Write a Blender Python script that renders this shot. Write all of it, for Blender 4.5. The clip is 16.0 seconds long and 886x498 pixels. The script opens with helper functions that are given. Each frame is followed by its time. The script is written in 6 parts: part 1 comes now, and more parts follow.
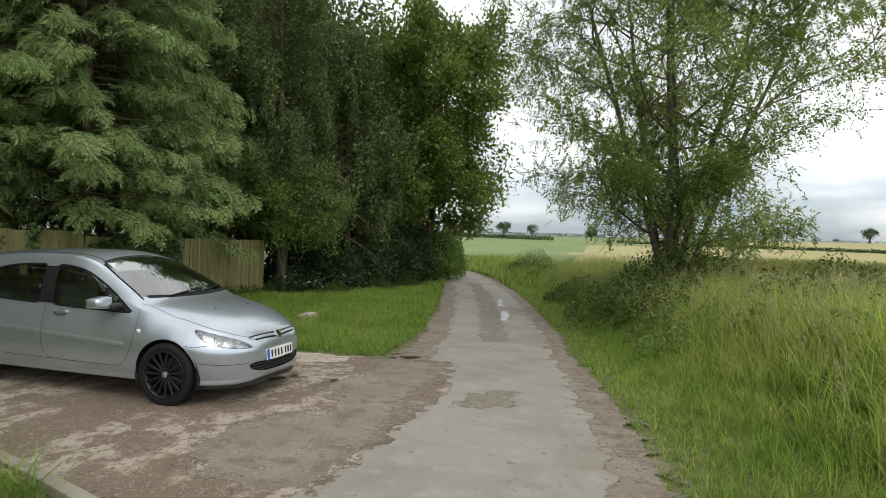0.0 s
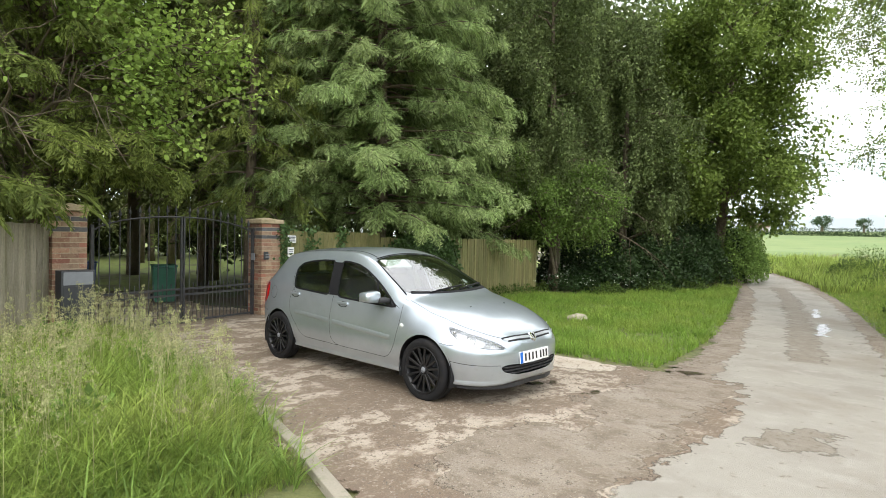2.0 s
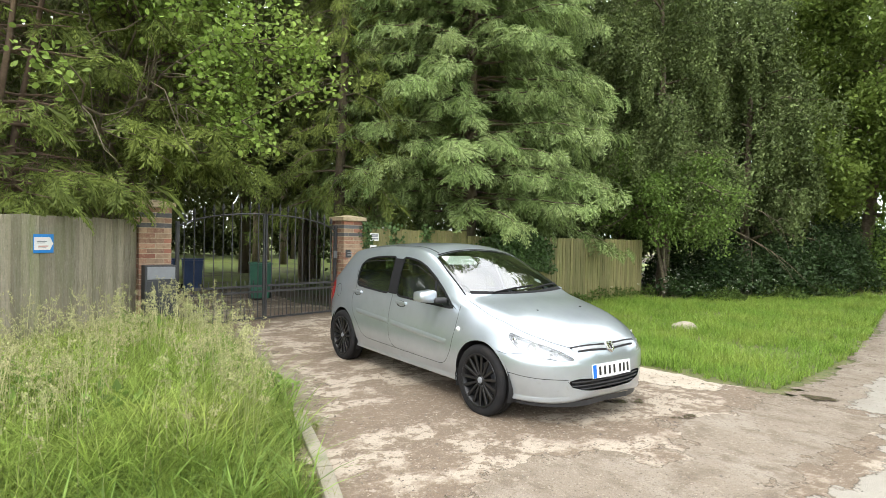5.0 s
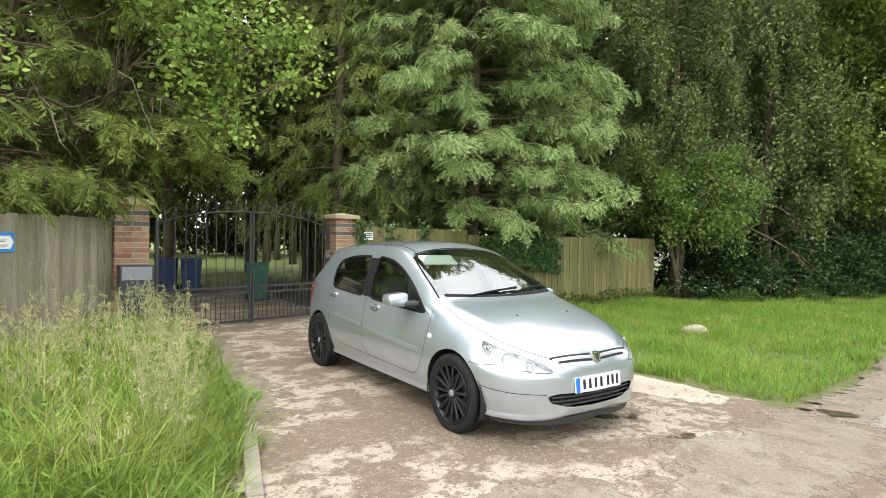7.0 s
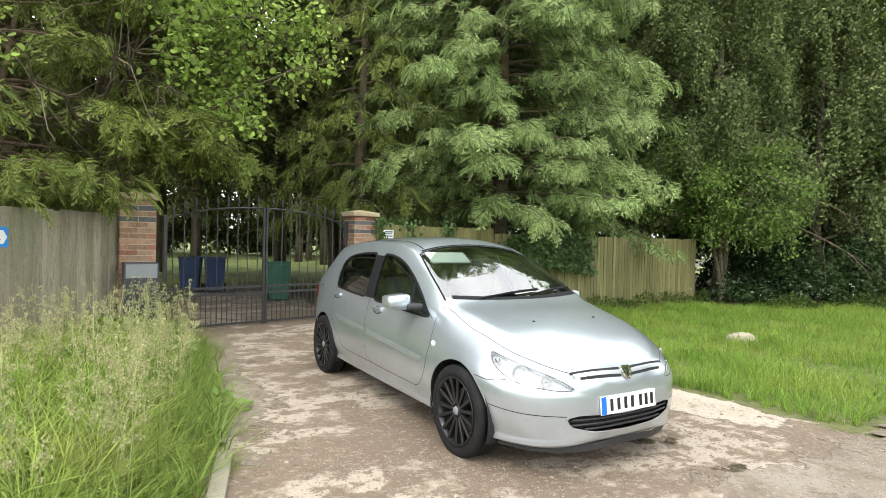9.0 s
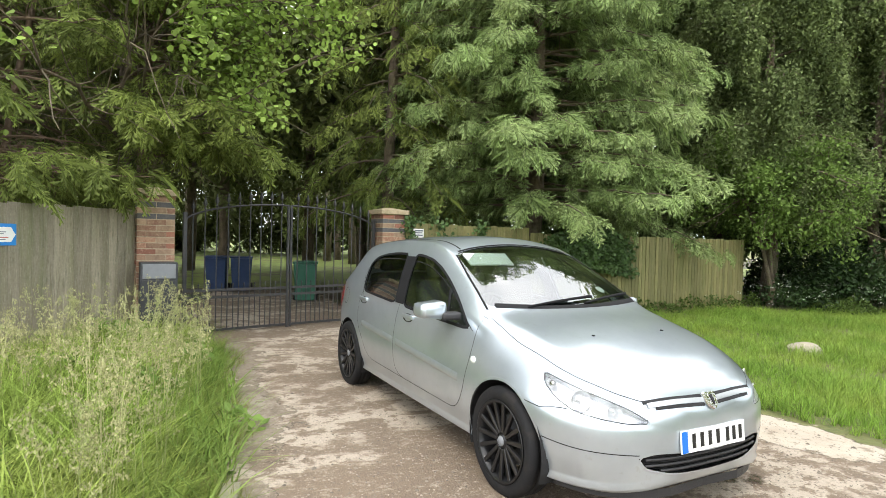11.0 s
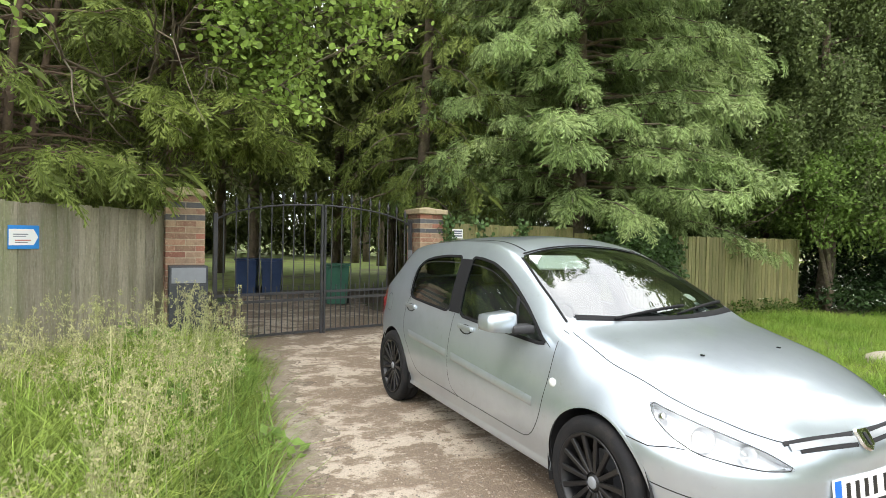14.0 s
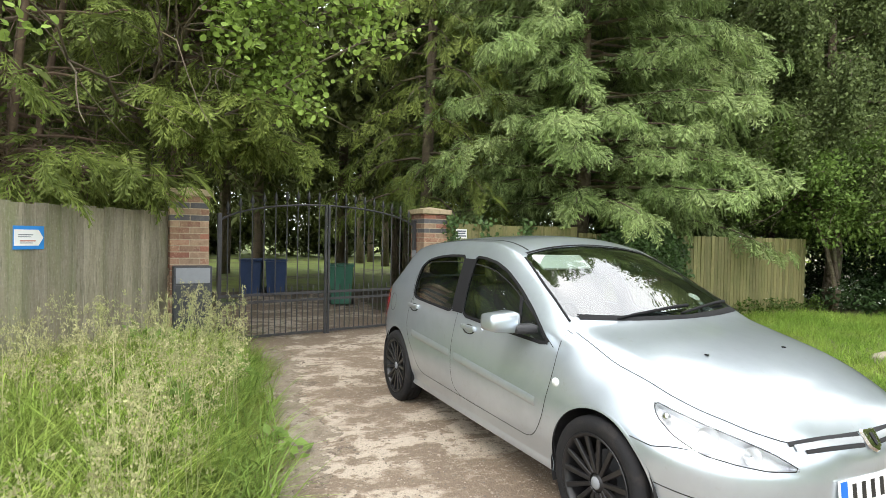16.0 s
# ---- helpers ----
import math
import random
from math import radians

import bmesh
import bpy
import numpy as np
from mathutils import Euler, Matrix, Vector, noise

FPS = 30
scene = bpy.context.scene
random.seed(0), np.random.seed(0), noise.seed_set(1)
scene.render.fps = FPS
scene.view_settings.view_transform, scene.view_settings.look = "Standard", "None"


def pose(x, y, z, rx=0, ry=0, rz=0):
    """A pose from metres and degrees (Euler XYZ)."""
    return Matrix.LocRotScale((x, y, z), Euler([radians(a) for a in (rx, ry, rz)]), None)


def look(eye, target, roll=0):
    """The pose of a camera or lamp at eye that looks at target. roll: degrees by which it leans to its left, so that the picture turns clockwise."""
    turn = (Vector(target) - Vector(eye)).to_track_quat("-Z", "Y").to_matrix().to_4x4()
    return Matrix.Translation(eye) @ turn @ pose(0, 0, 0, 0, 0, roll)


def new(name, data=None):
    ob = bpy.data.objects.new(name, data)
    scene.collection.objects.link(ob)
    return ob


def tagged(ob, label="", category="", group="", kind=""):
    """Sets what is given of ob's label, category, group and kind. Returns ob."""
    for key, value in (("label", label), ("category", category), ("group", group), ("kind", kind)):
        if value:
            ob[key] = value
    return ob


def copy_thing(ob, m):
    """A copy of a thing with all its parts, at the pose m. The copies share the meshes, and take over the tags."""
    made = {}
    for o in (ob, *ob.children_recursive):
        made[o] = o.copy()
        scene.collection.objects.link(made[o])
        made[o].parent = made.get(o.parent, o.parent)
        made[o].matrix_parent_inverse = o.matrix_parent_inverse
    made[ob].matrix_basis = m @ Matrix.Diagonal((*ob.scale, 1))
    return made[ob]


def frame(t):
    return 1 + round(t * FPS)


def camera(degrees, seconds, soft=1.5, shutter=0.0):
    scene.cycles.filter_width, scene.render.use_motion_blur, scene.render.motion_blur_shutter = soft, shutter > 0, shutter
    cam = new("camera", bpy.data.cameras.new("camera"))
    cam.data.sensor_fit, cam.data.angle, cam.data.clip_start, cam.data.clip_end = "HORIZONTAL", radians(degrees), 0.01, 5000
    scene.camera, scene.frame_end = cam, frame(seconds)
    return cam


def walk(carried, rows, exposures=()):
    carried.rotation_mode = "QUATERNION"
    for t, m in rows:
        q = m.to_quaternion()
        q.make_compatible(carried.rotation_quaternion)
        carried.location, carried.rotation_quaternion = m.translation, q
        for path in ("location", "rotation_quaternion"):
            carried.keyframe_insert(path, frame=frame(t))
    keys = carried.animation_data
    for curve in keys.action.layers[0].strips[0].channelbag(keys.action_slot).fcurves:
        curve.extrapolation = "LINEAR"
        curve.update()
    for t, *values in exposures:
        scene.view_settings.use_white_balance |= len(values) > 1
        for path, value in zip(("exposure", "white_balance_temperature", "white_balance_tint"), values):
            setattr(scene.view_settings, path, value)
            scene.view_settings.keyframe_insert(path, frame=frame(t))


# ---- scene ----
cam = camera(75.6, 16.0, soft=0.8)
PATH = [
    (0, (0.003, 0.403, 1.65), (-0.678, 2.283, 1.63), 1.8),
    (0.5, (-0.025, 0.526, 1.635), (-1.054, 2.24, 1.605), 1.7),
    (1, (-0.13, 0.682, 1.626), (-1.358, 2.26, 1.589), 1.5),
    (1.5, (-0.152, 0.81, 1.618), (-1.499, 2.288, 1.579), 1.4),
    (2, (-0.123, 1.012, 1.609), (-1.596, 2.365, 1.566), 1.1),
    (2.5, (-0.094, 1.151, 1.593), (-1.684, 2.364, 1.552), 1.0),
    (3, (-0.157, 1.282, 1.582), (-1.819, 2.394, 1.538), 1.1),
    (3.5, (-0.239, 1.426, 1.578), (-1.931, 2.492, 1.531), 1.0),
    (4, (-0.273, 1.56, 1.558), (-1.968, 2.621, 1.514), 1.1),
    (6.5, (-0.519, 2.181, 1.522), (-2.239, 3.202, 1.478), 1.2),
    (7, (-0.569, 2.372, 1.516), (-2.301, 3.371, 1.472), 1.1),
    (7.5, (-0.608, 2.528, 1.497), (-2.366, 3.481, 1.454), 1.0),
    (8, (-0.739, 2.654, 1.493), (-2.508, 3.586, 1.446), 1.3),
    (8.5, (-0.859, 2.769, 1.47), (-2.637, 3.682, 1.427), 1.3),
    (11, (-1.535, 3.028, 1.45), (-3.367, 3.83, 1.407), 1.5),
    (11.5, (-1.676, 3.109, 1.445), (-3.514, 3.897, 1.404), 1.3),
    (12, (-1.794, 3.157, 1.435), (-3.639, 3.927, 1.392), 1.3),
    (12.5, (-1.9, 3.141, 1.43), (-3.751, 3.895, 1.388), 1.3),
    (13, (-2.014, 3.056, 1.438), (-3.869, 3.803, 1.394), 1.3),
    (13.5, (-2.088, 3.018, 1.44), (-3.945, 3.759, 1.398), 1.3),
    (14, (-2.115, 3.013, 1.438), (-3.98, 3.733, 1.397), 1.2),
    (14.5, (-2.117, 3.029, 1.454), (-3.987, 3.737, 1.414), 1.1),
    (15, (-2.117, 3.013, 1.449), (-3.987, 3.722, 1.411), 1.1),
    (15.5, (-2.114, 3.021, 1.441), (-3.985, 3.727, 1.4), 1.1),
    (16, (-2.119, 3.027, 1.433), (-3.99, 3.732, 1.393), 1.1),
]
EXPOSURES = ((0, -0.82), (0.5, -0.38), (1, -0.16), (1.5, 0.0), (2, 0.12), (2.5, 0.30), (3.5, 0.45), (16, 0.48))
walk(cam, [(t, look(eye, target, roll)) for t, eye, target, roll in PATH], EXPOSURES)

# ---- sky and sun: a bright overcast day ----
world = bpy.data.worlds.new("overcast_sky")
scene.world = world
world.use_nodes = True
wt = world.node_tree
wt.nodes.clear()


def wnode(kind, **inputs):
    n = wt.nodes.new(kind)
    for k, v in inputs.items():
        n.inputs[k].default_value = v
    return n


w_out = wnode("ShaderNodeOutputWorld")
w_bg = wnode("ShaderNodeBackground", Strength=1.0)
sky = wnode("ShaderNodeTexSky")
sky.sky_type, sky.sun_disc = "NISHITA", False
sky.sun_elevation, sky.sun_rotation = radians(52), radians(140)
sky_dim = wnode("ShaderNodeVectorMath")
sky_dim.operation = "SCALE"
sky_dim.inputs["Scale"].default_value = 0.08
w_co = wnode("ShaderNodeTexCoord")
w_map = wnode("ShaderNodeMapping")
w_map.inputs["Scale"].default_value = (1.0, 1.0, 4.5)
cloud = wnode("ShaderNodeTexNoise", Scale=2.3, Detail=7.0, Roughness=0.55)
w_sep = wnode("ShaderNodeSeparateXYZ")
low = wnode("ShaderNodeMapRange")
low.inputs["From Min"].default_value, low.inputs["From Max"].default_value = 0.05, 0.22
low.interpolation_type = "SMOOTHSTEP"
high_ramp = wnode("ShaderNodeValToRGB")
high_ramp.color_ramp.elements[0].position, high_ramp.color_ramp.elements[0].color = 0.30, (1.7, 1.72, 1.74, 1)
high_ramp.color_ramp.elements[1].position, high_ramp.color_ramp.elements[1].color = 0.62, (2.5, 2.48, 2.42, 1)
low_ramp = wnode("ShaderNodeValToRGB")
low_ramp.color_ramp.elements[0].position, low_ramp.color_ramp.elements[0].color = 0.44, (0.42, 0.51, 0.64, 1)
low_ramp.color_ramp.elements[1].position, low_ramp.color_ramp.elements[1].color = 0.60, (1.25, 1.27, 1.30, 1)
w_mix = wnode("ShaderNodeMix")
w_mix.data_type = "RGBA"
w_add = wnode("ShaderNodeVectorMath")
w_add.operation = "ADD"
for a, b in (
    (w_co.outputs["Generated"], w_map.inputs["Vector"]), (w_map.outputs["Vector"], cloud.inputs["Vector"]),
    (w_co.outputs["Generated"], w_sep.inputs["Vector"]), (w_sep.outputs["Z"], low.inputs["Value"]),
    (cloud.outputs["Fac"], high_ramp.inputs["Fac"]), (cloud.outputs["Fac"], low_ramp.inputs["Fac"]),
    (low.outputs["Result"], w_mix.inputs["Factor"]), (low_ramp.outputs["Color"], w_mix.inputs["A"]),
    (high_ramp.outputs["Color"], w_mix.inputs["B"]), (sky.outputs["Color"], sky_dim.inputs[0]),
    (sky_dim.outputs["Vector"], w_add.inputs[0]), (w_mix.outputs["Result"], w_add.inputs[1]),
    (w_add.outputs["Vector"], w_bg.inputs["Color"]), (w_bg.outputs["Background"], w_out.inputs["Surface"]),
):
    wt.links.new(a, b)
sun_data = bpy.data.lights.new("sun", "SUN")
sun_data.energy, sun_data.angle, sun_data.color = 1.3, radians(14), (1.0, 0.95, 0.86)
sun = new("sun", sun_data)
sun.matrix_world = look((30, -36, 60), (0, 0, 0))

# ---- mesh tools ----
RNG = np.random.default_rng(7)


def mesh_of(name, verts, faces, smooth=False):
    """A mesh from an array of points and either an array of equal faces or a list of mixed ones."""
    me = bpy.data.meshes.new(name)
    verts = np.asarray(verts, dtype=np.float32)
    if isinstance(faces, np.ndarray):
        n, k = faces.shape
        me.vertices.add(len(verts))
        me.vertices.foreach_set("co", verts.ravel())
        me.loops.add(n * k)
        me.loops.foreach_set("vertex_index", faces.astype(np.int32).ravel())
        me.polygons.add(n)
        me.polygons.foreach_set("loop_start", np.arange(0, n * k, k, dtype=np.int32))
        me.update(calc_edges=True)
    else:
        me.from_pydata(verts.tolist(), [], [list(f) for f in faces])
    me.polygons.foreach_set("use_smooth", [smooth] * len(me.polygons))
    return me


def part(name, data, material, parent=None, label="", smooth=False):
    """One mesh object, under a thing or a part where a parent is given. data: a bmesh, a mesh or (verts, faces)."""
    if isinstance(data, bmesh.types.BMesh):
        me = bpy.data.meshes.new(name)
        data.to_mesh(me)
        data.free()
        me.polygons.foreach_set("use_smooth", [smooth] * len(me.polygons))
    elif isinstance(data, tuple):
        me = mesh_of(name, data[0], data[1], smooth)
    else:
        me = data
    if not me.materials:
        me.materials.append(material)
    ob = new(name, me)
    if parent is not None:
        ob.parent = parent
    if label:
        tagged(ob, label)
    return ob


def thing(name, m, label, category, group="", kind=""):
    ob = new(name)
    ob.empty_display_size = 0.1
    ob.matrix_basis = m
    return tagged(ob, label, category, group, kind)


def joined(*pieces):
    vs, fs, n = [], [], 0
    for v, f in pieces:
        v = np.asarray(v, dtype=float).reshape(-1, 3)
        vs.append(v)
        fs += [[i + n for i in q] for q in f]
        n += len(v)
    return np.concatenate(vs), fs


def block(x0, x1, y0, y1, z0, z1, bevel=0.0):
    """A box with bevelled edges."""
    bm = bmesh.new()
    bmesh.ops.create_cube(bm, size=1)
    for v in bm.verts:
        v.co = ((x0 + x1) / 2 + v.co.x * (x1 - x0), (y0 + y1) / 2 + v.co.y * (y1 - y0), (z0 + z1) / 2 + v.co.z * (z1 - z0))
    if bevel:
        bmesh.ops.bevel(bm, geom=bm.edges[:], offset=bevel, segments=2, affect="EDGES", profile=0.6)
    vs = np.array([v.co[:] for v in bm.verts])
    bm.verts.index_update()
    fs = [[v.index for v in f.verts] for f in bm.faces]
    bm.free()
    return vs, fs


def moved(piece, m):
    v = np.asarray(piece[0], dtype=float)
    r = np.array(m.to_3x3())
    return v @ r.T + np.array(m.translation), piece[1]


def tube(points, radii, sides=6, caps=True):
    p = np.asarray(points, dtype=float)
    r = np.broadcast_to(np.asarray(radii, dtype=float), (len(p),))
    t = np.gradient(p, axis=0)
    t /= np.linalg.norm(t, axis=1)[:, None] + 1e-9
    ref = np.where(np.abs(t[:, 2:3]) > 0.9, np.array([[1.0, 0, 0]]), np.array([[0, 0, 1.0]]))
    ref = np.broadcast_to(ref[len(ref) // 2], t.shape)
    a = np.cross(t, ref)
    a /= np.linalg.norm(a, axis=1)[:, None] + 1e-9
    b = np.cross(t, a)
    ang = np.linspace(0, 2 * np.pi, sides, endpoint=False)
    v = p[:, None] + r[:, None, None] * (np.cos(ang)[None, :, None] * a[:, None] + np.sin(ang)[None, :, None] * b[:, None])
    f = [[i * sides + j, i * sides + (j + 1) % sides, (i + 1) * sides + (j + 1) % sides, (i + 1) * sides + j] for i in range(len(p) - 1) for j in range(sides)]
    if caps:
        f += [list(range(sides))[::-1], [(len(p) - 1) * sides + j for j in range(sides)]]
    return v.reshape(-1, 3), f


def lathe(profile, sides=32, axis="z"):
    """Turned about the axis; profile: (radius, height) pairs."""
    ang = np.linspace(0, 2 * np.pi, sides, endpoint=False)
    v = np.array([(r * np.cos(a), r * np.sin(a), h) for r, h in profile for a in ang])
    n = len(profile)
    f = [[i * sides + j, i * sides + (j + 1) % sides, (i + 1) * sides + (j + 1) % sides, (i + 1) * sides + j] for i in range(n - 1) for j in range(sides)]
    if axis == "y":
        v = v[:, [0, 2, 1]] * np.array([1, 1, -1])
    return v, f


def scattered(template, at, forward, up, size):
    """Many copies of a small template (points, equal faces) as one array of points and faces. The template's y goes forward, z up."""
    tv, tf = np.asarray(template[0], float), np.asarray(template[1], int)
    f = forward / (np.linalg.norm(forward, axis=1)[:, None] + 1e-9)
    x = np.cross(f, up)
    x /= np.linalg.norm(x, axis=1)[:, None] + 1e-9
    z = np.cross(x, f)
    s = np.broadcast_to(np.asarray(size, float), (len(at),))[:, None, None]
    v = at[:, None] + s * (tv[None, :, 0:1] * x[:, None] + tv[None, :, 1:2] * f[:, None] + tv[None, :, 2:3] * z[:, None])
    n = len(tv)
    fa = tf[None] + (np.arange(len(at)) * n)[:, None, None]
    return v.reshape(-1, 3), fa.reshape(-1, tf.shape[1])


def stacked(pieces):
    """Joins arrays of points and equal faces."""
    vs, fs, n = [], [], 0
    for v, f in pieces:
        vs.append(v)
        fs.append(f + n)
        n += len(v)
    return np.concatenate(vs), np.concatenate(fs)


def smooth_step(a, b, x):
    t = np.clip((x - a) / (b - a), 0, 1)
    return t * t * (3 - 2 * t)


# ---- materials ----
def mat(name, colour, rough=0.7, metal=0.0, spots=(), grain=0.0, grain_scale=60.0, bump=0.0, bump_scale=80.0, island=0.0, each=0.0, thin=0.0, coat=0.0, spec=0.5, stretch=None, ragged=0.0):
    """A Principled material. spots: (scale, colour, from, to) layers of noise; grain: fine lightness noise; bump: height in metres;
    island, each: lightness spread from mesh island to island, from object to object; thin: share of light let through a leaf;
    ragged: how far the sheet frays out towards its rim (the mesh carries the distance from the rim as "edge")."""
    m = bpy.data.materials.new(name)
    m.use_nodes = True
    nt = m.node_tree
    bsdf = nt.nodes["Principled BSDF"]
    bsdf.inputs["Roughness"].default_value, bsdf.inputs["Metallic"].default_value = rough, metal
    bsdf.inputs["Coat Weight"].default_value = coat
    bsdf.inputs["Coat Roughness"].default_value = 0.06
    bsdf.inputs["Specular IOR Level"].default_value = spec

    def nd(kind, **kw):
        n = nt.nodes.new(kind)
        for k, v in kw.items():
            n.inputs[k].default_value = v
        return n

    geo = nd("ShaderNodeNewGeometry")
    co = nd("ShaderNodeTexCoord")
    col = nd("ShaderNodeRGB").outputs[0]
    col.default_value = (*colour, 1)
    place = geo.outputs["Position"]
    if stretch:
        mp = nd("ShaderNodeMapping", Scale=stretch)
        nt.links.new(place, mp.inputs["Vector"])
        place = mp.outputs["Vector"]
    for scale, other, lo, hi in spots:
        no = nd("ShaderNodeTexNoise", Scale=scale, Detail=6.0, Roughness=0.65)
        nt.links.new(place, no.inputs["Vector"])
        mr = nd("ShaderNodeMapRange", **{"From Min": lo, "From Max": hi})
        nt.links.new(no.outputs["Fac"], mr.inputs["Value"])
        mx = nd("ShaderNodeMix")
        mx.data_type = "RGBA"
        mx.inputs["B"].default_value = (*other, 1)
        nt.links.new(mr.outputs["Result"], mx.inputs["Factor"])
        nt.links.new(col, mx.inputs["A"])
        col = mx.outputs["Result"]
    shade = []
    if grain:
        no = nd("ShaderNodeTexNoise", Scale=grain_scale, Detail=4.0)
        nt.links.new(geo.outputs["Position"], no.inputs["Vector"])
        shade.append((no.outputs["Fac"], grain))
    if island:
        shade.append((geo.outputs["Random Per Island"], island))
    if each:
        shade.append((nd("ShaderNodeObjectInfo").outputs["Random"], each))
    for fac, amount in shade:
        mr = nd("ShaderNodeMapRange", **{"To Min": 1 - amount, "To Max": 1 + amount})
        nt.links.new(fac, mr.inputs["Value"])
        sc = nd("ShaderNodeVectorMath")
        sc.operation = "SCALE"
        nt.links.new(col, sc.inputs[0])
        nt.links.new(mr.outputs["Result"], sc.inputs["Scale"])
        col = sc.outputs["Vector"]
    nt.links.new(col, bsdf.inputs["Base Color"])
    if bump:
        no = nd("ShaderNodeTexNoise", Scale=bump_scale, Detail=5.0)
        nt.links.new(geo.outputs["Position"], no.inputs["Vector"])
        bp = nd("ShaderNodeBump", Strength=1.0, Distance=bump)
        nt.links.new(no.outputs["Fac"], bp.inputs["Height"])
        nt.links.new(bp.outputs["Normal"], bsdf.inputs["Normal"])
    if thin:
        tr = nd("ShaderNodeBsdfTranslucent")
        nt.links.new(col, tr.inputs["Color"])
        ms = nd("ShaderNodeMixShader", Fac=thin)
        nt.links.new(bsdf.outputs["BSDF"], ms.inputs[1])
        nt.links.new(tr.outputs["BSDF"], ms.inputs[2])
        nt.links.new(ms.outputs["Shader"], nt.nodes["Material Output"].inputs["Surface"])
    if ragged:
        rim = nd("ShaderNodeAttribute")
        rim.attribute_name = "edge"
        no = nd("ShaderNodeTexNoise", Scale=4.0, Detail=5.0, Roughness=0.6)
        nt.links.new(geo.outputs["Position"], no.inputs["Vector"])
        wave = nd("ShaderNodeMapRange", **{"From Min": 0.3, "From Max": 0.7, "To Min": ragged, "To Max": 0.0})
        nt.links.new(no.outputs["Fac"], wave.inputs["Value"])
        past = nd("ShaderNodeMath")
        past.operation = "SUBTRACT"
        nt.links.new(rim.outputs["Fac"], past.inputs[0])
        nt.links.new(wave.outputs["Result"], past.inputs[1])
        solid = nd("ShaderNodeMapRange", **{"From Min": -0.02, "From Max": 0.02})
        nt.links.new(past.outputs[0], solid.inputs["Value"])
        clear = nd("ShaderNodeBsdfTransparent")
        ms = nd("ShaderNodeMixShader")
        nt.links.new(solid.outputs["Result"], ms.inputs[0])
        nt.links.new(clear.outputs["BSDF"], ms.inputs[1])
        nt.links.new(bsdf.outputs["BSDF"], ms.inputs[2])
        nt.links.new(ms.outputs["Shader"], nt.nodes["Material Output"].inputs["Surface"])
    return m


def rim_distance(ob, dist):
    """Stores each point's distance from the sheet's rim."""
    ob.data.attributes.new("edge", "FLOAT", "POINT").data.foreach_set("value", np.asarray(dist, dtype=np.float32))


def glass_mat(name, tint, gloss=0.08):
    m = bpy.data.materials.new(name)
    m.use_nodes = True
    nt = m.node_tree
    nt.nodes.remove(nt.nodes["Principled BSDF"])
    tr, gl, ms, lw, pw, mr = (nt.nodes.new(k) for k in ("ShaderNodeBsdfTransparent", "ShaderNodeBsdfGlossy", "ShaderNodeMixShader", "ShaderNodeLayerWeight", "ShaderNodeMath", "ShaderNodeMapRange"))
    tr.inputs["Color"].default_value = (*tint, 1)
    gl.inputs["Roughness"].default_value = 0.015
    lw.inputs["Blend"].default_value = 0.5
    pw.operation = "POWER"
    pw.inputs[1].default_value = 4.0
    mr.inputs["To Min"].default_value, mr.inputs["To Max"].default_value = gloss, 0.95
    nt.links.new(lw.outputs["Facing"], pw.inputs[0])
    nt.links.new(pw.outputs[0], mr.inputs["Value"])
    nt.links.new(mr.outputs["Result"], ms.inputs[0])
    nt.links.new(tr.outputs[0], ms.inputs[1])
    nt.links.new(gl.outputs[0], ms.inputs[2])
    nt.links.new(ms.outputs[0], nt.nodes["Material Output"].inputs["Surface"])
    return m


M_SOIL = mat("meadow_soil", (0.13, 0.135, 0.045), 0.95, spots=((1.3, (0.12, 0.13, 0.045), 0.45, 0.65), (9, (0.05, 0.075, 0.02), 0.5, 0.7)), grain=0.3, bump=0.02, bump_scale=25)
M_WOODFLOOR = mat("wood_floor_litter", (0.07, 0.055, 0.035), 0.95, spots=((0.5, (0.06, 0.10, 0.03), 0.48, 0.6), (6, (0.10, 0.08, 0.05), 0.5, 0.7)), grain=0.35, bump=0.02, bump_scale=20)
M_LAWN = mat("far_lawn", (0.14, 0.185, 0.035), 0.95, spots=((0.35, (0.09, 0.085, 0.04), 0.48, 0.60), (2.5, (0.18, 0.225, 0.045), 0.45, 0.65)), grain=0.3)
M_BARLEY = mat("ripening_barley", (0.31, 0.275, 0.105), 0.95, spots=((0.05, (0.27, 0.26, 0.095), 0.4, 0.65), (0.6, (0.35, 0.31, 0.13), 0.5, 0.7)), grain=0.15, grain_scale=5)
M_PASTURE = mat("far_pasture", (0.125, 0.19, 0.05), 0.95, spots=((0.02, (0.17, 0.215, 0.065), 0.4, 0.6), (0.2, (0.10, 0.155, 0.04), 0.5, 0.7)), grain=0.15, grain_scale=3)
M_ROAD = mat("worn_pale_asphalt", (0.30, 0.278, 0.235), 0.85, spots=((0.9, (0.255, 0.232, 0.195), 0.45, 0.62), (4, (0.33, 0.308, 0.265), 0.5, 0.68), (0.35, (0.225, 0.195, 0.155), 0.50, 0.64), (9, (0.17, 0.145, 0.11), 0.62, 0.70), (70, (0.15, 0.135, 0.11), 0.62, 0.70), (120, (0.36, 0.335, 0.29), 0.64, 0.70)), grain=0.25, grain_scale=160, bump=0.006, bump_scale=140, ragged=0.24)
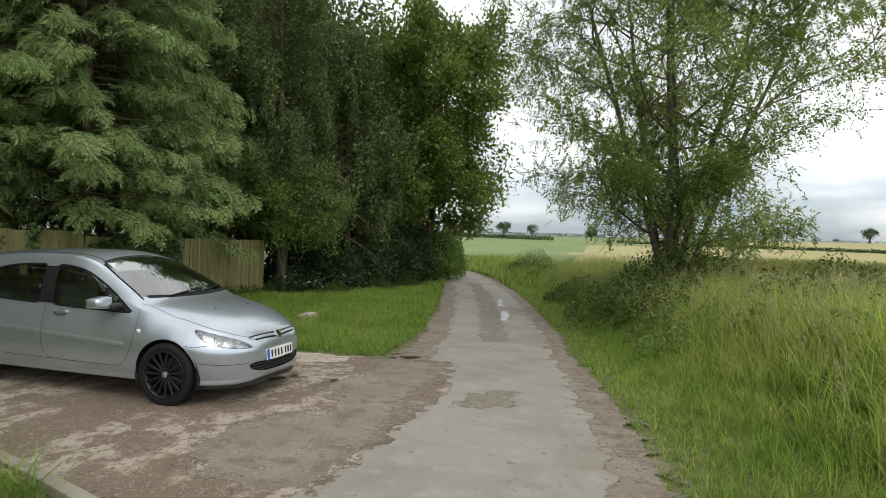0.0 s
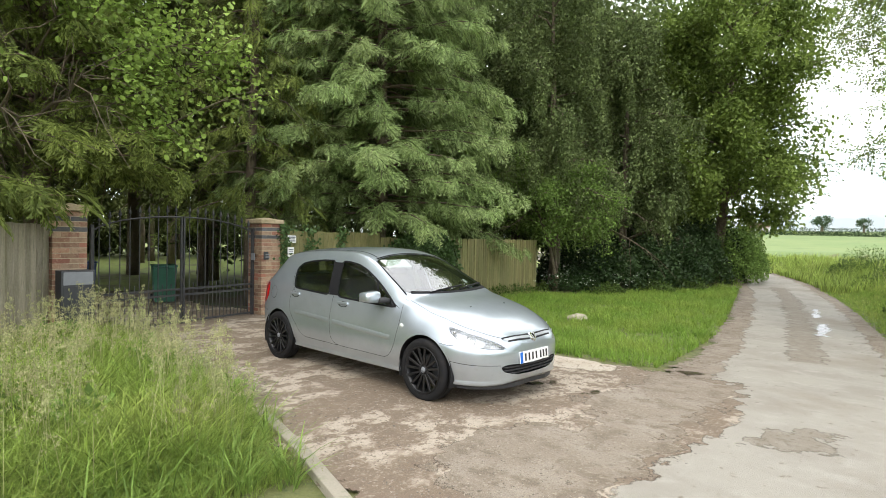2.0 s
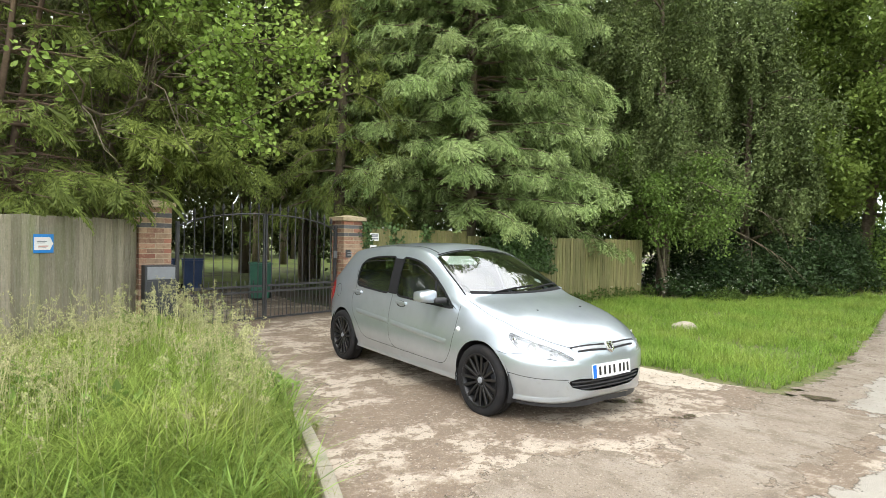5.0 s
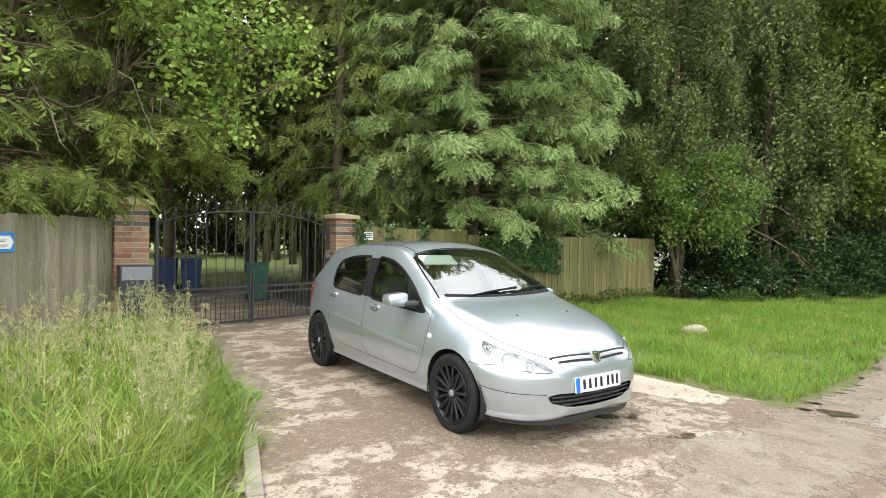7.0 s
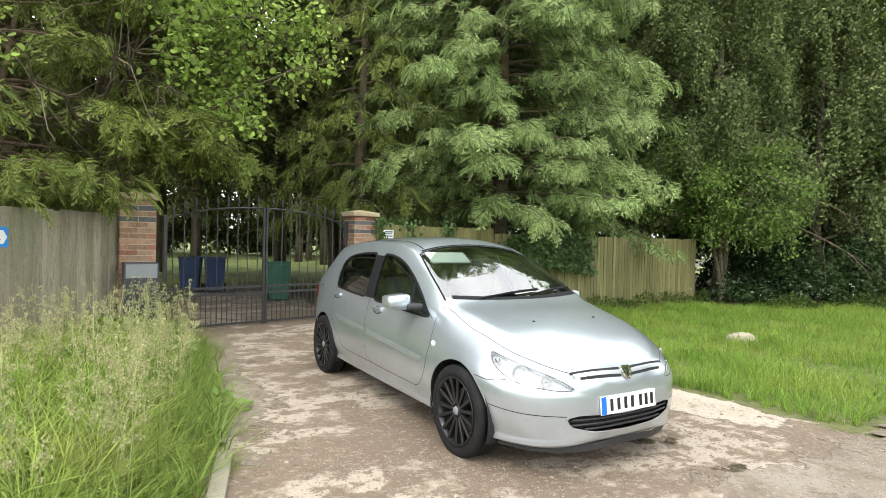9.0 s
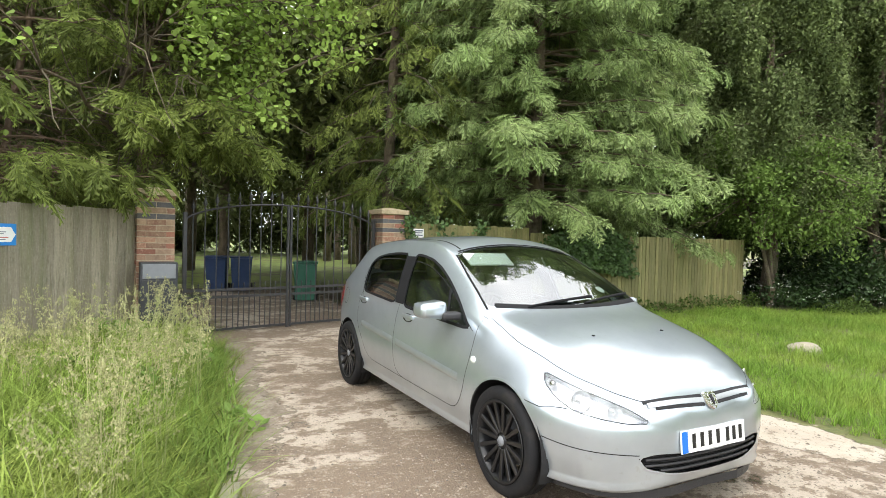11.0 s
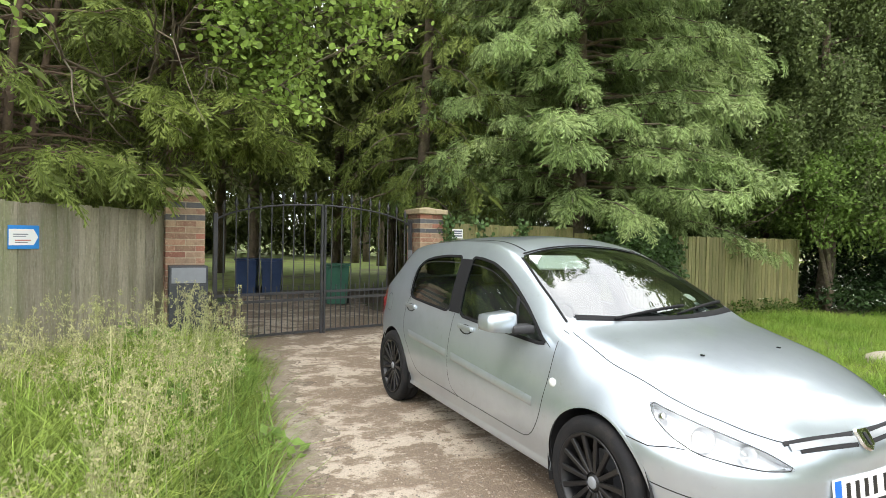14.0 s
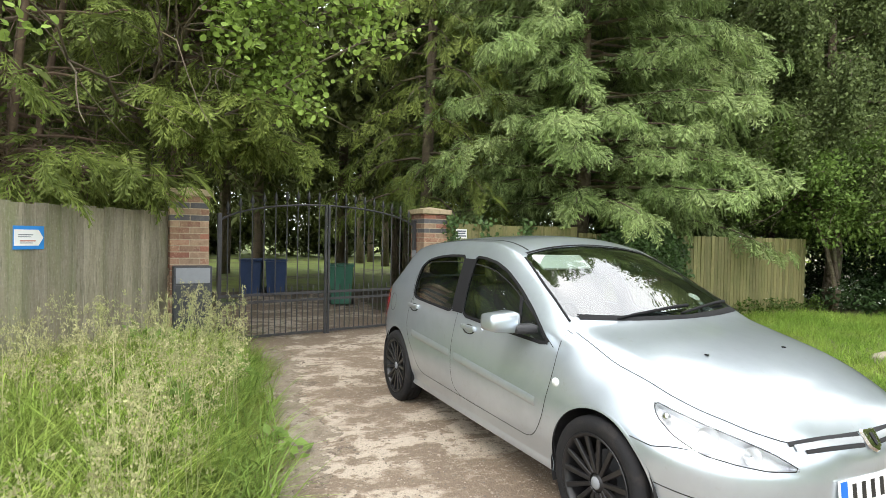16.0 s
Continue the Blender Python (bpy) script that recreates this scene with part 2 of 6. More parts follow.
M_DIRT = mat("roadside_dirt", (0.225, 0.186, 0.142), 0.95, spots=((1.3, (0.275, 0.238, 0.19), 0.46, 0.62), (4, (0.165, 0.13, 0.094), 0.48, 0.62), (22, (0.28, 0.238, 0.18), 0.54, 0.66), (45, (0.10, 0.078, 0.056), 0.56, 0.68), (90, (0.42, 0.38, 0.31), 0.63, 0.68)), grain=0.4, grain_scale=110, bump=0.015, bump_scale=60, ragged=0.42)
M_DRIVE = mat("stained_concrete_drive", (0.37, 0.315, 0.248), 0.85, spots=((0.8, (0.165, 0.122, 0.084), 0.455, 0.50), (3.2, (0.155, 0.115, 0.08), 0.505, 0.55), (11, (0.17, 0.128, 0.09), 0.54, 0.60), (26, (0.27, 0.228, 0.172), 0.54, 0.66), (60, (0.10, 0.078, 0.056), 0.60, 0.68), (110, (0.46, 0.42, 0.35), 0.645, 0.69)), stretch=(1.15, 0.85, 1), grain=0.35, grain_scale=150, bump=0.010, bump_scale=70, ragged=0.25)
M_ROADPATCH = mat("worn_road_patch", (0.215, 0.185, 0.145), 0.9, spots=((5, (0.25, 0.225, 0.185), 0.45, 0.6), (20, (0.16, 0.135, 0.10), 0.5, 0.65)), grain=0.3, grain_scale=120, bump=0.01, bump_scale=70, ragged=0.32)
M_SLAB = mat("pale_concrete_slab", (0.42, 0.37, 0.30), 0.85, spots=((2, (0.36, 0.305, 0.235), 0.45, 0.65), (7, (0.22, 0.18, 0.13), 0.56, 0.64), (60, (0.24, 0.20, 0.15), 0.60, 0.68)), grain=0.18, grain_scale=140, bump=0.004, bump_scale=90, ragged=0.2)
M_KERB = mat("concrete_edging", (0.29, 0.26, 0.205), 0.9, spots=((8, (0.2, 0.2, 0.13), 0.5, 0.65),), grain=0.2, bump=0.004)
M_PUDDLE = mat("wet_mud", (0.075, 0.058, 0.042), 0.22, spots=((14, (0.13, 0.10, 0.072), 0.5, 0.6),), bump=0.002, bump_scale=30, ragged=0.14)
M_STONE = mat("pale_boulder", (0.34, 0.295, 0.23), 0.9, spots=((12, (0.3, 0.27, 0.2), 0.48, 0.65), (30, (0.5, 0.46, 0.38), 0.55, 0.7)), bump=0.02, bump_scale=14)
M_GREYWOOD = mat("weathered_grey_boards", (0.30, 0.265, 0.20), 0.9, spots=((1.6, (0.235, 0.21, 0.145), 0.42, 0.62), (5, (0.185, 0.17, 0.115), 0.52, 0.66), (0.55, (0.215, 0.215, 0.125), 0.48, 0.66), (14, (0.37, 0.335, 0.265), 0.56, 0.70)), stretch=(7, 7, 0.8), each=0.2, grain=0.22, grain_scale=40, bump=0.004, bump_scale=60)
M_GREENWOOD = mat("algae_stained_boards", (0.21, 0.19, 0.08), 0.9, spots=((1.2, (0.155, 0.155, 0.058), 0.42, 0.62), (5, (0.27, 0.23, 0.12), 0.55, 0.7), (9, (0.12, 0.115, 0.05), 0.56, 0.68)), stretch=(7, 7, 0.8), each=0.2, island=0.14, grain=0.22, grain_scale=40, bump=0.004, bump_scale=60)
M_MORTAR = mat("sandy_mortar", (0.40, 0.33, 0.23), 0.95, spots=((20, (0.3, 0.25, 0.18), 0.5, 0.65),), grain=0.2, bump=0.004, bump_scale=150)
M_BRICK = mat("multi_brown_brick", (0.30, 0.185, 0.12), 0.85, spots=((9, (0.24, 0.12, 0.08), 0.45, 0.62), (30, (0.42, 0.28, 0.19), 0.55, 0.7)), each=0.3, grain=0.2, bump=0.005, bump_scale=120)
M_REDBRICK = mat("red_brick", (0.27, 0.115, 0.075), 0.85, spots=((9, (0.27, 0.12, 0.08), 0.45, 0.62), (30, (0.42, 0.25, 0.18), 0.56, 0.7)), each=0.3, grain=0.2, bump=0.005, bump_scale=120)
M_BUFFBRICK = mat("buff_brick", (0.36, 0.25, 0.165), 0.85, spots=((9, (0.27, 0.18, 0.12), 0.45, 0.62),), each=0.2, grain=0.2, bump=0.005, bump_scale=120)
M_BLUEBRICK = mat("blue_engineering_brick", (0.085, 0.085, 0.09), 0.6, spots=((9, (0.13, 0.12, 0.115), 0.5, 0.65),), each=0.25, grain=0.2, bump=0.004, bump_scale=120)
M_CAP = mat("sandstone_cap", (0.42, 0.34, 0.22), 0.9, spots=((10, (0.3, 0.25, 0.15), 0.48, 0.65), (4, (0.26, 0.25, 0.14), 0.55, 0.7)), grain=0.2, bump=0.006, bump_scale=80)
M_IRON = mat("black_painted_iron", (0.032, 0.032, 0.035), 0.40, spots=((12, (0.05, 0.045, 0.04), 0.5, 0.7),), bump=0.0015, bump_scale=90)
M_BLUEBIN = mat("blue_bin_plastic", (0.012, 0.035, 0.10), 0.5, spots=((6, (0.02, 0.045, 0.11), 0.45, 0.65),), bump=0.002)
M_GREENBIN = mat("green_bin_plastic", (0.02, 0.12, 0.07), 0.5, spots=((6, (0.03, 0.13, 0.08), 0.45, 0.65),), bump=0.002)
M_RUBBER = mat("black_rubber", (0.011, 0.011, 0.012), 0.8, spec=0.25, spots=((12, (0.02, 0.018, 0.017), 0.5, 0.65),), bump=0.0015, bump_scale=150)
M_DARKPLASTIC = mat("dark_plastic", (0.022, 0.022, 0.024), 0.5, grain=0.2, bump=0.001, bump_scale=300)
M_SLATE = mat("slate_grey_panel", (0.20, 0.21, 0.225), 0.5, grain=0.12, grain_scale=20)
M_CHARCOAL = mat("charcoal_box", (0.035, 0.037, 0.042), 0.5, spots=((8, (0.05, 0.05, 0.05), 0.5, 0.7),), bump=0.001)
M_WHITE = mat("white_sign_face", (0.78, 0.78, 0.76), 0.5, spots=((8, (0.7, 0.7, 0.66), 0.5, 0.7),))
M_BLUE = mat("blue_sign_face", (0.02, 0.22, 0.62), 0.5, spots=((8, (0.02, 0.2, 0.55), 0.5, 0.7),))
M_INK = mat("grey_ink", (0.12, 0.13, 0.16), 0.6)
M_REDINK = mat("faded_red_ink", (0.5, 0.18, 0.14), 0.6)

# ---- ground, road and drive ----
ROAD = np.array([(0.6, -60), (-0.1, -15), (-0.7, -4), (-1.0, 1), (-1.12, 4), (-1.82, 7.5), (-3.1, 12.35), (-5.45, 19.9), (-9.0, 29.4), (-13.5, 38), (-21, 47), (-33, 56), (-55, 66)], float)
ROAD_HALF = np.array([1.25, 1.25, 1.2, 1.15, 1.1, 0.95, 0.95, 0.95, 1.0, 1.1, 1.2, 1.3, 1.3])


def road_line(step=0.25):
    d = np.concatenate([[0], np.cumsum(np.linalg.norm(np.diff(ROAD, axis=0), axis=1))])
    t = np.arange(0, d[-1], step)
    x, y, h = (np.interp(t, d, a) for a in (ROAD[:, 0], ROAD[:, 1], ROAD_HALF))
    k = np.ones(17) / 17
    for a in (x, y):
        a[8:-8] = np.convolve(a, k, "valid")
    return np.stack([x, y], 1), h


RL, RH = road_line()
RT = np.gradient(RL, axis=0)
RT /= np.linalg.norm(RT, axis=1)[:, None]
RN = np.stack([RT[:, 1], -RT[:, 0]], 1)  # to the right of the way ahead


def road_side(x, y):
    """Signed distance from the road's middle line, positive to its right."""
    p = np.stack([np.ravel(x), np.ravel(y)], 1)
    out = np.empty(len(p))
    for i in range(0, len(p), 4000):
        d = p[i:i + 4000, None] - RL[None, ::2]
        j = np.argmin((d ** 2).sum(2), 1)
        dj = d[np.arange(len(j)), j]
        out[i:i + 4000] = np.sign((dj * RN[::2][j]).sum(1)) * np.sqrt((dj ** 2).sum(1))
    return out.reshape(np.shape(x))


def ground_z(x, y, side=None):
    x, y = np.asarray(x, float), np.asarray(y, float)
    side = road_side(x, y) if side is None else side
    r = np.hypot(x + 2, y - 5)
    z = -0.14 * smooth_step(6.2, 10.5, y) - 0.16 * smooth_step(-11, -14.5, x)
    z = z + 0.58 * smooth_step(1.9, 4.4, side) * smooth_step(120, 60, r) + 0.62 * smooth_step(6.4, 7.6, side) * smooth_step(9, 12, r) * smooth_step(140, 70, r)
    z = z + 9.0 * smooth_step(70, 400, r) * smooth_step(-60, 40, x + 0.55 * y)
    z = z + 0.03 * np.sin(x * 1.7 + 0.4) * np.sin(y * 1.3) * smooth_step(1.5, 2.6, np.abs(side)) * smooth_step(3.2, 1.9, y - 0.0 * x)
    return z


rings = np.concatenate([np.linspace(0, 14, 57), 14 * 1.07 ** np.arange(1, 72)])
segs = 144
ang = np.linspace(0, 2 * np.pi, segs, endpoint=False)
gx, gy = -3 + rings[:, None] * np.cos(ang), 5 + rings[:, None] * np.sin(ang)
gs = road_side(gx, gy)
gz = ground_z(gx, gy, gs) - 0.012
gv = np.stack([gx, gy, gz], 2).reshape(-1, 3)
gf = np.array([[i * segs + j, (i + 1) * segs + j, (i + 1) * segs + (j + 1) % segs, i * segs + (j + 1) % segs] for i in range(len(rings) - 1) for j in range(segs)])
ground = part("ground", mesh_of("ground", gv, gf, True), M_SOIL)
tagged(ground, "rough green ground of verges, woodland and rising farm fields", "ground", kind="structure")
for m in (M_WOODFLOOR, M_LAWN, M_BARLEY, M_PASTURE):
    ground.data.materials.append(m)
fc = gv[gf].mean(1)
fs = road_side(fc[:, 0], fc[:, 1])
fr = np.hypot(fc[:, 0] + 2, fc[:, 1] - 5)
zone = np.zeros(len(fc), int)
zone[(fc[:, 0] < -11.5) & (fs < 0)] = 1
zone[(fc[:, 0] < -18.5) & (fs < -12)] = 2
zone[(fs > 6.5) & (fr > 9)] = 3
zone[(fs > 6.5) & (fr > 190) & (fc[:, 0] < 0.10 * fc[:, 1] - 5)] = 4
zone[(fs > 6.5) & (fr > 25) & (fc[:, 0] < -0.12 * fc[:, 1])] = 4
zone[(fr > 420)] = 4
zone[(fs < 0) & (fr > 95)] = 4
ground.data.polygons.foreach_set("material_index", zone.astype(np.int32))


def strip(name, lo, hi, lift, material, wob=0.05, t0=0, t1=None, lane=9):
    """A ribbon along the road between two offsets from its middle line, with ragged edges."""
    i1 = len(RL) if t1 is None else t1
    idx = np.arange(t0, i1)
    lo, hi = (np.broadcast_to(np.asarray(a(idx) if callable(a) else a, float), idx.shape) for a in (lo, hi))
    w1, w2 = (np.array([noise.noise((i * 0.13, s, 1.7)) + 0.6 * noise.noise((i * 0.6, s, 4.1)) for i in idx]) * wob for s in (0.3, 9.1))
    rows = []
    for k in range(lane):
        f = k / (lane - 1)
        off = (lo + w1) * (1 - f) + (hi + w2) * f
        p = RL[idx] + RN[idx] * off[:, None]
        rows.append(np.column_stack([p, ground_z(p[:, 0], p[:, 1]) + lift + (0.006 if 0 < k < lane - 1 else -0.008)]))
    v = np.stack(rows, 1).reshape(-1, 3)
    f = np.array([[a * lane + b, a * lane + b + 1, (a + 1) * lane + b + 1, (a + 1) * lane + b] for a in range(len(idx) - 1) for b in range(lane - 1)])
    ob = part(name, mesh_of(name, v, f, True), material)
    share = np.arange(lane) / (lane - 1)
    rim_distance(ob, ((hi - lo)[:, None] * np.minimum(share, 1 - share)[None]).ravel())
    return ob


tagged(strip("road_margin", lambda i: -RH[i] - 0.70, lambda i: RH[i] + 0.62, 0.006, M_DIRT, 0.16, lane=27), "brown gritty dirt margin along the lane", "dirt", kind="structure")
tagged(strip("road", lambda i: -RH[i] - 0.14, lambda i: RH[i] + 0.14, 0.0085, M_ROAD, 0.10, lane=25), "narrow pale grey worn asphalt country lane", "road", kind="structure")


def sheet(name, outline, lift, material, step=0.16, wob=0.0):
    """A flat ground sheet inside an outline, cut from a fine grid, following the ground."""
    o = np.array(outline, float)
    if wob:
        dense = []
        for i in range(len(o)):
            a, b = o[i], o[(i + 1) % len(o)]
            n = max(2, int(np.linalg.norm(b - a) / 0.06))
            for k in range(n):
                q = a + (b - a) * k / n
                dense.append(q + wob * np.array([noise.noise((q[0] * 2.3, q[1] * 2.3, s)) + 0.25 * noise.noise((q[0] * 6, q[1] * 6, s)) + 0.08 * noise.noise((q[0] * 17, q[1] * 17, s)) for s in (3.0, 8.0)]))
        o = np.array(dense)
    bm = bmesh.new()
    bm.faces.new([bm.verts.new((x, y, 0)) for x, y in o])
    bmesh.ops.triangulate(bm, faces=bm.faces[:])
    lo, hi = o.min(0), o.max(0)
    for axis, nrm in ((0, (1, 0, 0)), (1, (0, 1, 0))):
        for c in np.arange(lo[axis] + step * 2, hi[axis], step * 2):
            bmesh.ops.bisect_plane(bm, geom=bm.verts[:] + bm.edges[:] + bm.faces[:], plane_co=[c if k == axis else 0 for k in range(3)], plane_no=nrm)
    co = np.array([v.co[:2] for v in bm.verts])
    z = ground_z(co[:, 0], co[:, 1]) + lift
    for v, h in zip(bm.verts, z):
        v.co.z = h
    bmesh.ops.recalc_face_normals(bm, faces=bm.faces[:])
    if sum(f.normal.z for f in bm.faces) < 0:
        bmesh.ops.reverse_faces(bm, faces=bm.faces[:])
    ob = part(name, bm, material)
    a, ab = o, np.roll(o, -1, axis=0) - o
    t = np.clip(((co[:, None] - a) * ab).sum(2) / ((ab ** 2).sum(1) + 1e-12), 0, 1)
    rim_distance(ob, np.sqrt((((a + t[..., None] * ab) - co[:, None]) ** 2).sum(2)).min(1))
    return ob


DRIVE = [(-1.9, 2.8), (-3.3, 2.82), (-4.3, 2.98), (-6.1, 3.2), (-8.4, 3.2), (-9.9, 2.7), (-14, 2.6), (-18, 3.5), (-18, 6.2), (-14, 6.2), (-10.6, 6.3), (-8, 7.1), (-6.2, 7.55), (-4.95, 7.72), (-3.9, 7.9), (-2.6, 8.2), (-1.9, 6.5)]
tagged(sheet("driveway", DRIVE, 0.0165, M_DRIVE, step=0.1, wob=0.06), "mottled stained concrete and gravel driveway", "driveway", kind="structure")
SLABS = [[(-5.9, 7.45), (-4.95, 7.66), (-3.95, 7.82), (-3.72, 7.5), (-3.95, 6.95), (-4.6, 6.7), (-5.8, 6.75)]]
for o in SLABS:
    tagged(sheet("concrete_slab", o, 0.0185, M_SLAB, step=0.05, wob=0.12), "pale smooth concrete patch in the driveway", "concrete slab", kind="structure")
tagged(sheet("gravel_patch", [(-1.9, 3.3), (-2.9, 3.2), (-3.5, 3.9), (-3.6, 4.6), (-3.1, 5.2), (-3.6, 6.0), (-3.5, 7.0), (-3.9, 8.0), (-2.4, 8.1), (-1.95, 5.6)], 0.0185, M_DIRT, step=0.06, wob=0.18), "brown gravelly dirt where the driveway meets the lane", "dirt", kind="structure")
tagged(sheet("litter_strip", [(-3.9, 2.95), (-5.2, 3.1), (-6.1, 3.15), (-8.6, 3.2), (-9.6, 3.0), (-9.5, 3.75), (-8.2, 4.0), (-7.2, 3.8), (-6.2, 3.95), (-5.2, 3.7), (-4.5, 3.6)], 0.0185, M_DIRT, step=0.06, wob=0.2), "brown grit and leaf litter along the edge of the tall grass", "dirt", kind="structure")
PUDDLES = [[(-4.2, 5.8), (-4.05, 6.3), (-3.8, 6.27), (-3.9, 5.85)], [(-3.55, 5.95), (-3.5, 6.35), (-3.28, 6.35), (-3.35, 5.95)], [(-3.55, 8.05), (-3.3, 8.45), (-3.0, 8.3), (-3.15, 7.85)]]
for o in PUDDLES:
    tagged(sheet("mud_patch", o, 0.0205, M_PUDDLE, step=0.03, wob=0.08), "dark wet mud patch on the ground", "mud patch", kind="structure")


Y_AT = lambda y: int(np.argmin(np.abs(RL[:, 1] - y)))
tagged(strip("road_dirt", lambda i: np.full(len(i), -0.42), lambda i: np.full(len(i), 0.36), 0.0105, M_ROADPATCH, 0.08, Y_AT(10.5), Y_AT(26), 11), "brown dirt line between the wheel tracks of the lane", "dirt", kind="structure")
for o in ([(-3.3, 13.4), (-3.75, 15.4), (-3.5, 15.5), (-3.0, 13.5)], [(-4.1, 16.4), (-4.7, 18.6), (-4.45, 18.7), (-3.85, 16.5)]):
    tagged(sheet("mud_patch", o, 0.0185, M_PUDDLE, step=0.05, wob=0.1), "shallow wet patch in the wheel track", "mud patch", kind="structure")


def ribbon_kerb(points, width, height):
    """Concrete edging: short stones laid end to end."""
    holder = thing("kerb", pose(0, 0, 0), "low weathered concrete edging beside the driveway", "kerb", kind="structure")
    p = np.array(points, float)
    d = np.concatenate([[0], np.cumsum(np.linalg.norm(np.diff(p, axis=0), axis=1))])
    n = int(d[-1] / 0.9)
    for i in range(n):
        a, b = (np.array([np.interp(t, d, p[:, k]) for k in (0, 1)]) for t in (d[-1] * i / n, d[-1] * (i + 1) / n))
        m = (a + b) / 2
        ln = np.linalg.norm(b - a) - 0.012
        part("kerb_stone", moved(block(-ln / 2, ln / 2, -width / 2, width / 2, -0.1, height, 0.012), pose(m[0], m[1], 0, 0, 0, math.degrees(math.atan2(*(b - a)[::-1])))), M_KERB, holder)


tagged(sheet("road_patch", [(-1.85, 5.65), (-1.3, 5.7), (-1.08, 6.2), (-1.2, 6.8), (-1.75, 6.85), (-1.97, 6.2)], 0.0165, M_ROADPATCH, step=0.05, wob=0.1), "worn gravelly patch in the middle of the lane", "road patch", kind="structure")
ribbon_kerb([(-2.75, 2.82), (-3.38, 2.98), (-4.36, 3.17), (-4.9, 3.25)], 0.10, 0.05)

# ---- fences, pillars, gates and what stands round them ----
def board_fence(a, b, height, board, material, label, lap=0.018, rails=(), top=None, face=1):
    """Close-boarded fence from a to b. Boards overlap; each is a part. top: a curve of added height by distance."""
    a, b = np.array(a, float), np.array(b, float)
    ln = np.linalg.norm(b - a)
    ang = math.degrees(math.atan2(*(b - a)[::-1]))
    fence = thing("board_fence", pose(a[0], a[1], 0, 0, 0, ang), label, "fence", kind="structure")
    n = int(ln / board)
    shapes = []
    for k in range(4):
        v, f = block(0, board + lap, -0.010, 0.010, 0, 1, 0.003)
        v[:, 1] += (v[:, 0] / (board + lap) - 0.5) * 0.014 * (1 if k % 2 else 0.7)
        shapes.append(mesh_of("board", v, f))
        shapes[-1].materials.append(material)
    rnd = random.Random(int(a[0] * 100))
    for i in range(n):
        ob = new("board", shapes[i % 4])
        ob.parent = fence
        x = i * ln / n
        gz0 = float(ground_z(*(a + (b - a) * x / ln))) - 0.03
        h = height + rnd.uniform(-0.012, 0.012) + (top(x) if top else 0) - gz0
        ob.matrix_basis = Matrix.LocRotScale((x, rnd.uniform(-0.003, 0.003), gz0), Euler((rnd.uniform(-0.004, 0.004), rnd.uniform(-0.006, 0.006), 0)), (1, 1, h))
    for z in rails:
        part("rail", block(-0.05, ln + 0.12, 0.025 * face, 0.075 * face, z - 0.045, z + 0.045, 0.006), material, fence)
    for i in range(int(ln / 2.4) + 1):
        x = min(i * 2.4, ln - 0.05)
        part("post", block(x - 0.05, x + 0.05, 0.03 * face, 0.13 * face, -0.3, height - 0.06, 0.006), material, fence)
    return fence


board_fence((-5.2, -1.05), (-9.70, 2.33), 1.68, 0.125, M_GREYWOOD, "weathered grey close-boarded timber fence beside the gate", rails=(0.4, 0.95, 1.45), face=1)
board_fence((-10.75, 6.36), (-11.05, 9.0), 1.66, 0.14, M_GREENWOOD, "mossy green-brown close-boarded timber fence beside the pillar", rails=(0.4, 1.35), face=1)
board_fence((-11.07, 9.05), (-11.78, 15.85), 1.56, 0.105, M_GREENWOOD, "mossy green-brown close-boarded timber fence under the trees", rails=(0.45, 1.25), face=1)


def brick_pillar(x, y, yaw, courses, field, label, cap_over=0.045):
    """A square brick pier: a mortar core, courses of six bricks each turned by a quarter in turn, and a stone cap."""
    pier = thing("brick_pillar", pose(x, y, 0, 0, 0, yaw), label, "pillar", "gate pillars", "structure")
    half, gauge = 0.22, 0.075
    part("mortar_core", block(-half + 0.005, half - 0.005, -half + 0.005, half - 0.005, -0.1, courses * gauge, 0.0), M_MORTAR, pier)
    meshes = {}
    for m in (M_BRICK, M_REDBRICK, M_BUFFBRICK, M_BLUEBRICK):
        for k, ln in ((0, 0.215), (1, 0.225)):
            me = mesh_of("brick", *block(-ln / 2, ln / 2, -0.05125, 0.05125, 0, 0.065, 0.004))
            me.materials.append(m)
            meshes[m.name, k] = me
    rnd = random.Random(int(x * 31))
    for c in range(courses):
        m = M_BLUEBRICK if c in (courses - 2, courses - 4) else None
        q = 90 * (c % 2)
        for bx, by, r, k in ((-0.1125, -0.1688, 0, 0), (0.1125, -0.1688, 0, 0), (-0.1125, 0.1688, 0, 0), (0.1125, 0.1688, 0, 0), (-0.1688, 0, 90, 1), (0.1688, 0, 90, 1)):
            ob = new("brick", meshes[(m or rnd.choices((M_BRICK, M_REDBRICK, M_BUFFBRICK), field)[0]).name, k])
            ob.parent = pier
            j = rnd.uniform(-0.002, 0.002)
            ob.matrix_basis = pose(0, 0, c * gauge + 0.005, 0, 0, q) @ pose(bx * 0.985 + j, by * 0.985, 0, 0, 0, r + rnd.uniform(-0.5, 0.5))
    top = courses * gauge + 0.004
    w = half + cap_over
    v, f = block(-w, w, -w, w, top, top + 0.075, 0.008)
    v2, f2 = lathe([(w * 1.38, top + 0.07), (0.05, top + 0.115), (0.001, top + 0.118)], 4)
    v2 = (v2 @ np.array(pose(0, 0, 0, 0, 0, 45).to_3x3()).T)
    part("cap_stone", joined((v, f), (v2, f2)), M_CAP, pier, "weathered sandstone cap")
    return pier


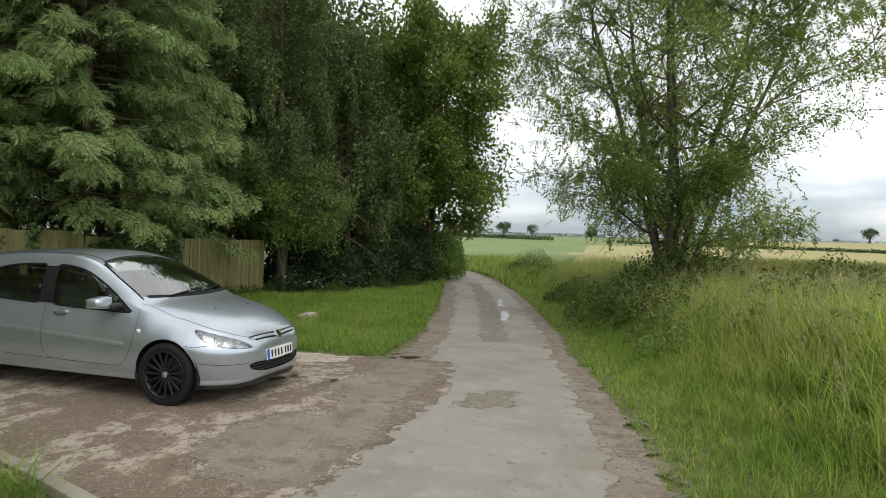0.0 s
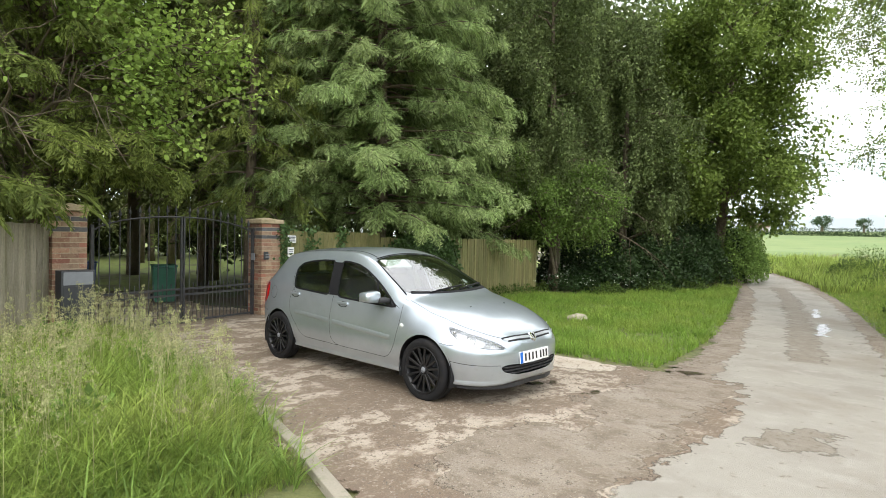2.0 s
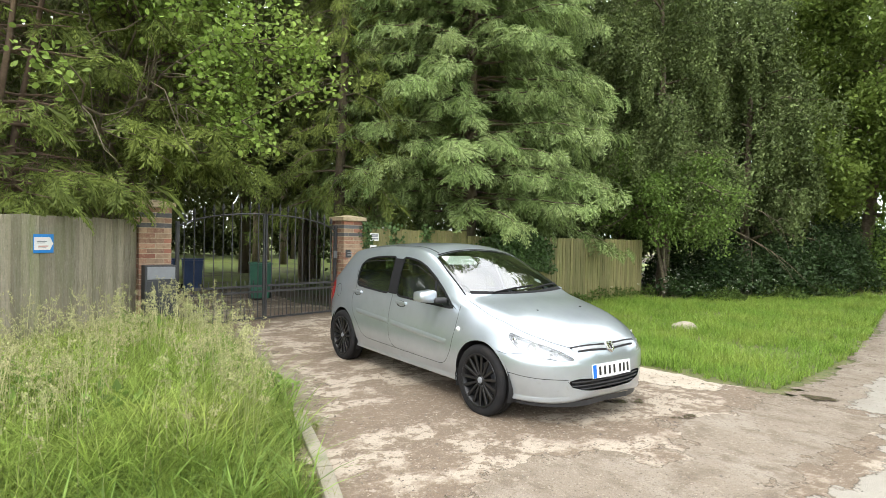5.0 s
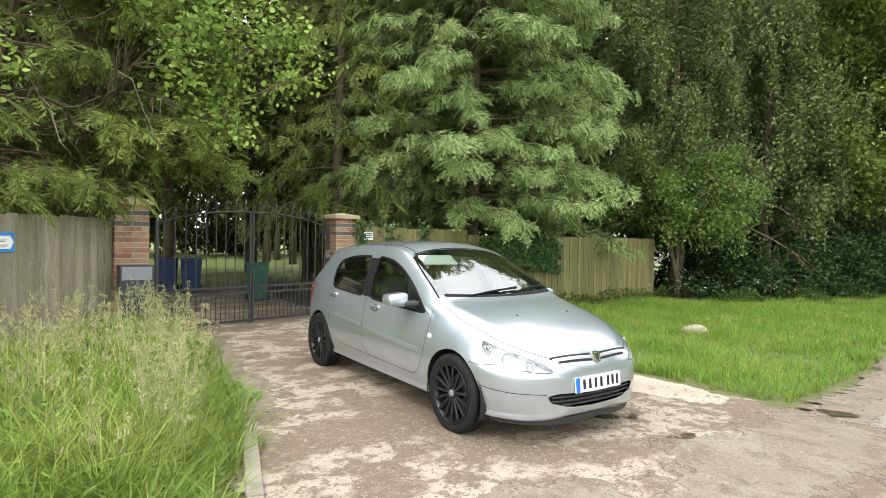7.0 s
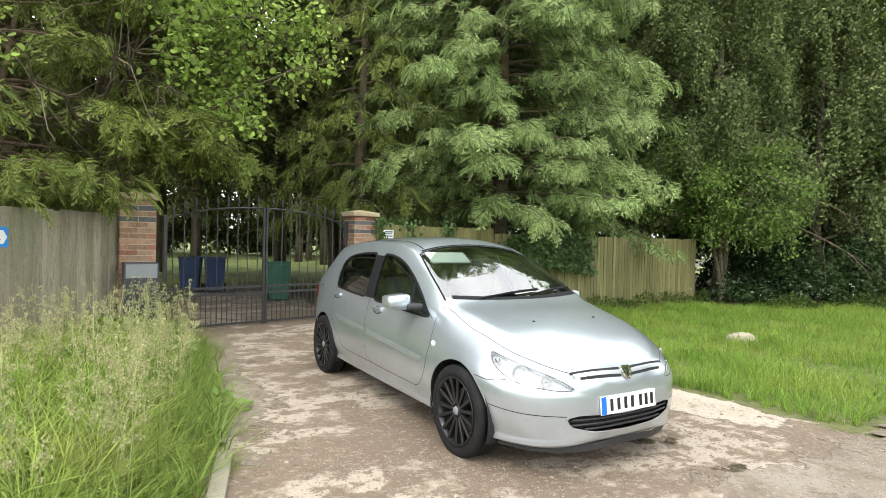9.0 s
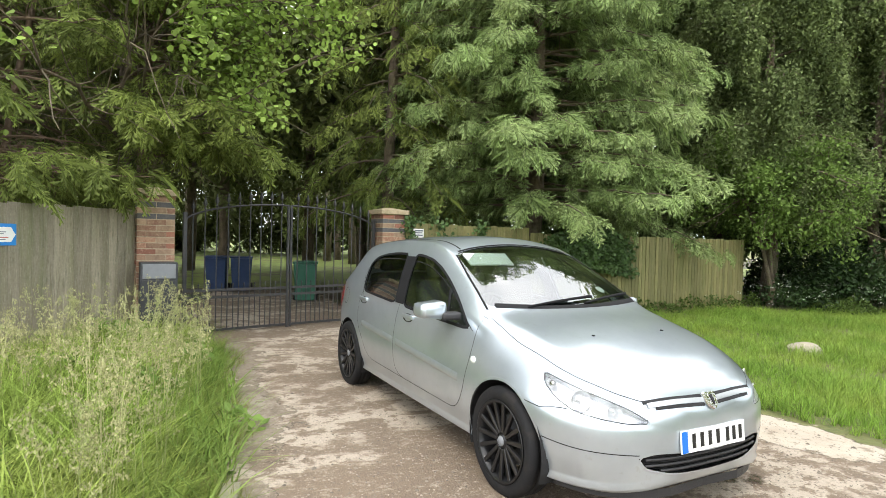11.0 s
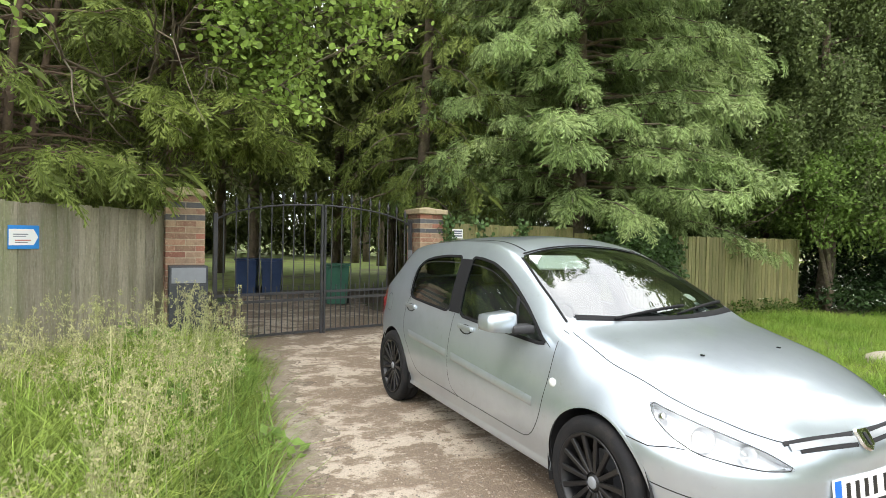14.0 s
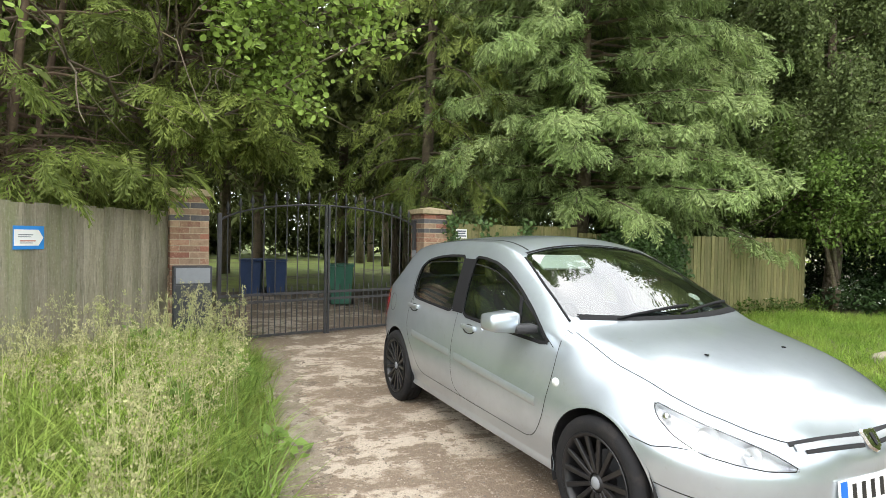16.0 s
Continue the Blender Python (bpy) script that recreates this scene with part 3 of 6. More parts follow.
PL, PR = (-9.88, 2.565), (-10.93, 6.10)
brick_pillar(*PL, 8, 25, (5, 1, 3), "square brown brick gate pillar with two dark brick bands and a stone cap under overhanging branches")
brick_pillar(*PR, 10, 24, (4, 2, 3), "square red-brown brick gate pillar with two dark brick bands and a pale stone cap")

# parcel box in front of the pillar
box = thing("parcel_box", pose(-9.51, 2.635, 0, 0, 0, 8), "charcoal metal parcel box with grey flap against the brick pillar", "parcel box")
part("body", block(-0.13, 0.11, -0.21, 0.21, 0, 1.04, 0.012), M_CHARCOAL, box)
part("flap", block(0.112, 0.122, -0.185, 0.185, 0.84, 1.02, 0.004), M_SLATE, box, "pale slate-grey flap")
part("door", block(0.112, 0.119, -0.185, 0.185, 0.06, 0.82, 0.004), M_CHARCOAL, box)

# the pair of wrought-iron gates
GA, GB = np.array((-9.98, 2.90)), np.array((-10.86, 5.84))
GM = (GA + GB) / 2


def finial(h=0.19):
    return lathe([(0.008, 0), (0.020, 0.010), (0.020, 0.020), (0.009, 0.030), (0.009, 0.050), (0.031, 0.085), (0.019, 0.130), (0.001, h)], 6)


def dog_tip(h=0.06):
    return lathe([(0.006, 0), (0.012, 0.006), (0.005, 0.014), (0.013, 0.03), (0.001, h)], 6)


def gate_leaf(hinge, free, label):
    d = free - hinge
    ln = np.linalg.norm(d)
    leaf = thing("iron_gate", pose(hinge[0], hinge[1], 0, 0, 0, math.degrees(math.atan2(d[1], d[0]))), label, "gate", "pair of gates", "structure")
    low, mid = 0.06, 0.62
    arch = lambda x: 1.50 + 0.36 * math.sqrt(max(0.0, 1 - (1 - x / ln) ** 2 * 0.96))
    part("hinge_post", block(0, 0.05, -0.025, 0.025, 0.02, arch(0) + 0.12, 0.004), M_IRON, leaf)
    part("meeting_post", block(ln - 0.034, ln - 0.003, -0.018, 0.018, 0.02, arch(ln) + 0.01, 0.004), M_IRON, leaf)
    for z in (low, mid, mid - 0.1):
        part("rail", block(0.05, ln - 0.045, -0.006, 0.006, z - 0.018, z + 0.018, 0.002), M_IRON, leaf)
    xs = np.linspace(0.02, ln - 0.02, 22)
    part("arched_rail", tube([(x, 0, arch(x)) for x in xs], 0.014, 6), M_IRON, leaf)
    n = 9
    tip, dog, knot = mesh_of("finial", *finial(), True), mesh_of("dog_tip", *dog_tip(), True), mesh_of("collar", *lathe([(0.008, -0.03), (0.018, -0.012), (0.018, 0.012), (0.008, 0.03)], 8), True)
    for me in (tip, dog, knot):
        me.materials.append(M_IRON)
    for i in range(n):
        x = 0.05 + (ln - 0.095) * (i + 0.5) / n
        bar = part("bar", tube([(x, 0, low), (x, 0, arch(x) + 0.02)], 0.0085, 6), M_IRON, leaf)
        t = new("finial", tip)
        t.parent, t.matrix_basis = bar, pose(x, 0, arch(x) + 0.015)
        if i % 2:
            k = new("collar", knot)
            k.parent, k.matrix_basis = bar, pose(x, 0, 1.22 + 0.1 * (i % 4 == 1))
        x2 = x + (ln - 0.095) / n / 2
        if i < n - 1:
            dogbar = part("dog_bar", tube([(x2, 0, low), (x2, 0, mid + 0.05)], 0.0065, 6), M_IRON, leaf)
            t = new("dog_tip", dog)
            t.parent, t.matrix_basis = dogbar, pose(x2, 0, mid + 0.045)
    return leaf


gate_leaf(GA, GM - (GB - GA) * 0.002, "black wrought-iron gate leaf with spear finials, closed")
gate_leaf(GB, GM + (GB - GA) * 0.002, "black wrought-iron gate leaf with spear finials, closed")


def flat_sign(name, m, w, h, label, back, bars, arrow=False, frame_mat=None):
    """A flat sign facing local -y... its face lies in the local x-z plane, looking along -y."""
    s = thing(name, m, label, "sign")
    part("plate", block(-w / 2, w / 2, 0, 0.008, -h / 2, h / 2, 0.002), frame_mat or back, s)
    if arrow:
        k = 0.86
        pts = [(-w / 2 * k - 0.015, -h * 0.34), (w / 2 * 0.6, -h * 0.34), (w / 2 * 0.92, 0), (w / 2 * 0.6, h * 0.34), (-w / 2 * k - 0.015, h * 0.34)]
        v = [(x, -0.004, z) for x, z in pts] + [(x, 0.0, z) for x, z in pts]
        f = [[0, 1, 2, 3, 4], *[[i, i + 5, (i + 1) % 5 + 5, (i + 1) % 5] for i in range(5)]]
        part("panel", (v, f), back, s, "white arrow-shaped panel")
    for x0, x1, z0, z1, m2 in bars:
        part("bar_mark", block(x0 * w, x1 * w, -0.006, -0.0045, z0 * h, z1 * h), m2, s)
    return s


def facing(x, y, z, dx, dy):
    """A pose whose local -y looks along (dx, dy)."""
    return pose(x, y, z, 0, 0, math.degrees(math.atan2(dy, dx)) + 90)


flat_sign("arrow_sign", facing(-8.325, 1.33, 1.36, 0.6, 0.8), 0.29, 0.215, "blue and white arrow sign screwed to the grey fence", M_WHITE,
          [(-0.36, 0.12, 0.10, 0.14, M_INK), (-0.36, 0.05, 0.02, 0.05, M_INK), (-0.30, 0.2, -0.16, -0.11, M_REDINK), (-0.3, 0.1, -0.24, -0.21, M_INK)], True, M_BLUE)
flat_sign("notice_sign", facing(-10.71, 6.58, 1.50, 0.99, 0.11), 0.20, 0.15, "small white notice on the fence beside the pillar", M_WHITE,
          [(-0.4, 0.4, 0.2, 0.36, M_INK), (-0.4, 0.35, -0.02, 0.1, M_INK), (-0.4, 0.4, -0.3, -0.16, M_INK)])
flat_sign("notice_sign", facing(-10.71, 6.56, 1.24, 0.99, 0.11), 0.15, 0.2, "small white framed notice on the fence lower down", M_WHITE,
          [(-0.36, 0.36, 0.2, 0.3, M_INK), (-0.36, 0.3, 0.0, 0.06, M_INK), (-0.36, 0.36, -0.2, -0.12, M_INK)])
flat_sign("name_plaque", facing(-10.70, 6.07, 1.17, 0.92, 0.40), 0.24, 0.15, "dark slate plaque with pale marks on the brick pillar", M_CHARCOAL,
          [(-0.34, 0.34, 0.08, 0.24, M_SLATE), (-0.34, 0.34, -0.24, -0.08, M_SLATE)])
entry = thing("keypad", facing(-10.80, 5.80, 1.15, 0.40, -0.92), "small pale metal entry keypad on the pillar", "keypad")
part("case", block(-0.04, 0.04, 0, 0.02, -0.07, 0.07, 0.004), M_SLATE, entry)


def wheelie_bin(m, material, label, scale=1.0):
    b = thing("wheelie_bin", m, label, "wheelie bin", "bins behind the gate")
    s = scale
    v, f = block(-0.28 * s, 0.28 * s, -0.33 * s, 0.33 * s, 0.06 * s, 0.95 * s, 0.02)
    k = 0.80 + 0.2 * (v[:, 2:3] / (0.95 * s))
    v[:, :2] *= k
    part("body", (v, f), material, b)
    lid = part("lid", block(-0.30 * s, 0.30 * s, -0.36 * s, 0.38 * s, 0.952 * s, 1.0 * s, 0.018), material, b)
    part("handle", tube([(-0.24 * s, 0.385 * s, 0.98 * s), (0.24 * s, 0.385 * s, 0.98 * s)], 0.016, 8), material, lid)
    for sx in (-1, 1):
        w = part("wheel", moved(lathe([(0.02, -0.025), (0.10, -0.025), (0.11, -0.01), (0.11, 0.01), (0.10, 0.025), (0.02, 0.025)], 16, "y"), pose(sx * 0.27 * s, 0.27 * s, 0.11, 0, 0, 90)), M_RUBBER, b)
    return b

# ---- the silver hatchback ----
from mathutils.bvhtree import BVHTree

M_PAINT = mat("silver_metallic_paint", (0.49, 0.54, 0.585), 0.29, 0.75, spots=((3, (0.45, 0.50, 0.545), 0.45, 0.65), (22, (0.43, 0.46, 0.48), 0.6, 0.75)), coat=0.9)
M_GAP = mat("panel_gap", (0.012, 0.012, 0.013), 0.8)
M_SEAL = mat("window_rubber", (0.010, 0.010, 0.011), 0.7, spec=0.2)
M_TRIM = mat("silver_moulding", (0.45, 0.47, 0.49), 0.4, 0.6, grain=0.06, coat=0.4)
M_LINER = mat("dark_cabin_lining", (0.06, 0.062, 0.065), 0.9)
M_SEAT = mat("charcoal_seat_cloth", (0.06, 0.062, 0.068), 0.95, grain=0.3, grain_scale=200, bump=0.002, bump_scale=300)
M_VISOR = mat("pale_visor_vinyl", (0.62, 0.64, 0.60), 0.8, grain=0.05)
M_RIM = mat("gloss_black_alloy", (0.008, 0.008, 0.009), 0.42, 0.0, spots=((10, (0.016, 0.015, 0.014), 0.5, 0.7),), coat=0.15, spec=0.35)
M_CHROME = mat("bright_chrome", (0.8, 0.8, 0.8), 0.12, 1.0)
M_REFLECTOR = mat("lamp_reflector", (0.72, 0.73, 0.74), 0.36, 0.8, bump=0.002, bump_scale=60)
M_PLATE = mat("white_plate", (0.8, 0.8, 0.78), 0.35)
M_PLATEBLUE = mat("blue_plate_band", (0.01, 0.14, 0.6), 0.35)
M_PLATEINK = mat("black_plate_ink", (0.012, 0.012, 0.012), 0.4)
M_TAIL = mat("red_lamp", (0.42, 0.012, 0.015), 0.15, coat=0.6)
M_GLASS = glass_mat("green_tinted_car_glass", (0.70, 0.79, 0.74), 0.30)
M_LENS = glass_mat("clear_lamp_lens", (0.93, 0.94, 0.95), 0.05)


def table(text):
    rows = [tuple(float(v) for v in line.split(":")) for line in text.split()]
    x, y = np.array(rows).T
    h, d = np.diff(x), np.diff(y) / np.diff(x)
    m = np.zeros(len(x))
    for i in range(1, len(x) - 1):
        if d[i - 1] * d[i] > 0:
            w1, w2 = 2 * h[i] + h[i - 1], h[i] + 2 * h[i - 1]
            m[i] = (w1 + w2) / (w1 / d[i - 1] + w2 / d[i])
    m[0], m[-1] = d[0], d[-1]

    def value(q):
        i = np.clip(np.searchsorted(x, q) - 1, 0, len(h) - 1)
        t = (q - x[i]) / h[i]
        return (1 + 2 * t) * (1 - t) ** 2 * y[i] + t * (1 - t) ** 2 * h[i] * m[i] + t * t * (3 - 2 * t) * y[i + 1] + t * t * (t - 1) * h[i] * m[i + 1]

    return value


WIDE = table("-1.98:0 -1.977:.2 -1.965:.40 -1.93:.58 -1.87:.70 -1.76:.785 -1.6:.83 -1.3:.86 -.9:.872 0:.876 .9:.876 1.3:.872 1.5:.862 1.62:.842 1.72:.805 1.82:.745 1.9:.665 1.96:.57 2.0:.47 2.03:.34 2.045:.2 2.05:0")
UNDER = table("-1.98:.40 -1.95:.33 -1.85:.27 -1.6:.24 -1.2:.215 0:.21 1.2:.21 1.6:.205 1.9:.205 1.98:.215 2.03:.25 2.05:.32")
TOP = table("-1.98:.60 -1.965:.74 -1.93:.88 -1.85:1.04 -1.72:1.215 -1.6:1.33 -1.5:1.38 -1.3:1.415 -.9:1.442 -.5:1.458 -.2:1.460 0:1.450 .15:1.418 .3:1.362 .5:1.268 .7:1.165 .9:1.055 1.0:1.005 1.1:.975 1.3:.935 1.46:.897 1.6:.858 1.75:.808 1.87:.755 1.95:.705 2.0:.662 2.03:.62 2.045:.575 2.05:.52")
BELT_Z = table("-1.98:.56 -1.95:.72 -1.87:.88 -1.72:.955 -1.45:.985 -1.2:.992 -.9:.988 -.5:.97 0:.95 .5:.928 .85:.908 1.0:.885 1.3:.812 1.5:.768 1.65:.728 1.8:.68 1.9:.64 1.98:.60 2.03:.555 2.05:.48")
BELT_W = table("-1.98:.96 -1.9:.95 -1.7:.935 -1.2:.93 -.5:.928 .5:.926 1.0:.915 1.3:.885 1.6:.865 1.8:.85 2.05:.85")
EAVE_Z = table("-1.98:.59 -1.95:.76 -1.87:.95 -1.72:1.10 -1.6:1.215 -1.45:1.295 -1.2:1.335 -.9:1.362 -.5:1.38 -.1:1.374 .1:1.345 .3:1.282 .5:1.195 .7:1.105 .9:1.0 1.0:.955 1.15:.92 1.3:.886 1.5:.838 1.7:.775 1.85:.72 1.95:.672 2.0:.635 2.03:.595 2.05:.50")
EAVE_W = table("-1.98:.74 -1.85:.72 -1.6:.70 -1.3:.695 -.9:.70 0:.705 .3:.715 .6:.745 .9:.785 1.0:.79 1.2:.77 1.5:.745 1.8:.70 2.05:.62")


def section(x):
    w, zb, zt = WIDE(x), UNDER(x), TOP(x)
    bz, bw, ez, ew = BELT_Z(x), WIDE(x) * BELT_W(x), EAVE_Z(x), WIDE(x) * EAVE_W(x)
    zm = min(0.60, 0.52 * bz + 0.48 * zb + 0.08)
    ws = w * 0.945
    c = np.array([(0, zb), (0.6 * ws, zb), (ws * 0.985, zb + 0.008), (ws, zb + 0.05), (w * 0.985, zb + 0.5 * (zm - zb)), (w, zm), (0.45 * w + 0.55 * bw + 0.012 * w, zm + 0.60 * (bz - zm)), (bw, bz),
                  (0.5 * (bw + ew) + 0.018 * w, 0.5 * (bz + ez)), (ew, ez), (ew * 0.86, ez + 0.42 * (zt - ez)), (ew * 0.5, ez + 0.83 * (zt - ez)), (0, zt)])
    ext = np.vstack([c[0] * [-1, 1] + 2 * np.array([0, 0]) - [0.3 * ws, 0], c, c[-2] * [-1, 1]])
    out = []
    for i, n in enumerate((2, 3, 2, 6, 7, 8, 8, 10, 10, 4, 6, 8)):
        p0, p1, p2, p3 = ext[i:i + 4]
        for k in range(n):
            t = k / n
            out.append(0.5 * (2 * p1 + (p2 - p0) * t + (2 * p0 - 5 * p1 + 4 * p2 - p3) * t * t + (3 * p1 - p0 - 3 * p2 + p3) * t ** 3))
    out.append(c[-1])
    return np.array(out)


th = np.linspace(0, np.pi / 2, 26)
XS = np.unique(np.round(np.concatenate([-1.55 - 0.43 * np.sin(th), np.arange(-1.55, 1.55, 0.024), 1.55 + 0.50 * np.sin(th)]), 5))
rows_ = []
for x in XS:
    s = section(x)
    ring = np.vstack([s * [-1, 1], (s * [1, 1])[-2::-1]])
    rows_.append(np.column_stack([np.full(len(ring), x), ring]))
CV = np.array(rows_)
NR, NC = CV.shape[:2]
CV = CV.reshape(-1, 3)
CF = np.array([[i * NC + j, i * NC + j + 1, (i + 1) * NC + j + 1, (i + 1) * NC + j] for i in range(NR - 1) for j in range(NC - 1)])
if np.cross(CV[CF[:, 1]] - CV[CF[:, 0]], CV[CF[:, 3]] - CV[CF[:, 0]])[np.argmax(CV[CF].mean(1)[:, 2])][2] < 0:
    CF = CF[:, ::-1]
fn = np.cross(CV[CF[:, 2]] - CV[CF[:, 0]], CV[CF[:, 3]] - CV[CF[:, 1]])
CN = np.zeros_like(CV)
for k in range(4):
    np.add.at(CN, CF[:, k], fn)
CN /= np.linalg.norm(CN, axis=1)[:, None] + 1e-12
FN = fn / (np.linalg.norm(fn, axis=1)[:, None] + 1e-12)
BODY_TREE = BVHTree.FromPolygons(CV.tolist(), CF.tolist())
FC = CV[CF].mean(1)


def axes(direction):
    d = np.array(direction, float)
    d /= np.linalg.norm(d)
    u = np.cross([0, 0, 1], d)
    u /= np.linalg.norm(u)
    return d, u, np.cross(d, u)


def inside(p, poly):
    x, y = p[:, 0], p[:, 1]
    c = np.zeros(len(p), bool)
    for (x0, y0), (x1, y1) in zip(poly, np.roll(poly, -1, axis=0)):
        hit = ((y0 > y) != (y1 > y)) & (x < (x1 - x0) * (y - y0) / (y1 - y0 + 1e-12) + x0)
        c ^= hit
    return c


def rounded(poly, n=6, cut=0.13):
    """Corner cutting of a closed outline."""
    p = np.array(poly, float)
    for _ in range(n // 2):
        q = np.roll(p, -1, axis=0)
        p = np.stack([p + (q - p) * cut, q - (q - p) * cut], 1).reshape(-1, p.shape[1])
    return p


def drop(points, direction, lift=0.0):
    """Points laid on the car's skin along a direction, with the skin's normals there."""
    d = Vector(np.array(direction, float) / np.linalg.norm(direction))
    out, nor = [], []
    for p in points:
        hit, n, _, _ = BODY_TREE.ray_cast(Vector(p) + d * 3, -d)
        if hit is None:
            hit, n, _, _ = BODY_TREE.find_nearest(Vector(p))
        if n.dot(d) < 0:
            n = -n
        out.append(np.array(hit) + np.array(n) * lift)
        nor.append(np.array(n))
    return np.array(out), np.array(nor)


OWNER = np.zeros(len(CF), int)  # 0: the plain shell
EDGES = {}


def region(number, outline, direction, facing_min=0.05, extra=None, snap=True):
    """Gives the skin's faces inside an outline, seen along a direction, a number of their own; the rim is drawn onto the outline."""
    d, u, v = axes(direction)
    poly = np.column_stack([np.array(outline) @ u, np.array(outline) @ v])
    f2 = np.column_stack([FC @ u, FC @ v])
    pick = inside(f2, poly) & (FN @ d > facing_min) & (OWNER == 0)
    if extra is not None:
        pick &= extra(FC)
    OWNER[pick] = number
    if not snap:
        return
    used_in = np.zeros(len(CV), bool)
    used_out = np.zeros(len(CV), bool)
    used_in[CF[pick].ravel()] = True
    used_out[CF[~pick].ravel()] = True
    rim = np.nonzero(used_in & used_out)[0]
    p = np.column_stack([CV[rim] @ u, CV[rim] @ v])
    a, b = poly, np.roll(poly, -1, axis=0)
    ab = b - a
    t = np.clip(((p[:, None] - a) * ab).sum(2) / ((ab ** 2).sum(1) + 1e-12), 0, 1)
    near = a + t[..., None] * ab
    k = np.argmin(((near - p[:, None]) ** 2).sum(2), 1)
    tgt = near[np.arange(len(p)), k]
    move = tgt - p
    ok = np.linalg.norm(move, axis=1) < 0.05
    for i, m, good in zip(rim, move, ok):
        if good:
            q = CV[i] + m[0] * u + m[1] * v
            h, n, _, _ = BODY_TREE.find_nearest(Vector(q))
            hit, n2, _, _ = BODY_TREE.ray_cast(Vector(q) + Vector(d) * 0.2, -Vector(d), 0.4)
            CV[i] = np.array(hit if hit is not None else h)


def side_line(pts, y):
    return np.array([(x, y, z) for x, z in pts])


def both(f):
    for s in (-1, 1):
        f(s)


W_FRONT = [(.885, .912), (.76, 1.000), (.61, 1.098), (.42, 1.210), (.25, 1.297), (.10, 1.350), (-.06, 1.374), (-.205, 1.380), (-.155, 1.15), (-.112, .942), (.3, .926)]
W_REAR = [(-.268, .948), (-.305, 1.15), (-.352, 1.380), (-.6, 1.374), (-.82, 1.352), (-.98, 1.316), (-1.06, 1.255), (-1.04, 1.13), (-.995, 1.005), (-.94, .980), (-.6, .962)]
W_SCREEN = [(.905, -.70), (.975, -.45), (1.005, -.2), (1.01, 0), (1.005, .2), (.975, .45), (.905, .70), (.62, .645), (.285, .575), (.245, .3), (.235, 0), (.245, -.3), (.285, -.575), (.62, -.645)]
W_BACK = [(-1.56, -.5), (-1.54, 0), (-1.56, .5), (-1.80, .56), (-1.84, 0), (-1.80, -.56)]
ARCH = [(math.cos(a) * 0.350, math.sin(a) * 0.350) for a in np.linspace(-0.35, math.pi + 0.35, 40)]
LAMP = [(1.605, -.80, .772), (1.70, -.775, .748), (1.80, -.72, .715), (1.90, -.63, .672), (1.97, -.54, .630), (2.03, -.44, .568), (1.98, -.56, .565), (1.92, -.66, .580), (1.82, -.765, .605), (1.72, -.81, .655), (1.64, -.82, .715)]
GRILLE = [(2.0, -.50, .395), (2.0, -.40, .415), (2.0, 0, .392), (2.0, .40, .415), (2.0, .50, .395), (2.0, .46, .335), (2.0, .30, .297), (2.0, 0, .285), (2.0, -.30, .297), (2.0, -.46, .335)]


def cut_all():
    for k, s in enumerate((-1, 1)):
        region(10 + k, rounded(side_line(W_FRONT, s), 2), (0, s, 0.25), 0.1)
        region(12 + k, rounded(side_line(W_REAR, s), 2), (0, s, 0.25), 0.1)
        for j, wx in enumerate((1.305, -1.305)):
            region(20, [(wx + x, s, 0.305 + z) for x, z in ARCH], (0, s, 0), -2, lambda c, s=s: c[:, 1] * s > 0.5)
        region(14 + k, rounded(np.array(LAMP) * [1, -s, 1], 2), (0.72, s * 0.62, 0.32), 0.05)
    region(16, rounded([(x, y, TOP(x)) for x, y in W_SCREEN], 2), (0.45, 0, 0.9), 0.1)
    region(17, rounded([(x, y, TOP(x)) for x, y in W_BACK], 2), (-0.6, 0, 0.8), 0.1)
    region(18, rounded(GRILLE, 2), (1, 0, 0), 0.02)
    for k, s in enumerate((-1, 1)):
        region(30 + k, side_line(D_FRONT, s), (0, s, 0), 0.2, snap=False)
        region(32 + k, side_line(D_REAR, s), (0, s, 0), 0.2, snap=False)
    region(34, [(x, y, 0.8) for x, y in BONNET + [(x, -y) for x, y in BONNET[::-1]]], (0, 0, 1), 0.1, lambda c: c[:, 0] > 0.9, snap=False)
    region(35, [(1.0, 0, 0), (3, 0, 0), (3, 0, 1), (1.985, 0, .64), (1.93, 0, .575), (1.80, 0, .59), (1.545, 0, .595), (1.56, 0, .2)], (0, -1, 0), -2, lambda c: c[:, 0] > 1.5, snap=False)


D_FRONT = [(.955, .93), (.965, .80), (.955, .69), (.90, .50), (.83, .39), (.76, .343), (-.06, .352), (-.16, .385), (-.195, .46), (-.20, .70), (-.17, .965), (.4, .95)]
D_REAR = [(-.17, .965), (-.20, .70), (-.195, .46), (-.16, .385), (-.06, .352), (-.72, .362), (-.82, .40), (-.90, .50), (-1.02, .62), (-1.065, .74), (-1.04, .86), (-.98, .96), (-.95, 1.0), (-.6, .985)]
BONNET = [(.98, -.72), (1.3, -.735), (1.6, -.70), (1.72, -.655), (1.86, -.56), (1.955, -.44), (1.985, -.3), (2.0, 0)]
cut_all()
CAR_X, CAR_Y, CAR_YAW = -5.689, 5.331, 4.72
car = thing("car", pose(CAR_X, CAR_Y, 0.004, 0, 0, CAR_YAW) @ Matrix.Diagonal((1, 0.945, 1, 1)), "silver five-door hatchback with black alloy wheels parked on the driveway", "car")


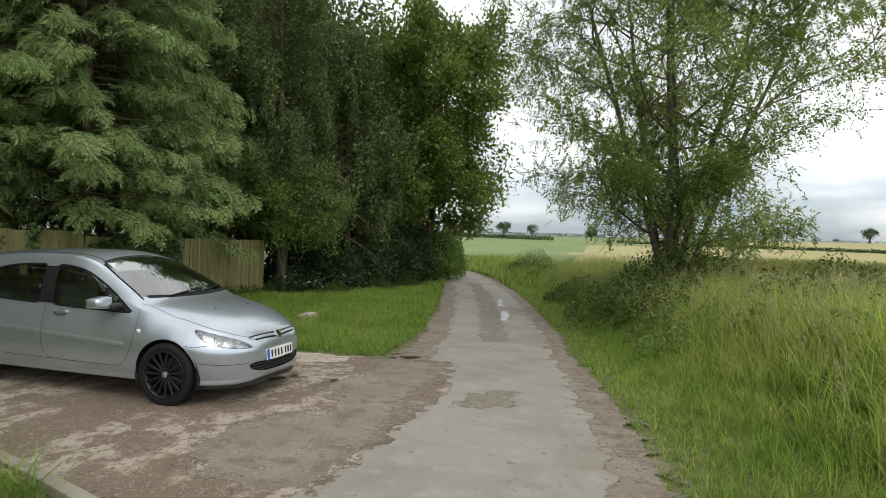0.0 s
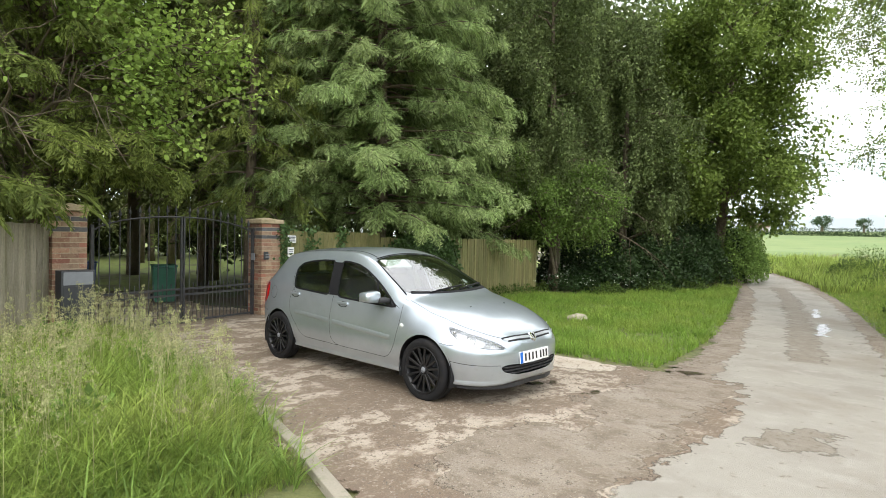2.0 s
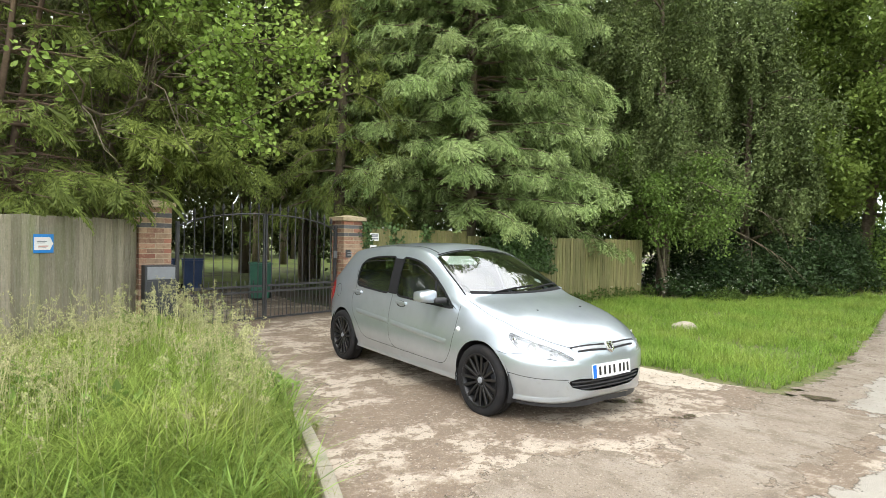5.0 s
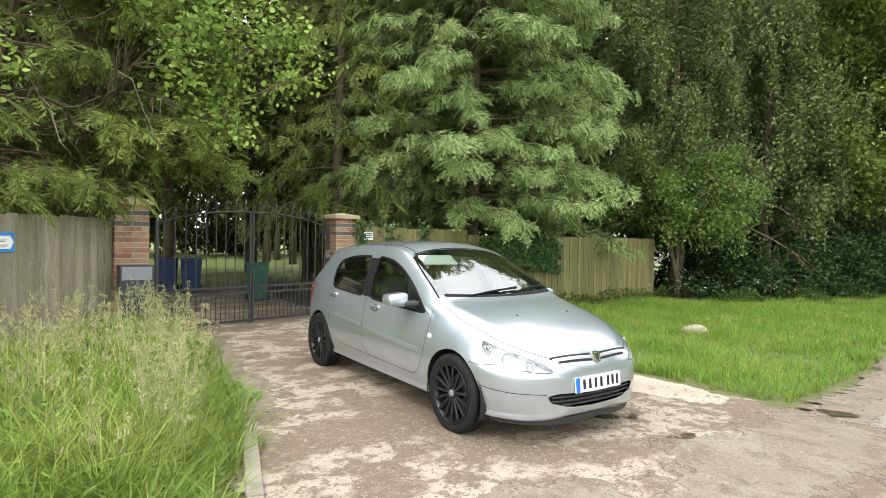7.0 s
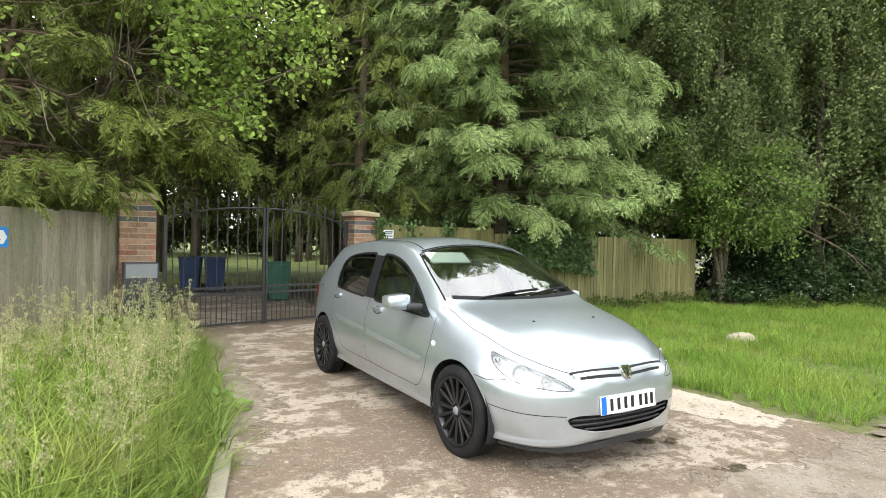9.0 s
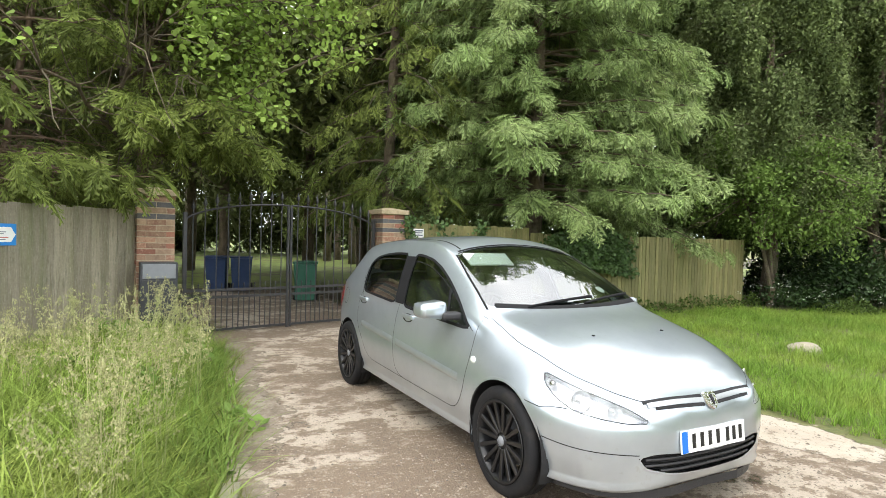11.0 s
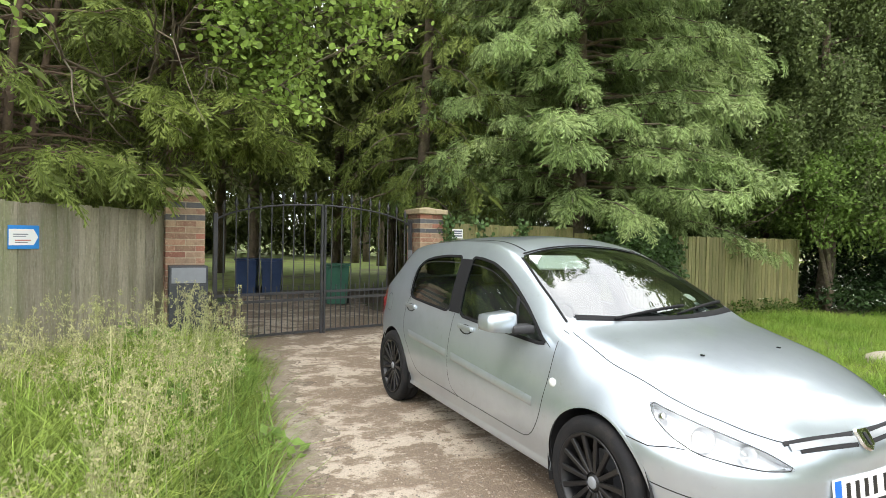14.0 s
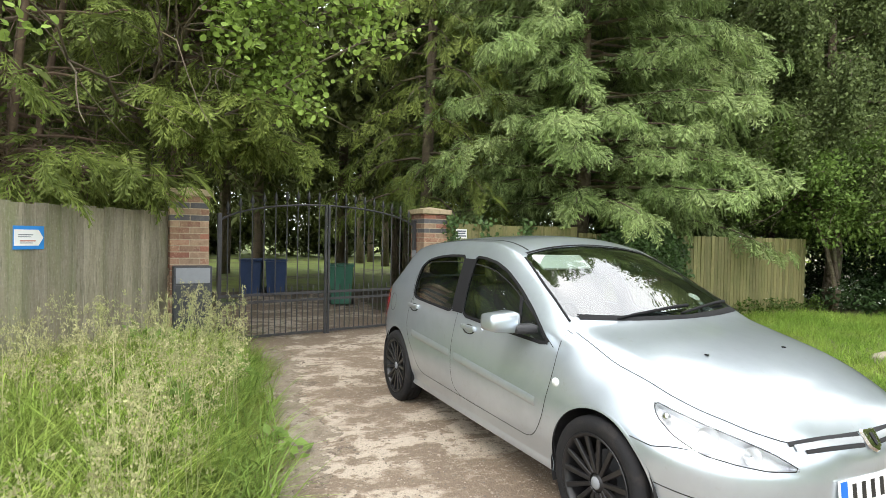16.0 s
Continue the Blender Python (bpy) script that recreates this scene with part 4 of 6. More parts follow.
def skin(name, numbers, material, label="", lift=0.0, parent=None, flip=False):
    pick = np.isin(OWNER, numbers)
    f = CF[pick]
    used, inv = np.unique(f.ravel(), return_inverse=True)
    f = inv.reshape(f.shape)
    me = mesh_of(name, CV[used] + CN[used] * lift, f[:, ::-1] if flip else f, True)
    me.normals_split_custom_set_from_vertices((CN[used] * (-1 if flip else 1)).tolist())
    return part(name, me, material, parent if parent is not None else car, label)


skin("body_shell", [0], M_PAINT)
for k in (0, 1):
    d1 = skin("front_door", [30 + k], M_PAINT)
    d2 = skin("rear_door", [32 + k], M_PAINT)
    skin("side_window", [10 + k], M_GLASS, "dark tinted glass", -0.004, d1)
    skin("side_window", [12 + k], M_GLASS, "dark tinted glass", -0.004, d2)
    s = (-1, 1)[k]
    for d, hx, hz in ((d1, .02, .835), (d2, -.94, .868)):
        p, n = drop([(hx, s, hz)], (0, s, 0))
        y = float(p[0][1])
        v, f = block(-.095, .095, -.014, .014, -.017, .017, .012)
        v[:, 1] += -0.010 * (v[:, 0] / .095) ** 2 + 0.016
        v[:, 1] *= s
        part("door_handle", (v + [hx, y, hz], f), M_PAINT, d)
        pts = [(hx + .085 * math.cos(a), s, hz - .012 + .032 * math.sin(a)) for a in np.linspace(0, 2 * math.pi, 18, endpoint=False)]
        q, nn = drop(pts, (0, s, 0), 0.0015)
        part("handle_recess", (np.vstack([q, q.mean(0) - [0, s * 0.006, 0]]), [[i, (i + 1) % 18, 18] for i in range(18)]), M_GAP, d)
    for d, x0, x1, z0, z1 in ((d1, .835, -.15, .560, .615), (d2, -.22, -.93, .618, .652)):
        xs = np.linspace(x0, x1, 24)
        zc = np.interp(xs, [x1, x0], [z1, z0])
        ring = []
        for j, (dz, out) in enumerate(((-.026, 0), (-.023, .006), (0, .009), (.023, .006), (.026, 0))):
            end = np.where((np.arange(24) == 0) | (np.arange(24) == 23), 0.25, 1.0)
            q, nn = drop([(x, s, z + dz) for x, z in zip(xs, zc)], (0, s, 0), 0.001)
            q[:, 1] += s * out * end
            ring.append(q)
        v = np.stack(ring, 1).reshape(-1, 3)
        part("rubbing_strip", (v, np.array([[a * 5 + b, a * 5 + b + 1, a * 5 + b + 6, a * 5 + b + 5] for a in range(23) for b in range(4)])), M_PAINT, d, "silver rubbing strip", True)
skin("bonnet", [34], M_PAINT)
skin("front_bumper", [35], M_PAINT)
skin("windscreen", [16], M_GLASS, "green-tinted windscreen reflecting sky and trees", -0.004)
skin("rear_window", [17], M_GLASS, "dark tinted glass", -0.004)

# cabin lining under the skin, with the same openings
lin = np.isin(OWNER, [0, 30, 31, 32, 33]) & (FC[:, 0] > -1.75) & (FC[:, 0] < 1.02) & (FC[:, 2] > 0.3) & ~((FC[:, 0] > 0.96) & (np.abs(FC[:, 1]) < 0.7))
f = CF[lin]
used, inv = np.unique(f.ravel(), return_inverse=True)
part("cabin_lining", mesh_of("cabin_lining", CV[used] - CN[used] * 0.022, inv.reshape(f.shape)[:, ::-1], True), M_LINER, car, "dark grey cabin lining")
part("floor_pan", joined(block(-1.6, 1.0, -.66, .66, .26, .32, .01), block(.98, 1.02, -.66, .66, .3, .86, .0), block(-1.62, -1.58, -.6, .6, .3, .95, .0)), M_LINER, car)
v, f = block(.42, 1.0, -.70, .70, .70, .90, .05)
v[:, 2] += np.where(v[:, 2] > .8, 0.05 * np.clip((v[:, 0] - .42) / .5, 0, 1), 0)
part("dashboard", (v, f), M_LINER, car, "dark grey dashboard", True)
part("steering_wheel", joined(moved(lathe([(0.175, 0.012), (0.19, 0.0), (0.175, -0.012), (0.16, 0), (0.175, 0.012)], 28), pose(.36, -.36, .88, 0, -65, 0)), moved(block(-.17, .17, -.03, .03, -.01, .01, .005), pose(.36, -.36, .88, 0, -65, 90))), M_LINER, car, "dark steering wheel", True)


def seat_row(x, ys, name):
    for y in ys:
        st = part(name, joined(moved(block(-.24, .26, -.25, .25, -.08, .08, .06), pose(x, y, .50)), moved(block(-.07, .07, -.25, .25, -.02, .60, .06), pose(x - .22, y, .50, 0, -14, 0))), M_SEAT, car, "charcoal cloth seat", True)
        part("head_restraint", moved(block(-.05, .05, -.14, .14, -.07, .12, .045), pose(x - .38, y, 1.17, 0, -10, 0)), M_SEAT, st, "", True)


seat_row(.05, (-.36, .36), "front_seat")
seat_row(-.85, (-.42, 0, .42), "rear_seat")
for y in (-.33,):
    part("sun_visor", moved(block(-.075, .075, -.20, .20, -.008, .008, .006), pose(.36, y, 1.285, 0, 32, 0)), M_VISOR, car, "pale folded sun visor", True)
part("interior_mirror", moved(block(-.02, .02, -.12, .12, -.035, .035, .018), pose(.43, 0, 1.245, 0, -10, 0)), M_DARKPLASTIC, car, "", True)


def seam(points, direction, width, material=None, name="panel_gap", lift=0.0012, closed=False, parent=None):
    """A thin dark line laid on the skin."""
    p = np.array(points, float)
    if closed:
        p = np.vstack([p, p[:1]])
    d = np.concatenate([[0], np.cumsum(np.linalg.norm(np.diff(p, axis=0), axis=1))])
    t = np.linspace(0, d[-1], max(4, int(d[-1] / 0.03)))
    q = np.column_stack([np.interp(t, d, p[:, k]) for k in range(3)])
    if len(q) > 8 and not closed:
        for _ in range(3):
            q[1:-1] = 0.25 * q[:-2] + 0.5 * q[1:-1] + 0.25 * q[2:]
    q, n = drop(q, direction, lift)
    tg = np.gradient(q, axis=0)
    c = np.cross(tg, n)
    c /= np.linalg.norm(c, axis=1)[:, None] + 1e-9
    v = np.stack([q - c * width / 2, q + n * width * 0.12, q + c * width / 2], 1).reshape(-1, 3)
    k = len(q)
    return part(name, (v, np.array([[i * 3 + j, i * 3 + j + 1, i * 3 + j + 4, i * 3 + j + 3] for i in range(k - 1) for j in range(2)])), material or M_GAP, parent if parent is not None else car, "", True)


for s in (-1, 1):
    L = lambda pts: side_line(pts, s)
    dn = (0, s, 0)
    seam(L(D_FRONT[:7] + D_FRONT[7:11]), dn, .0045)
    seam(L([(-.17, .965), (-.19, 1.1), (-.235, 1.345)]), (0, s, .3), .0045)
    seam(L(D_REAR[4:12]), dn, .0045)
    seam(L([(-.98, .96), (-1.06, 1.1), (-1.09, 1.22), (-1.03, 1.305), (-.85, 1.34), (-.5, 1.358), (-.1, 1.352), (.12, 1.325), (.35, 1.24), (.6, 1.115), (.8, .995), (.92, .925)]), (0, s, .35), .0045)
    seam(rounded(L(W_FRONT), 2), (0, s, .25), .020, M_SEAL, "window_seal", .0025, True)
    seam(rounded(L(W_REAR), 2), (0, s, .25), .020, M_SEAL, "window_seal", .0025, True)
    seam(L([(.585, .945), (.53, 1.06), (.475, 1.155)]), (0, s, .25), .026, M_SEAL, "quarter_light_bar", -.001)
    q, n = drop([(x, s, z) for z in (.952, 1.06, 1.16, 1.26, 1.36) for x in np.linspace(-.115 - (z - .96) * .16, -.268 - (z - .96) * .19, 5)], (0, s, .25), .003)
    part("pillar_trim", (q, np.array([[a * 5 + b, a * 5 + b + 1, a * 5 + b + 6, a * 5 + b + 5] for a in range(4) for b in range(4)])), M_SEAL, car, "black pillar trim", True)
    seam(L([(1.545, .595), (1.66, .583), (1.74, .60), (1.80, .60)]), (.2, s, 0), .0045)
    seam([(x, y * -s, .8) for x, y in BONNET], (0, 0, 1), .0045)
    seam([(.98, .72 * s, .9), (.93, .73 * s, .93)], (0, s * .5, 1), .0045)
    seam([(1.63, .85 * s, .44), (1.75, .8 * s, .425), (1.86, .72 * s, .415), (1.95, .6 * s, .41), (2.0, .5 * s, .405)], (.6, s * .6, 0), .005)
    seam(L([(-1.62, .60), (-1.75, .62), (-1.9, .64)]), dn, .0045)
    # tail lamp
    tl = rounded(side_line([(-1.70, .80), (-1.73, .94), (-1.80, .97), (-1.88, .90), (-1.90, .72), (-1.82, .68)], s), 2)
    q, n = drop(tl, (-.5, s, 0), .004)
    part("tail_lamp", (np.vstack([q, drop([q.mean(0)], (-.5, s, 0), .012)[0]]), [[i, (i + 1) % len(q), len(q)] for i in range(len(q))]), M_TAIL, car, "red lamp glass", True)
    # side repeater
    q, n = drop([(.995, s, .70)], dn)
    v, f = lathe([(.001, .012), (.014, .009), (.022, .002), (.024, -.004)], 14)
    part("side_repeater", (np.column_stack([v[:, 0] * 1.25, v[:, 2] * s, v[:, 1]]) + q[0], f), M_VISOR, car, "pale oval indicator", True)
    # wheel-arch lip and liner
    for wx in (1.305, -1.305):
        ringp = [(wx + x, s, .305 + z) for x, z in ARCH[4:-4]]
        seam(ringp, dn, .018, M_PAINT, "arch_lip", .002)
        a = np.linspace(-0.35, math.pi + 0.35, 24)
        v = np.array([(wx + math.cos(t) * .356, s * y, .305 + math.sin(t) * .356) for t in a for y in (.50, .845)])
        ff = [[2 * i, 2 * i + 1, 2 * i + 3, 2 * i + 2] for i in range(23)]
        back = [(wx + math.cos(t) * .356, s * .50, .305 + math.sin(t) * .356) for t in a]
        part("arch_liner", joined((v, ff), (back, [list(range(24))])), M_GAP, car, "black arch liner")
    # headlamp: clear lens over a stepped reflector with two bowls
    k = (0 if s < 0 else 1)
    lamp = skin("headlamp", [14 + k], M_LENS, "clear headlamp lens", 0.002)
    refl = skin("reflector", [14 + k], M_REFLECTOR, "bright faceted reflector", -0.055, lamp)
    lc = np.array(LAMP) * [1, -s, 1]
    rim_q, rim_n = drop(rounded(lc, 4), (.72, s * .62, .32), .0)
    rim_in = rim_q - rim_n * .055
    kq = len(rim_q)
    part("lamp_wall", (np.vstack([rim_q, rim_in]), [[i, (i + 1) % kq, (i + 1) % kq + kq, i + kq] for i in range(kq)]), M_REFLECTOR, lamp)
    for cx, cy, cz, r in ((1.79, .705, .650, .050), (1.91, .585, .606, .036)):
        q, n = drop([(cx, cy * s, cz)], (.72, s * .62, .32), -.012)
        bowl = lathe([(r, 0), (r * 1.08, .004), (r * .95, -.004), (r * .7, -.03), (r * .25, -.045), (r * .22, -.015), (.004, -.012)], 24)
        part("lamp_bowl", moved(bowl, Matrix.Translation(q[0]) @ Vector((.85, s * .45, .1)).to_track_quat("Z", "Y").to_matrix().to_4x4()), M_REFLECTOR, lamp, "", True)
    q, n = drop([(1.66, .79 * s, .72)], (.72, s * .62, .32), -.02)
    part("indicator_bulb", moved(lathe([(.001, .03), (.016, .02), (.02, 0), (.012, -.02)], 12), Matrix.Translation(q[0]) @ Vector((.7, s * .6, .2)).to_track_quat("Z", "Y").to_matrix().to_4x4()), M_CHROME, lamp, "", True)
    seam(rounded(lc, 4), (.72, s * .62, .32), .005, closed=True)
    # upper grille slots
    seam(np.array([(2.0, -.44, .676), (2.0, -.25, .668), (2.0, -.05, .652)]) * [1, -s, 1], (1, 0, .6), .020, M_GAP, "grille_slot", .0015)
    seam(np.array([(2.0, -.42, .654), (2.0, -.25, .646), (2.0, -.05, .630)]) * [1, -s, 1], (1, 0, .6), .026, M_TRIM, "grille_bar", .005)
    seam(np.array([(2.0, -.38, .630), (2.0, -.25, .619), (2.0, -.05, .604)]) * [1, -s, 1], (1, 0, .6), .018, M_GAP, "grille_slot", .0015)
    # door mirror
    v, f = block(-.085, .08, -.10, .10, -.058, .064, .04)
    v[:, 0] *= np.where(v[:, 0] > 0, 1 - 0.15 * np.abs(v[:, 1]) / .11, 1)
    v[:, 2] *= 1 - 0.18 * (v[:, 1] * s > 0.03)
    mir = part("door_mirror", (v + [.655 if s < 0 else .54, s * (.995 if s < 0 else .96), .965 if s < 0 else .94], f), M_PAINT, car, "silver mirror housing", True)
    part("mirror_arm", moved(block(-.05, .05, -.07, .07, -.028, .022, .016), pose(.70 if s < 0 else .58, s * .865, .935, 0, 0, s * 12)), M_DARKPLASTIC, mir, "black mirror foot", True)
    part("mirror_glass", block(.568 if s < 0 else .453, .571 if s < 0 else .456, s * (.995 if s < 0 else .96) - .08, s * (.995 if s < 0 else .96) + .08, .915, 1.0), M_CHROME, mir)
seam([(-1.47 + .078 * math.cos(a), -1, .845 + .078 * math.sin(a)) for a in np.linspace(0, 2 * math.pi, 28, endpoint=False)], (0, -1, 0), .004, name="fuel_flap_gap", closed=True)
# lower grille: a dark recess with three slats
skin("lower_grille", [18], M_GAP, "black lower grille recess", -.05)
for z in (.318, .347, .377):
    w = .45 if z > .33 else .36
    ys = np.linspace(-w, w, 25)
    q, n = drop([(2, y, z) for y in ys], (1, 0, 0), -.010)
    part("grille_slat", tube(q, .0075, 6), M_DARKPLASTIC, car, "", True)
seam(rounded(GRILLE, 4), (1, 0, 0), .012, M_PAINT, "grille_lip", .002, True)
# front badge: a plain shield
q, n = drop([(2.0, 0, .622)], (1, 0, .6), .0045)
sh = rounded([(-.048, .045), (.048, .045), (.04, -.03), (0, -.055), (-.04, -.03)], 2)
kk = len(sh)
bx = Vector((0, 1, 0))
bz = Vector(n[0]).cross(bx) * -1
if bz.z < 0:
    bz = -bz
at3 = lambda x, z, h: np.array(q[0]) + x * np.array(bx) + z * np.array(bz) + h * np.array(n[0])
part("badge", (np.array([at3(x, z, 0) for x, z in sh] + [at3(x * .9, z * .9, .012) for x, z in sh]), [[i, (i + 1) % kk, (i + 1) % kk + kk, i + kk] for i in range(kk)] + [list(range(kk, 2 * kk))]), M_CHROME, car, "plain chrome shield badge")
part("badge_inlay", (np.array([at3(x * .22 + .004, z * .55, .0145) for x, z in sh]), [list(range(kk))]), M_GAP, car)
# number plate, with plain bars for its characters
pl = pose(2.052, 0.0, .455, 0, -6, 0)
plate = part("number_plate", moved(block(-.004, .006, -.26, .26, -.0555, .0555, .003), pl), M_PLATE, car, "white number plate with dark bars")
part("plate_band", moved(block(.0062, .0075, -.258, -.213, -.053, .053), pl), M_PLATEBLUE, plate, "blue band")
for y in (-.165, -.10, -.035, .03, .11, .165, .22):
    part("bar_mark", moved(block(.0062, .0075, y - .014, y + .014, -.036, .036), pl), M_PLATEINK, plate)
part("plate_mount", moved(block(-.10, -.005, -.22, .22, -.045, .045, .01), pl), M_PAINT, car)
# front lip, sills and wipers
xs = [(x, WIDE(x)) for x in (1.60, 1.70, 1.80, 1.88, 1.94, 1.99, 2.02, 2.035)]
loop = [(x, -w * .90) for x, w in xs] + [(2.02, 0)] + [(x, w * .90) for x, w in xs[::-1]]
loop = [(x - .02, y) for x, y in loop]
v = np.array([(x, y, z) for x, y in loop for z in (.178, .222)] + [(x - .05, y * .97, .174) for x, y in loop])
nl = len(loop)
part("front_lip", (v, [[2 * i, 2 * i + 2, 2 * i + 3, 2 * i + 1] for i in range(nl - 1)] + [[2 * i, 2 * nl + i, 2 * nl + i + 1, 2 * i + 2] for i in range(nl - 1)]), M_DARKPLASTIC, car, "black plastic lip under the bumper")
seam([(1.0 - .12 * (y / .66) ** 2 * 1.0 + .012, y, 1) for y in np.linspace(-.64, .64, 30)], (.4, 0, 1), .05, M_SEAL, "cowl_panel", .002)
for y0, y1, x0, x1 in ((-.42, .20, .985, .90), (.08, .62, .985, .83)):
    q, n = drop([(x0 + (x1 - x0) * t, y0 + (y1 - y0) * t, 1) for t in np.linspace(0, 1, 14)], (.4, 0, 1), .014)
    w = part("wiper", tube(q, np.linspace(.007, .011, 14), 6), M_SEAL, car, "black wiper", True)
    part("blade", tube(q[:9] - [0, 0, .006] + [-.012, 0, 0], .006, 4), M_SEAL, w)
for y in (-.30, .30):
    q, n = drop([(1.46, y, 1)], (0, 0, 1), .001)
    part("washer_jet", (block(-.010, .010, -.006, .006, 0, .007, .002)[0] + q[0], block(-.010, .010, -.006, .006, 0, .007, .002)[1]), M_SEAL, car)
seam([(.235 + .05 * (y / .55) ** 2 - .012, y, 1.4) for y in np.linspace(-.54, .54, 24)], (.4, 0, 1), .022, M_SEAL, "screen_seal", .002)
for s in (-1, 1):
    seam([(.905, .70 * s, .98), (.62, .648 * s, 1.15), (.285, .58 * s, 1.3)], (.4, 0, 1), .016, M_SEAL, "screen_seal", .002)
    seam([(.22, .50 * s, 1.4), (-.4, .51 * s, 1.4), (-1.4, .50 * s, 1.4)], (0, 0, 1), .014, M_GAP, "roof_gutter")
q, n = drop([(.80, .42, 1.1)], (.45, 0, .9), -.01)
part("tax_disc", moved(lathe([(.001, .001), (.038, 0.0), (.038, -.002)], 18), Matrix.Translation(q[0]) @ Vector(n[0]).to_track_quat("Z", "Y").to_matrix().to_4x4()), M_VISOR, car, "round paper disc behind the screen")

# wheels
R_TYRE = .312
tyre_v, tyre_f = lathe([(.222, -.085), (.25, -.100), (.285, -.102), (.303, -.090), (R_TYRE, -.070), (R_TYRE, -.04), (.306, -.037), (.306, -.031), (R_TYRE, -.028), (R_TYRE, .0), (.306, .003), (.306, .009), (R_TYRE, .012), (R_TYRE, .045), (.303, .072), (.285, .085), (.25, .083), (.222, .07)], 56, "y")
rim_v, rim_f = lathe([(.225, -.088), (.236, -.100), (.229, -.104), (.216, -.092), (.207, -.06), (.195, .0), (.195, .06), (.222, .075)], 56, "y")
hubv = lathe([(.001, -.082), (.034, -.082), (.040, -.072), (.052, -.066), (.058, -.050), (.058, .0), (.04, .02)], 28, "y")
capv = lathe([(.001, -.090), (.026, -.089), (.030, -.084), (.030, -.078)], 20, "y")
disc = lathe([(.02, .012), (.145, .012), (.145, .03), (.02, .03)], 28, "y")
SPOKES = 15


def spoke_mesh():
    v, f = block(-1, 1, -1, 1, -1, 1, 0.0)
    t = (v[:, 2] + 1) / 2
    w = 0.0105 + 0.003 * t
    out = np.column_stack([v[:, 0] * w, -0.066 - 0.022 * t + v[:, 1] * (0.013 - 0.004 * t), 0.045 + 0.175 * t])
    bm = bmesh.new()
    vs = [bm.verts.new(p) for p in out]
    for q in f:
        bm.faces.new([vs[i] for i in q])
    bmesh.ops.bevel(bm, geom=bm.edges[:], offset=0.003, segments=1, affect="EDGES")
    me = bpy.data.meshes.new("spoke")
    bm.to_mesh(me)
    bm.free()
    me.materials.append(M_RIM)
    return me


me_t, me_r = mesh_of("tyre", tyre_v, tyre_f, True), mesh_of("rim", *joined((rim_v, rim_f), hubv), True)
me_c, me_d, me_s = mesh_of("hub_cap", *capv, True), mesh_of("brake_disc", *disc), spoke_mesh()
for me, m in ((me_t, M_RUBBER), (me_r, M_RIM), (me_c, M_SLATE), (me_d, M_CHARCOAL)):
    me.materials.append(m)
for s in (-1, 1):
    for wx in (1.305, -1.305):
        w = new("wheel")
        w.parent = car
        w.empty_display_size = 0.1
        w.matrix_basis = pose(wx, s * .772, .303, 0, 0, 0 if s < 0 else 180) @ pose(0, 0, 0, 0, 7 if wx > 0 else 40, 0) @ Matrix.Scale(0.978, 4)
        for me in (me_t, me_r, me_c, me_d):
            ob = new(me.name, me)
            ob.parent = w
        for i in range(SPOKES):
            ob = new("spoke", me_s)
            ob.parent = w
            ob.matrix_basis = pose(0, 0, 0, 0, 360 * i / SPOKES, 0)

# ---- plants ----
def leaf_mat(name, colour, other, spread=0.35, thin=0.35, rough=0.62):
    return mat(name, colour, rough, spots=((0.9, other, 0.42, 0.62), (5, tuple(c * 0.75 for c in colour), 0.5, 0.68)), island=spread, thin=thin, spec=0.2)


M_BARK = mat("rough_brown_bark", (0.135, 0.105, 0.072), 0.95, spots=((4, (0.085, 0.068, 0.046), 0.45, 0.62), (1.5, (0.12, 0.125, 0.055), 0.52, 0.68)), grain=0.35, grain_scale=30, bump=0.03, bump_scale=18)
M_BROWNTWIG = mat("dead_brown_twigs", (0.15, 0.105, 0.07), 0.95, spots=((4, (0.10, 0.07, 0.048), 0.45, 0.62),), grain=0.3, grain_scale=30, bump=0.01, bump_scale=25)
M_PALEBARK = mat("grey_ash_bark", (0.13, 0.11, 0.085), 0.95, spots=((5, (0.08, 0.07, 0.05), 0.45, 0.62),), grain=0.3, grain_scale=30, bump=0.02, bump_scale=22)
L_CEDAR = leaf_mat("cypress_fronds", (0.215, 0.30, 0.104), (0.275, 0.345, 0.138), 0.5)
L_CEDAR2 = leaf_mat("yellow_green_fronds", (0.20, 0.25, 0.058), (0.14, 0.18, 0.046), 0.45)
L_SPRUCE = leaf_mat("dark_conifer_fronds", (0.085, 0.105, 0.034), (0.13, 0.15, 0.048), thin=0.2)
L_ALDER = leaf_mat("fresh_alder_leaves", (0.27, 0.38, 0.085), (0.17, 0.25, 0.055), 0.5, 0.42, rough=0.45)
L_BIRCH = leaf_mat("birch_leaves", (0.165, 0.215, 0.078), (0.115, 0.155, 0.056), 0.5)
L_SYCAMORE = leaf_mat("sycamore_leaves", (0.185, 0.255, 0.055), (0.14, 0.20, 0.045))
L_ASH = leaf_mat("ash_leaves", (0.27, 0.345, 0.095), (0.19, 0.255, 0.068), 0.5, 0.55)
L_IVY = leaf_mat("dark_ivy_leaves", (0.065, 0.115, 0.036), (0.085, 0.14, 0.045), thin=0.15, rough=0.4)
# leaf green darkened: the shade under the trees is put into the colour
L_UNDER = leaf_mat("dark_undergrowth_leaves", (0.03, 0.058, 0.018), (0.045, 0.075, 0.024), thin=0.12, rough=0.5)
L_SHRUB = leaf_mat("shrub_leaves", (0.19, 0.29, 0.072), (0.145, 0.225, 0.05), thin=0.42)
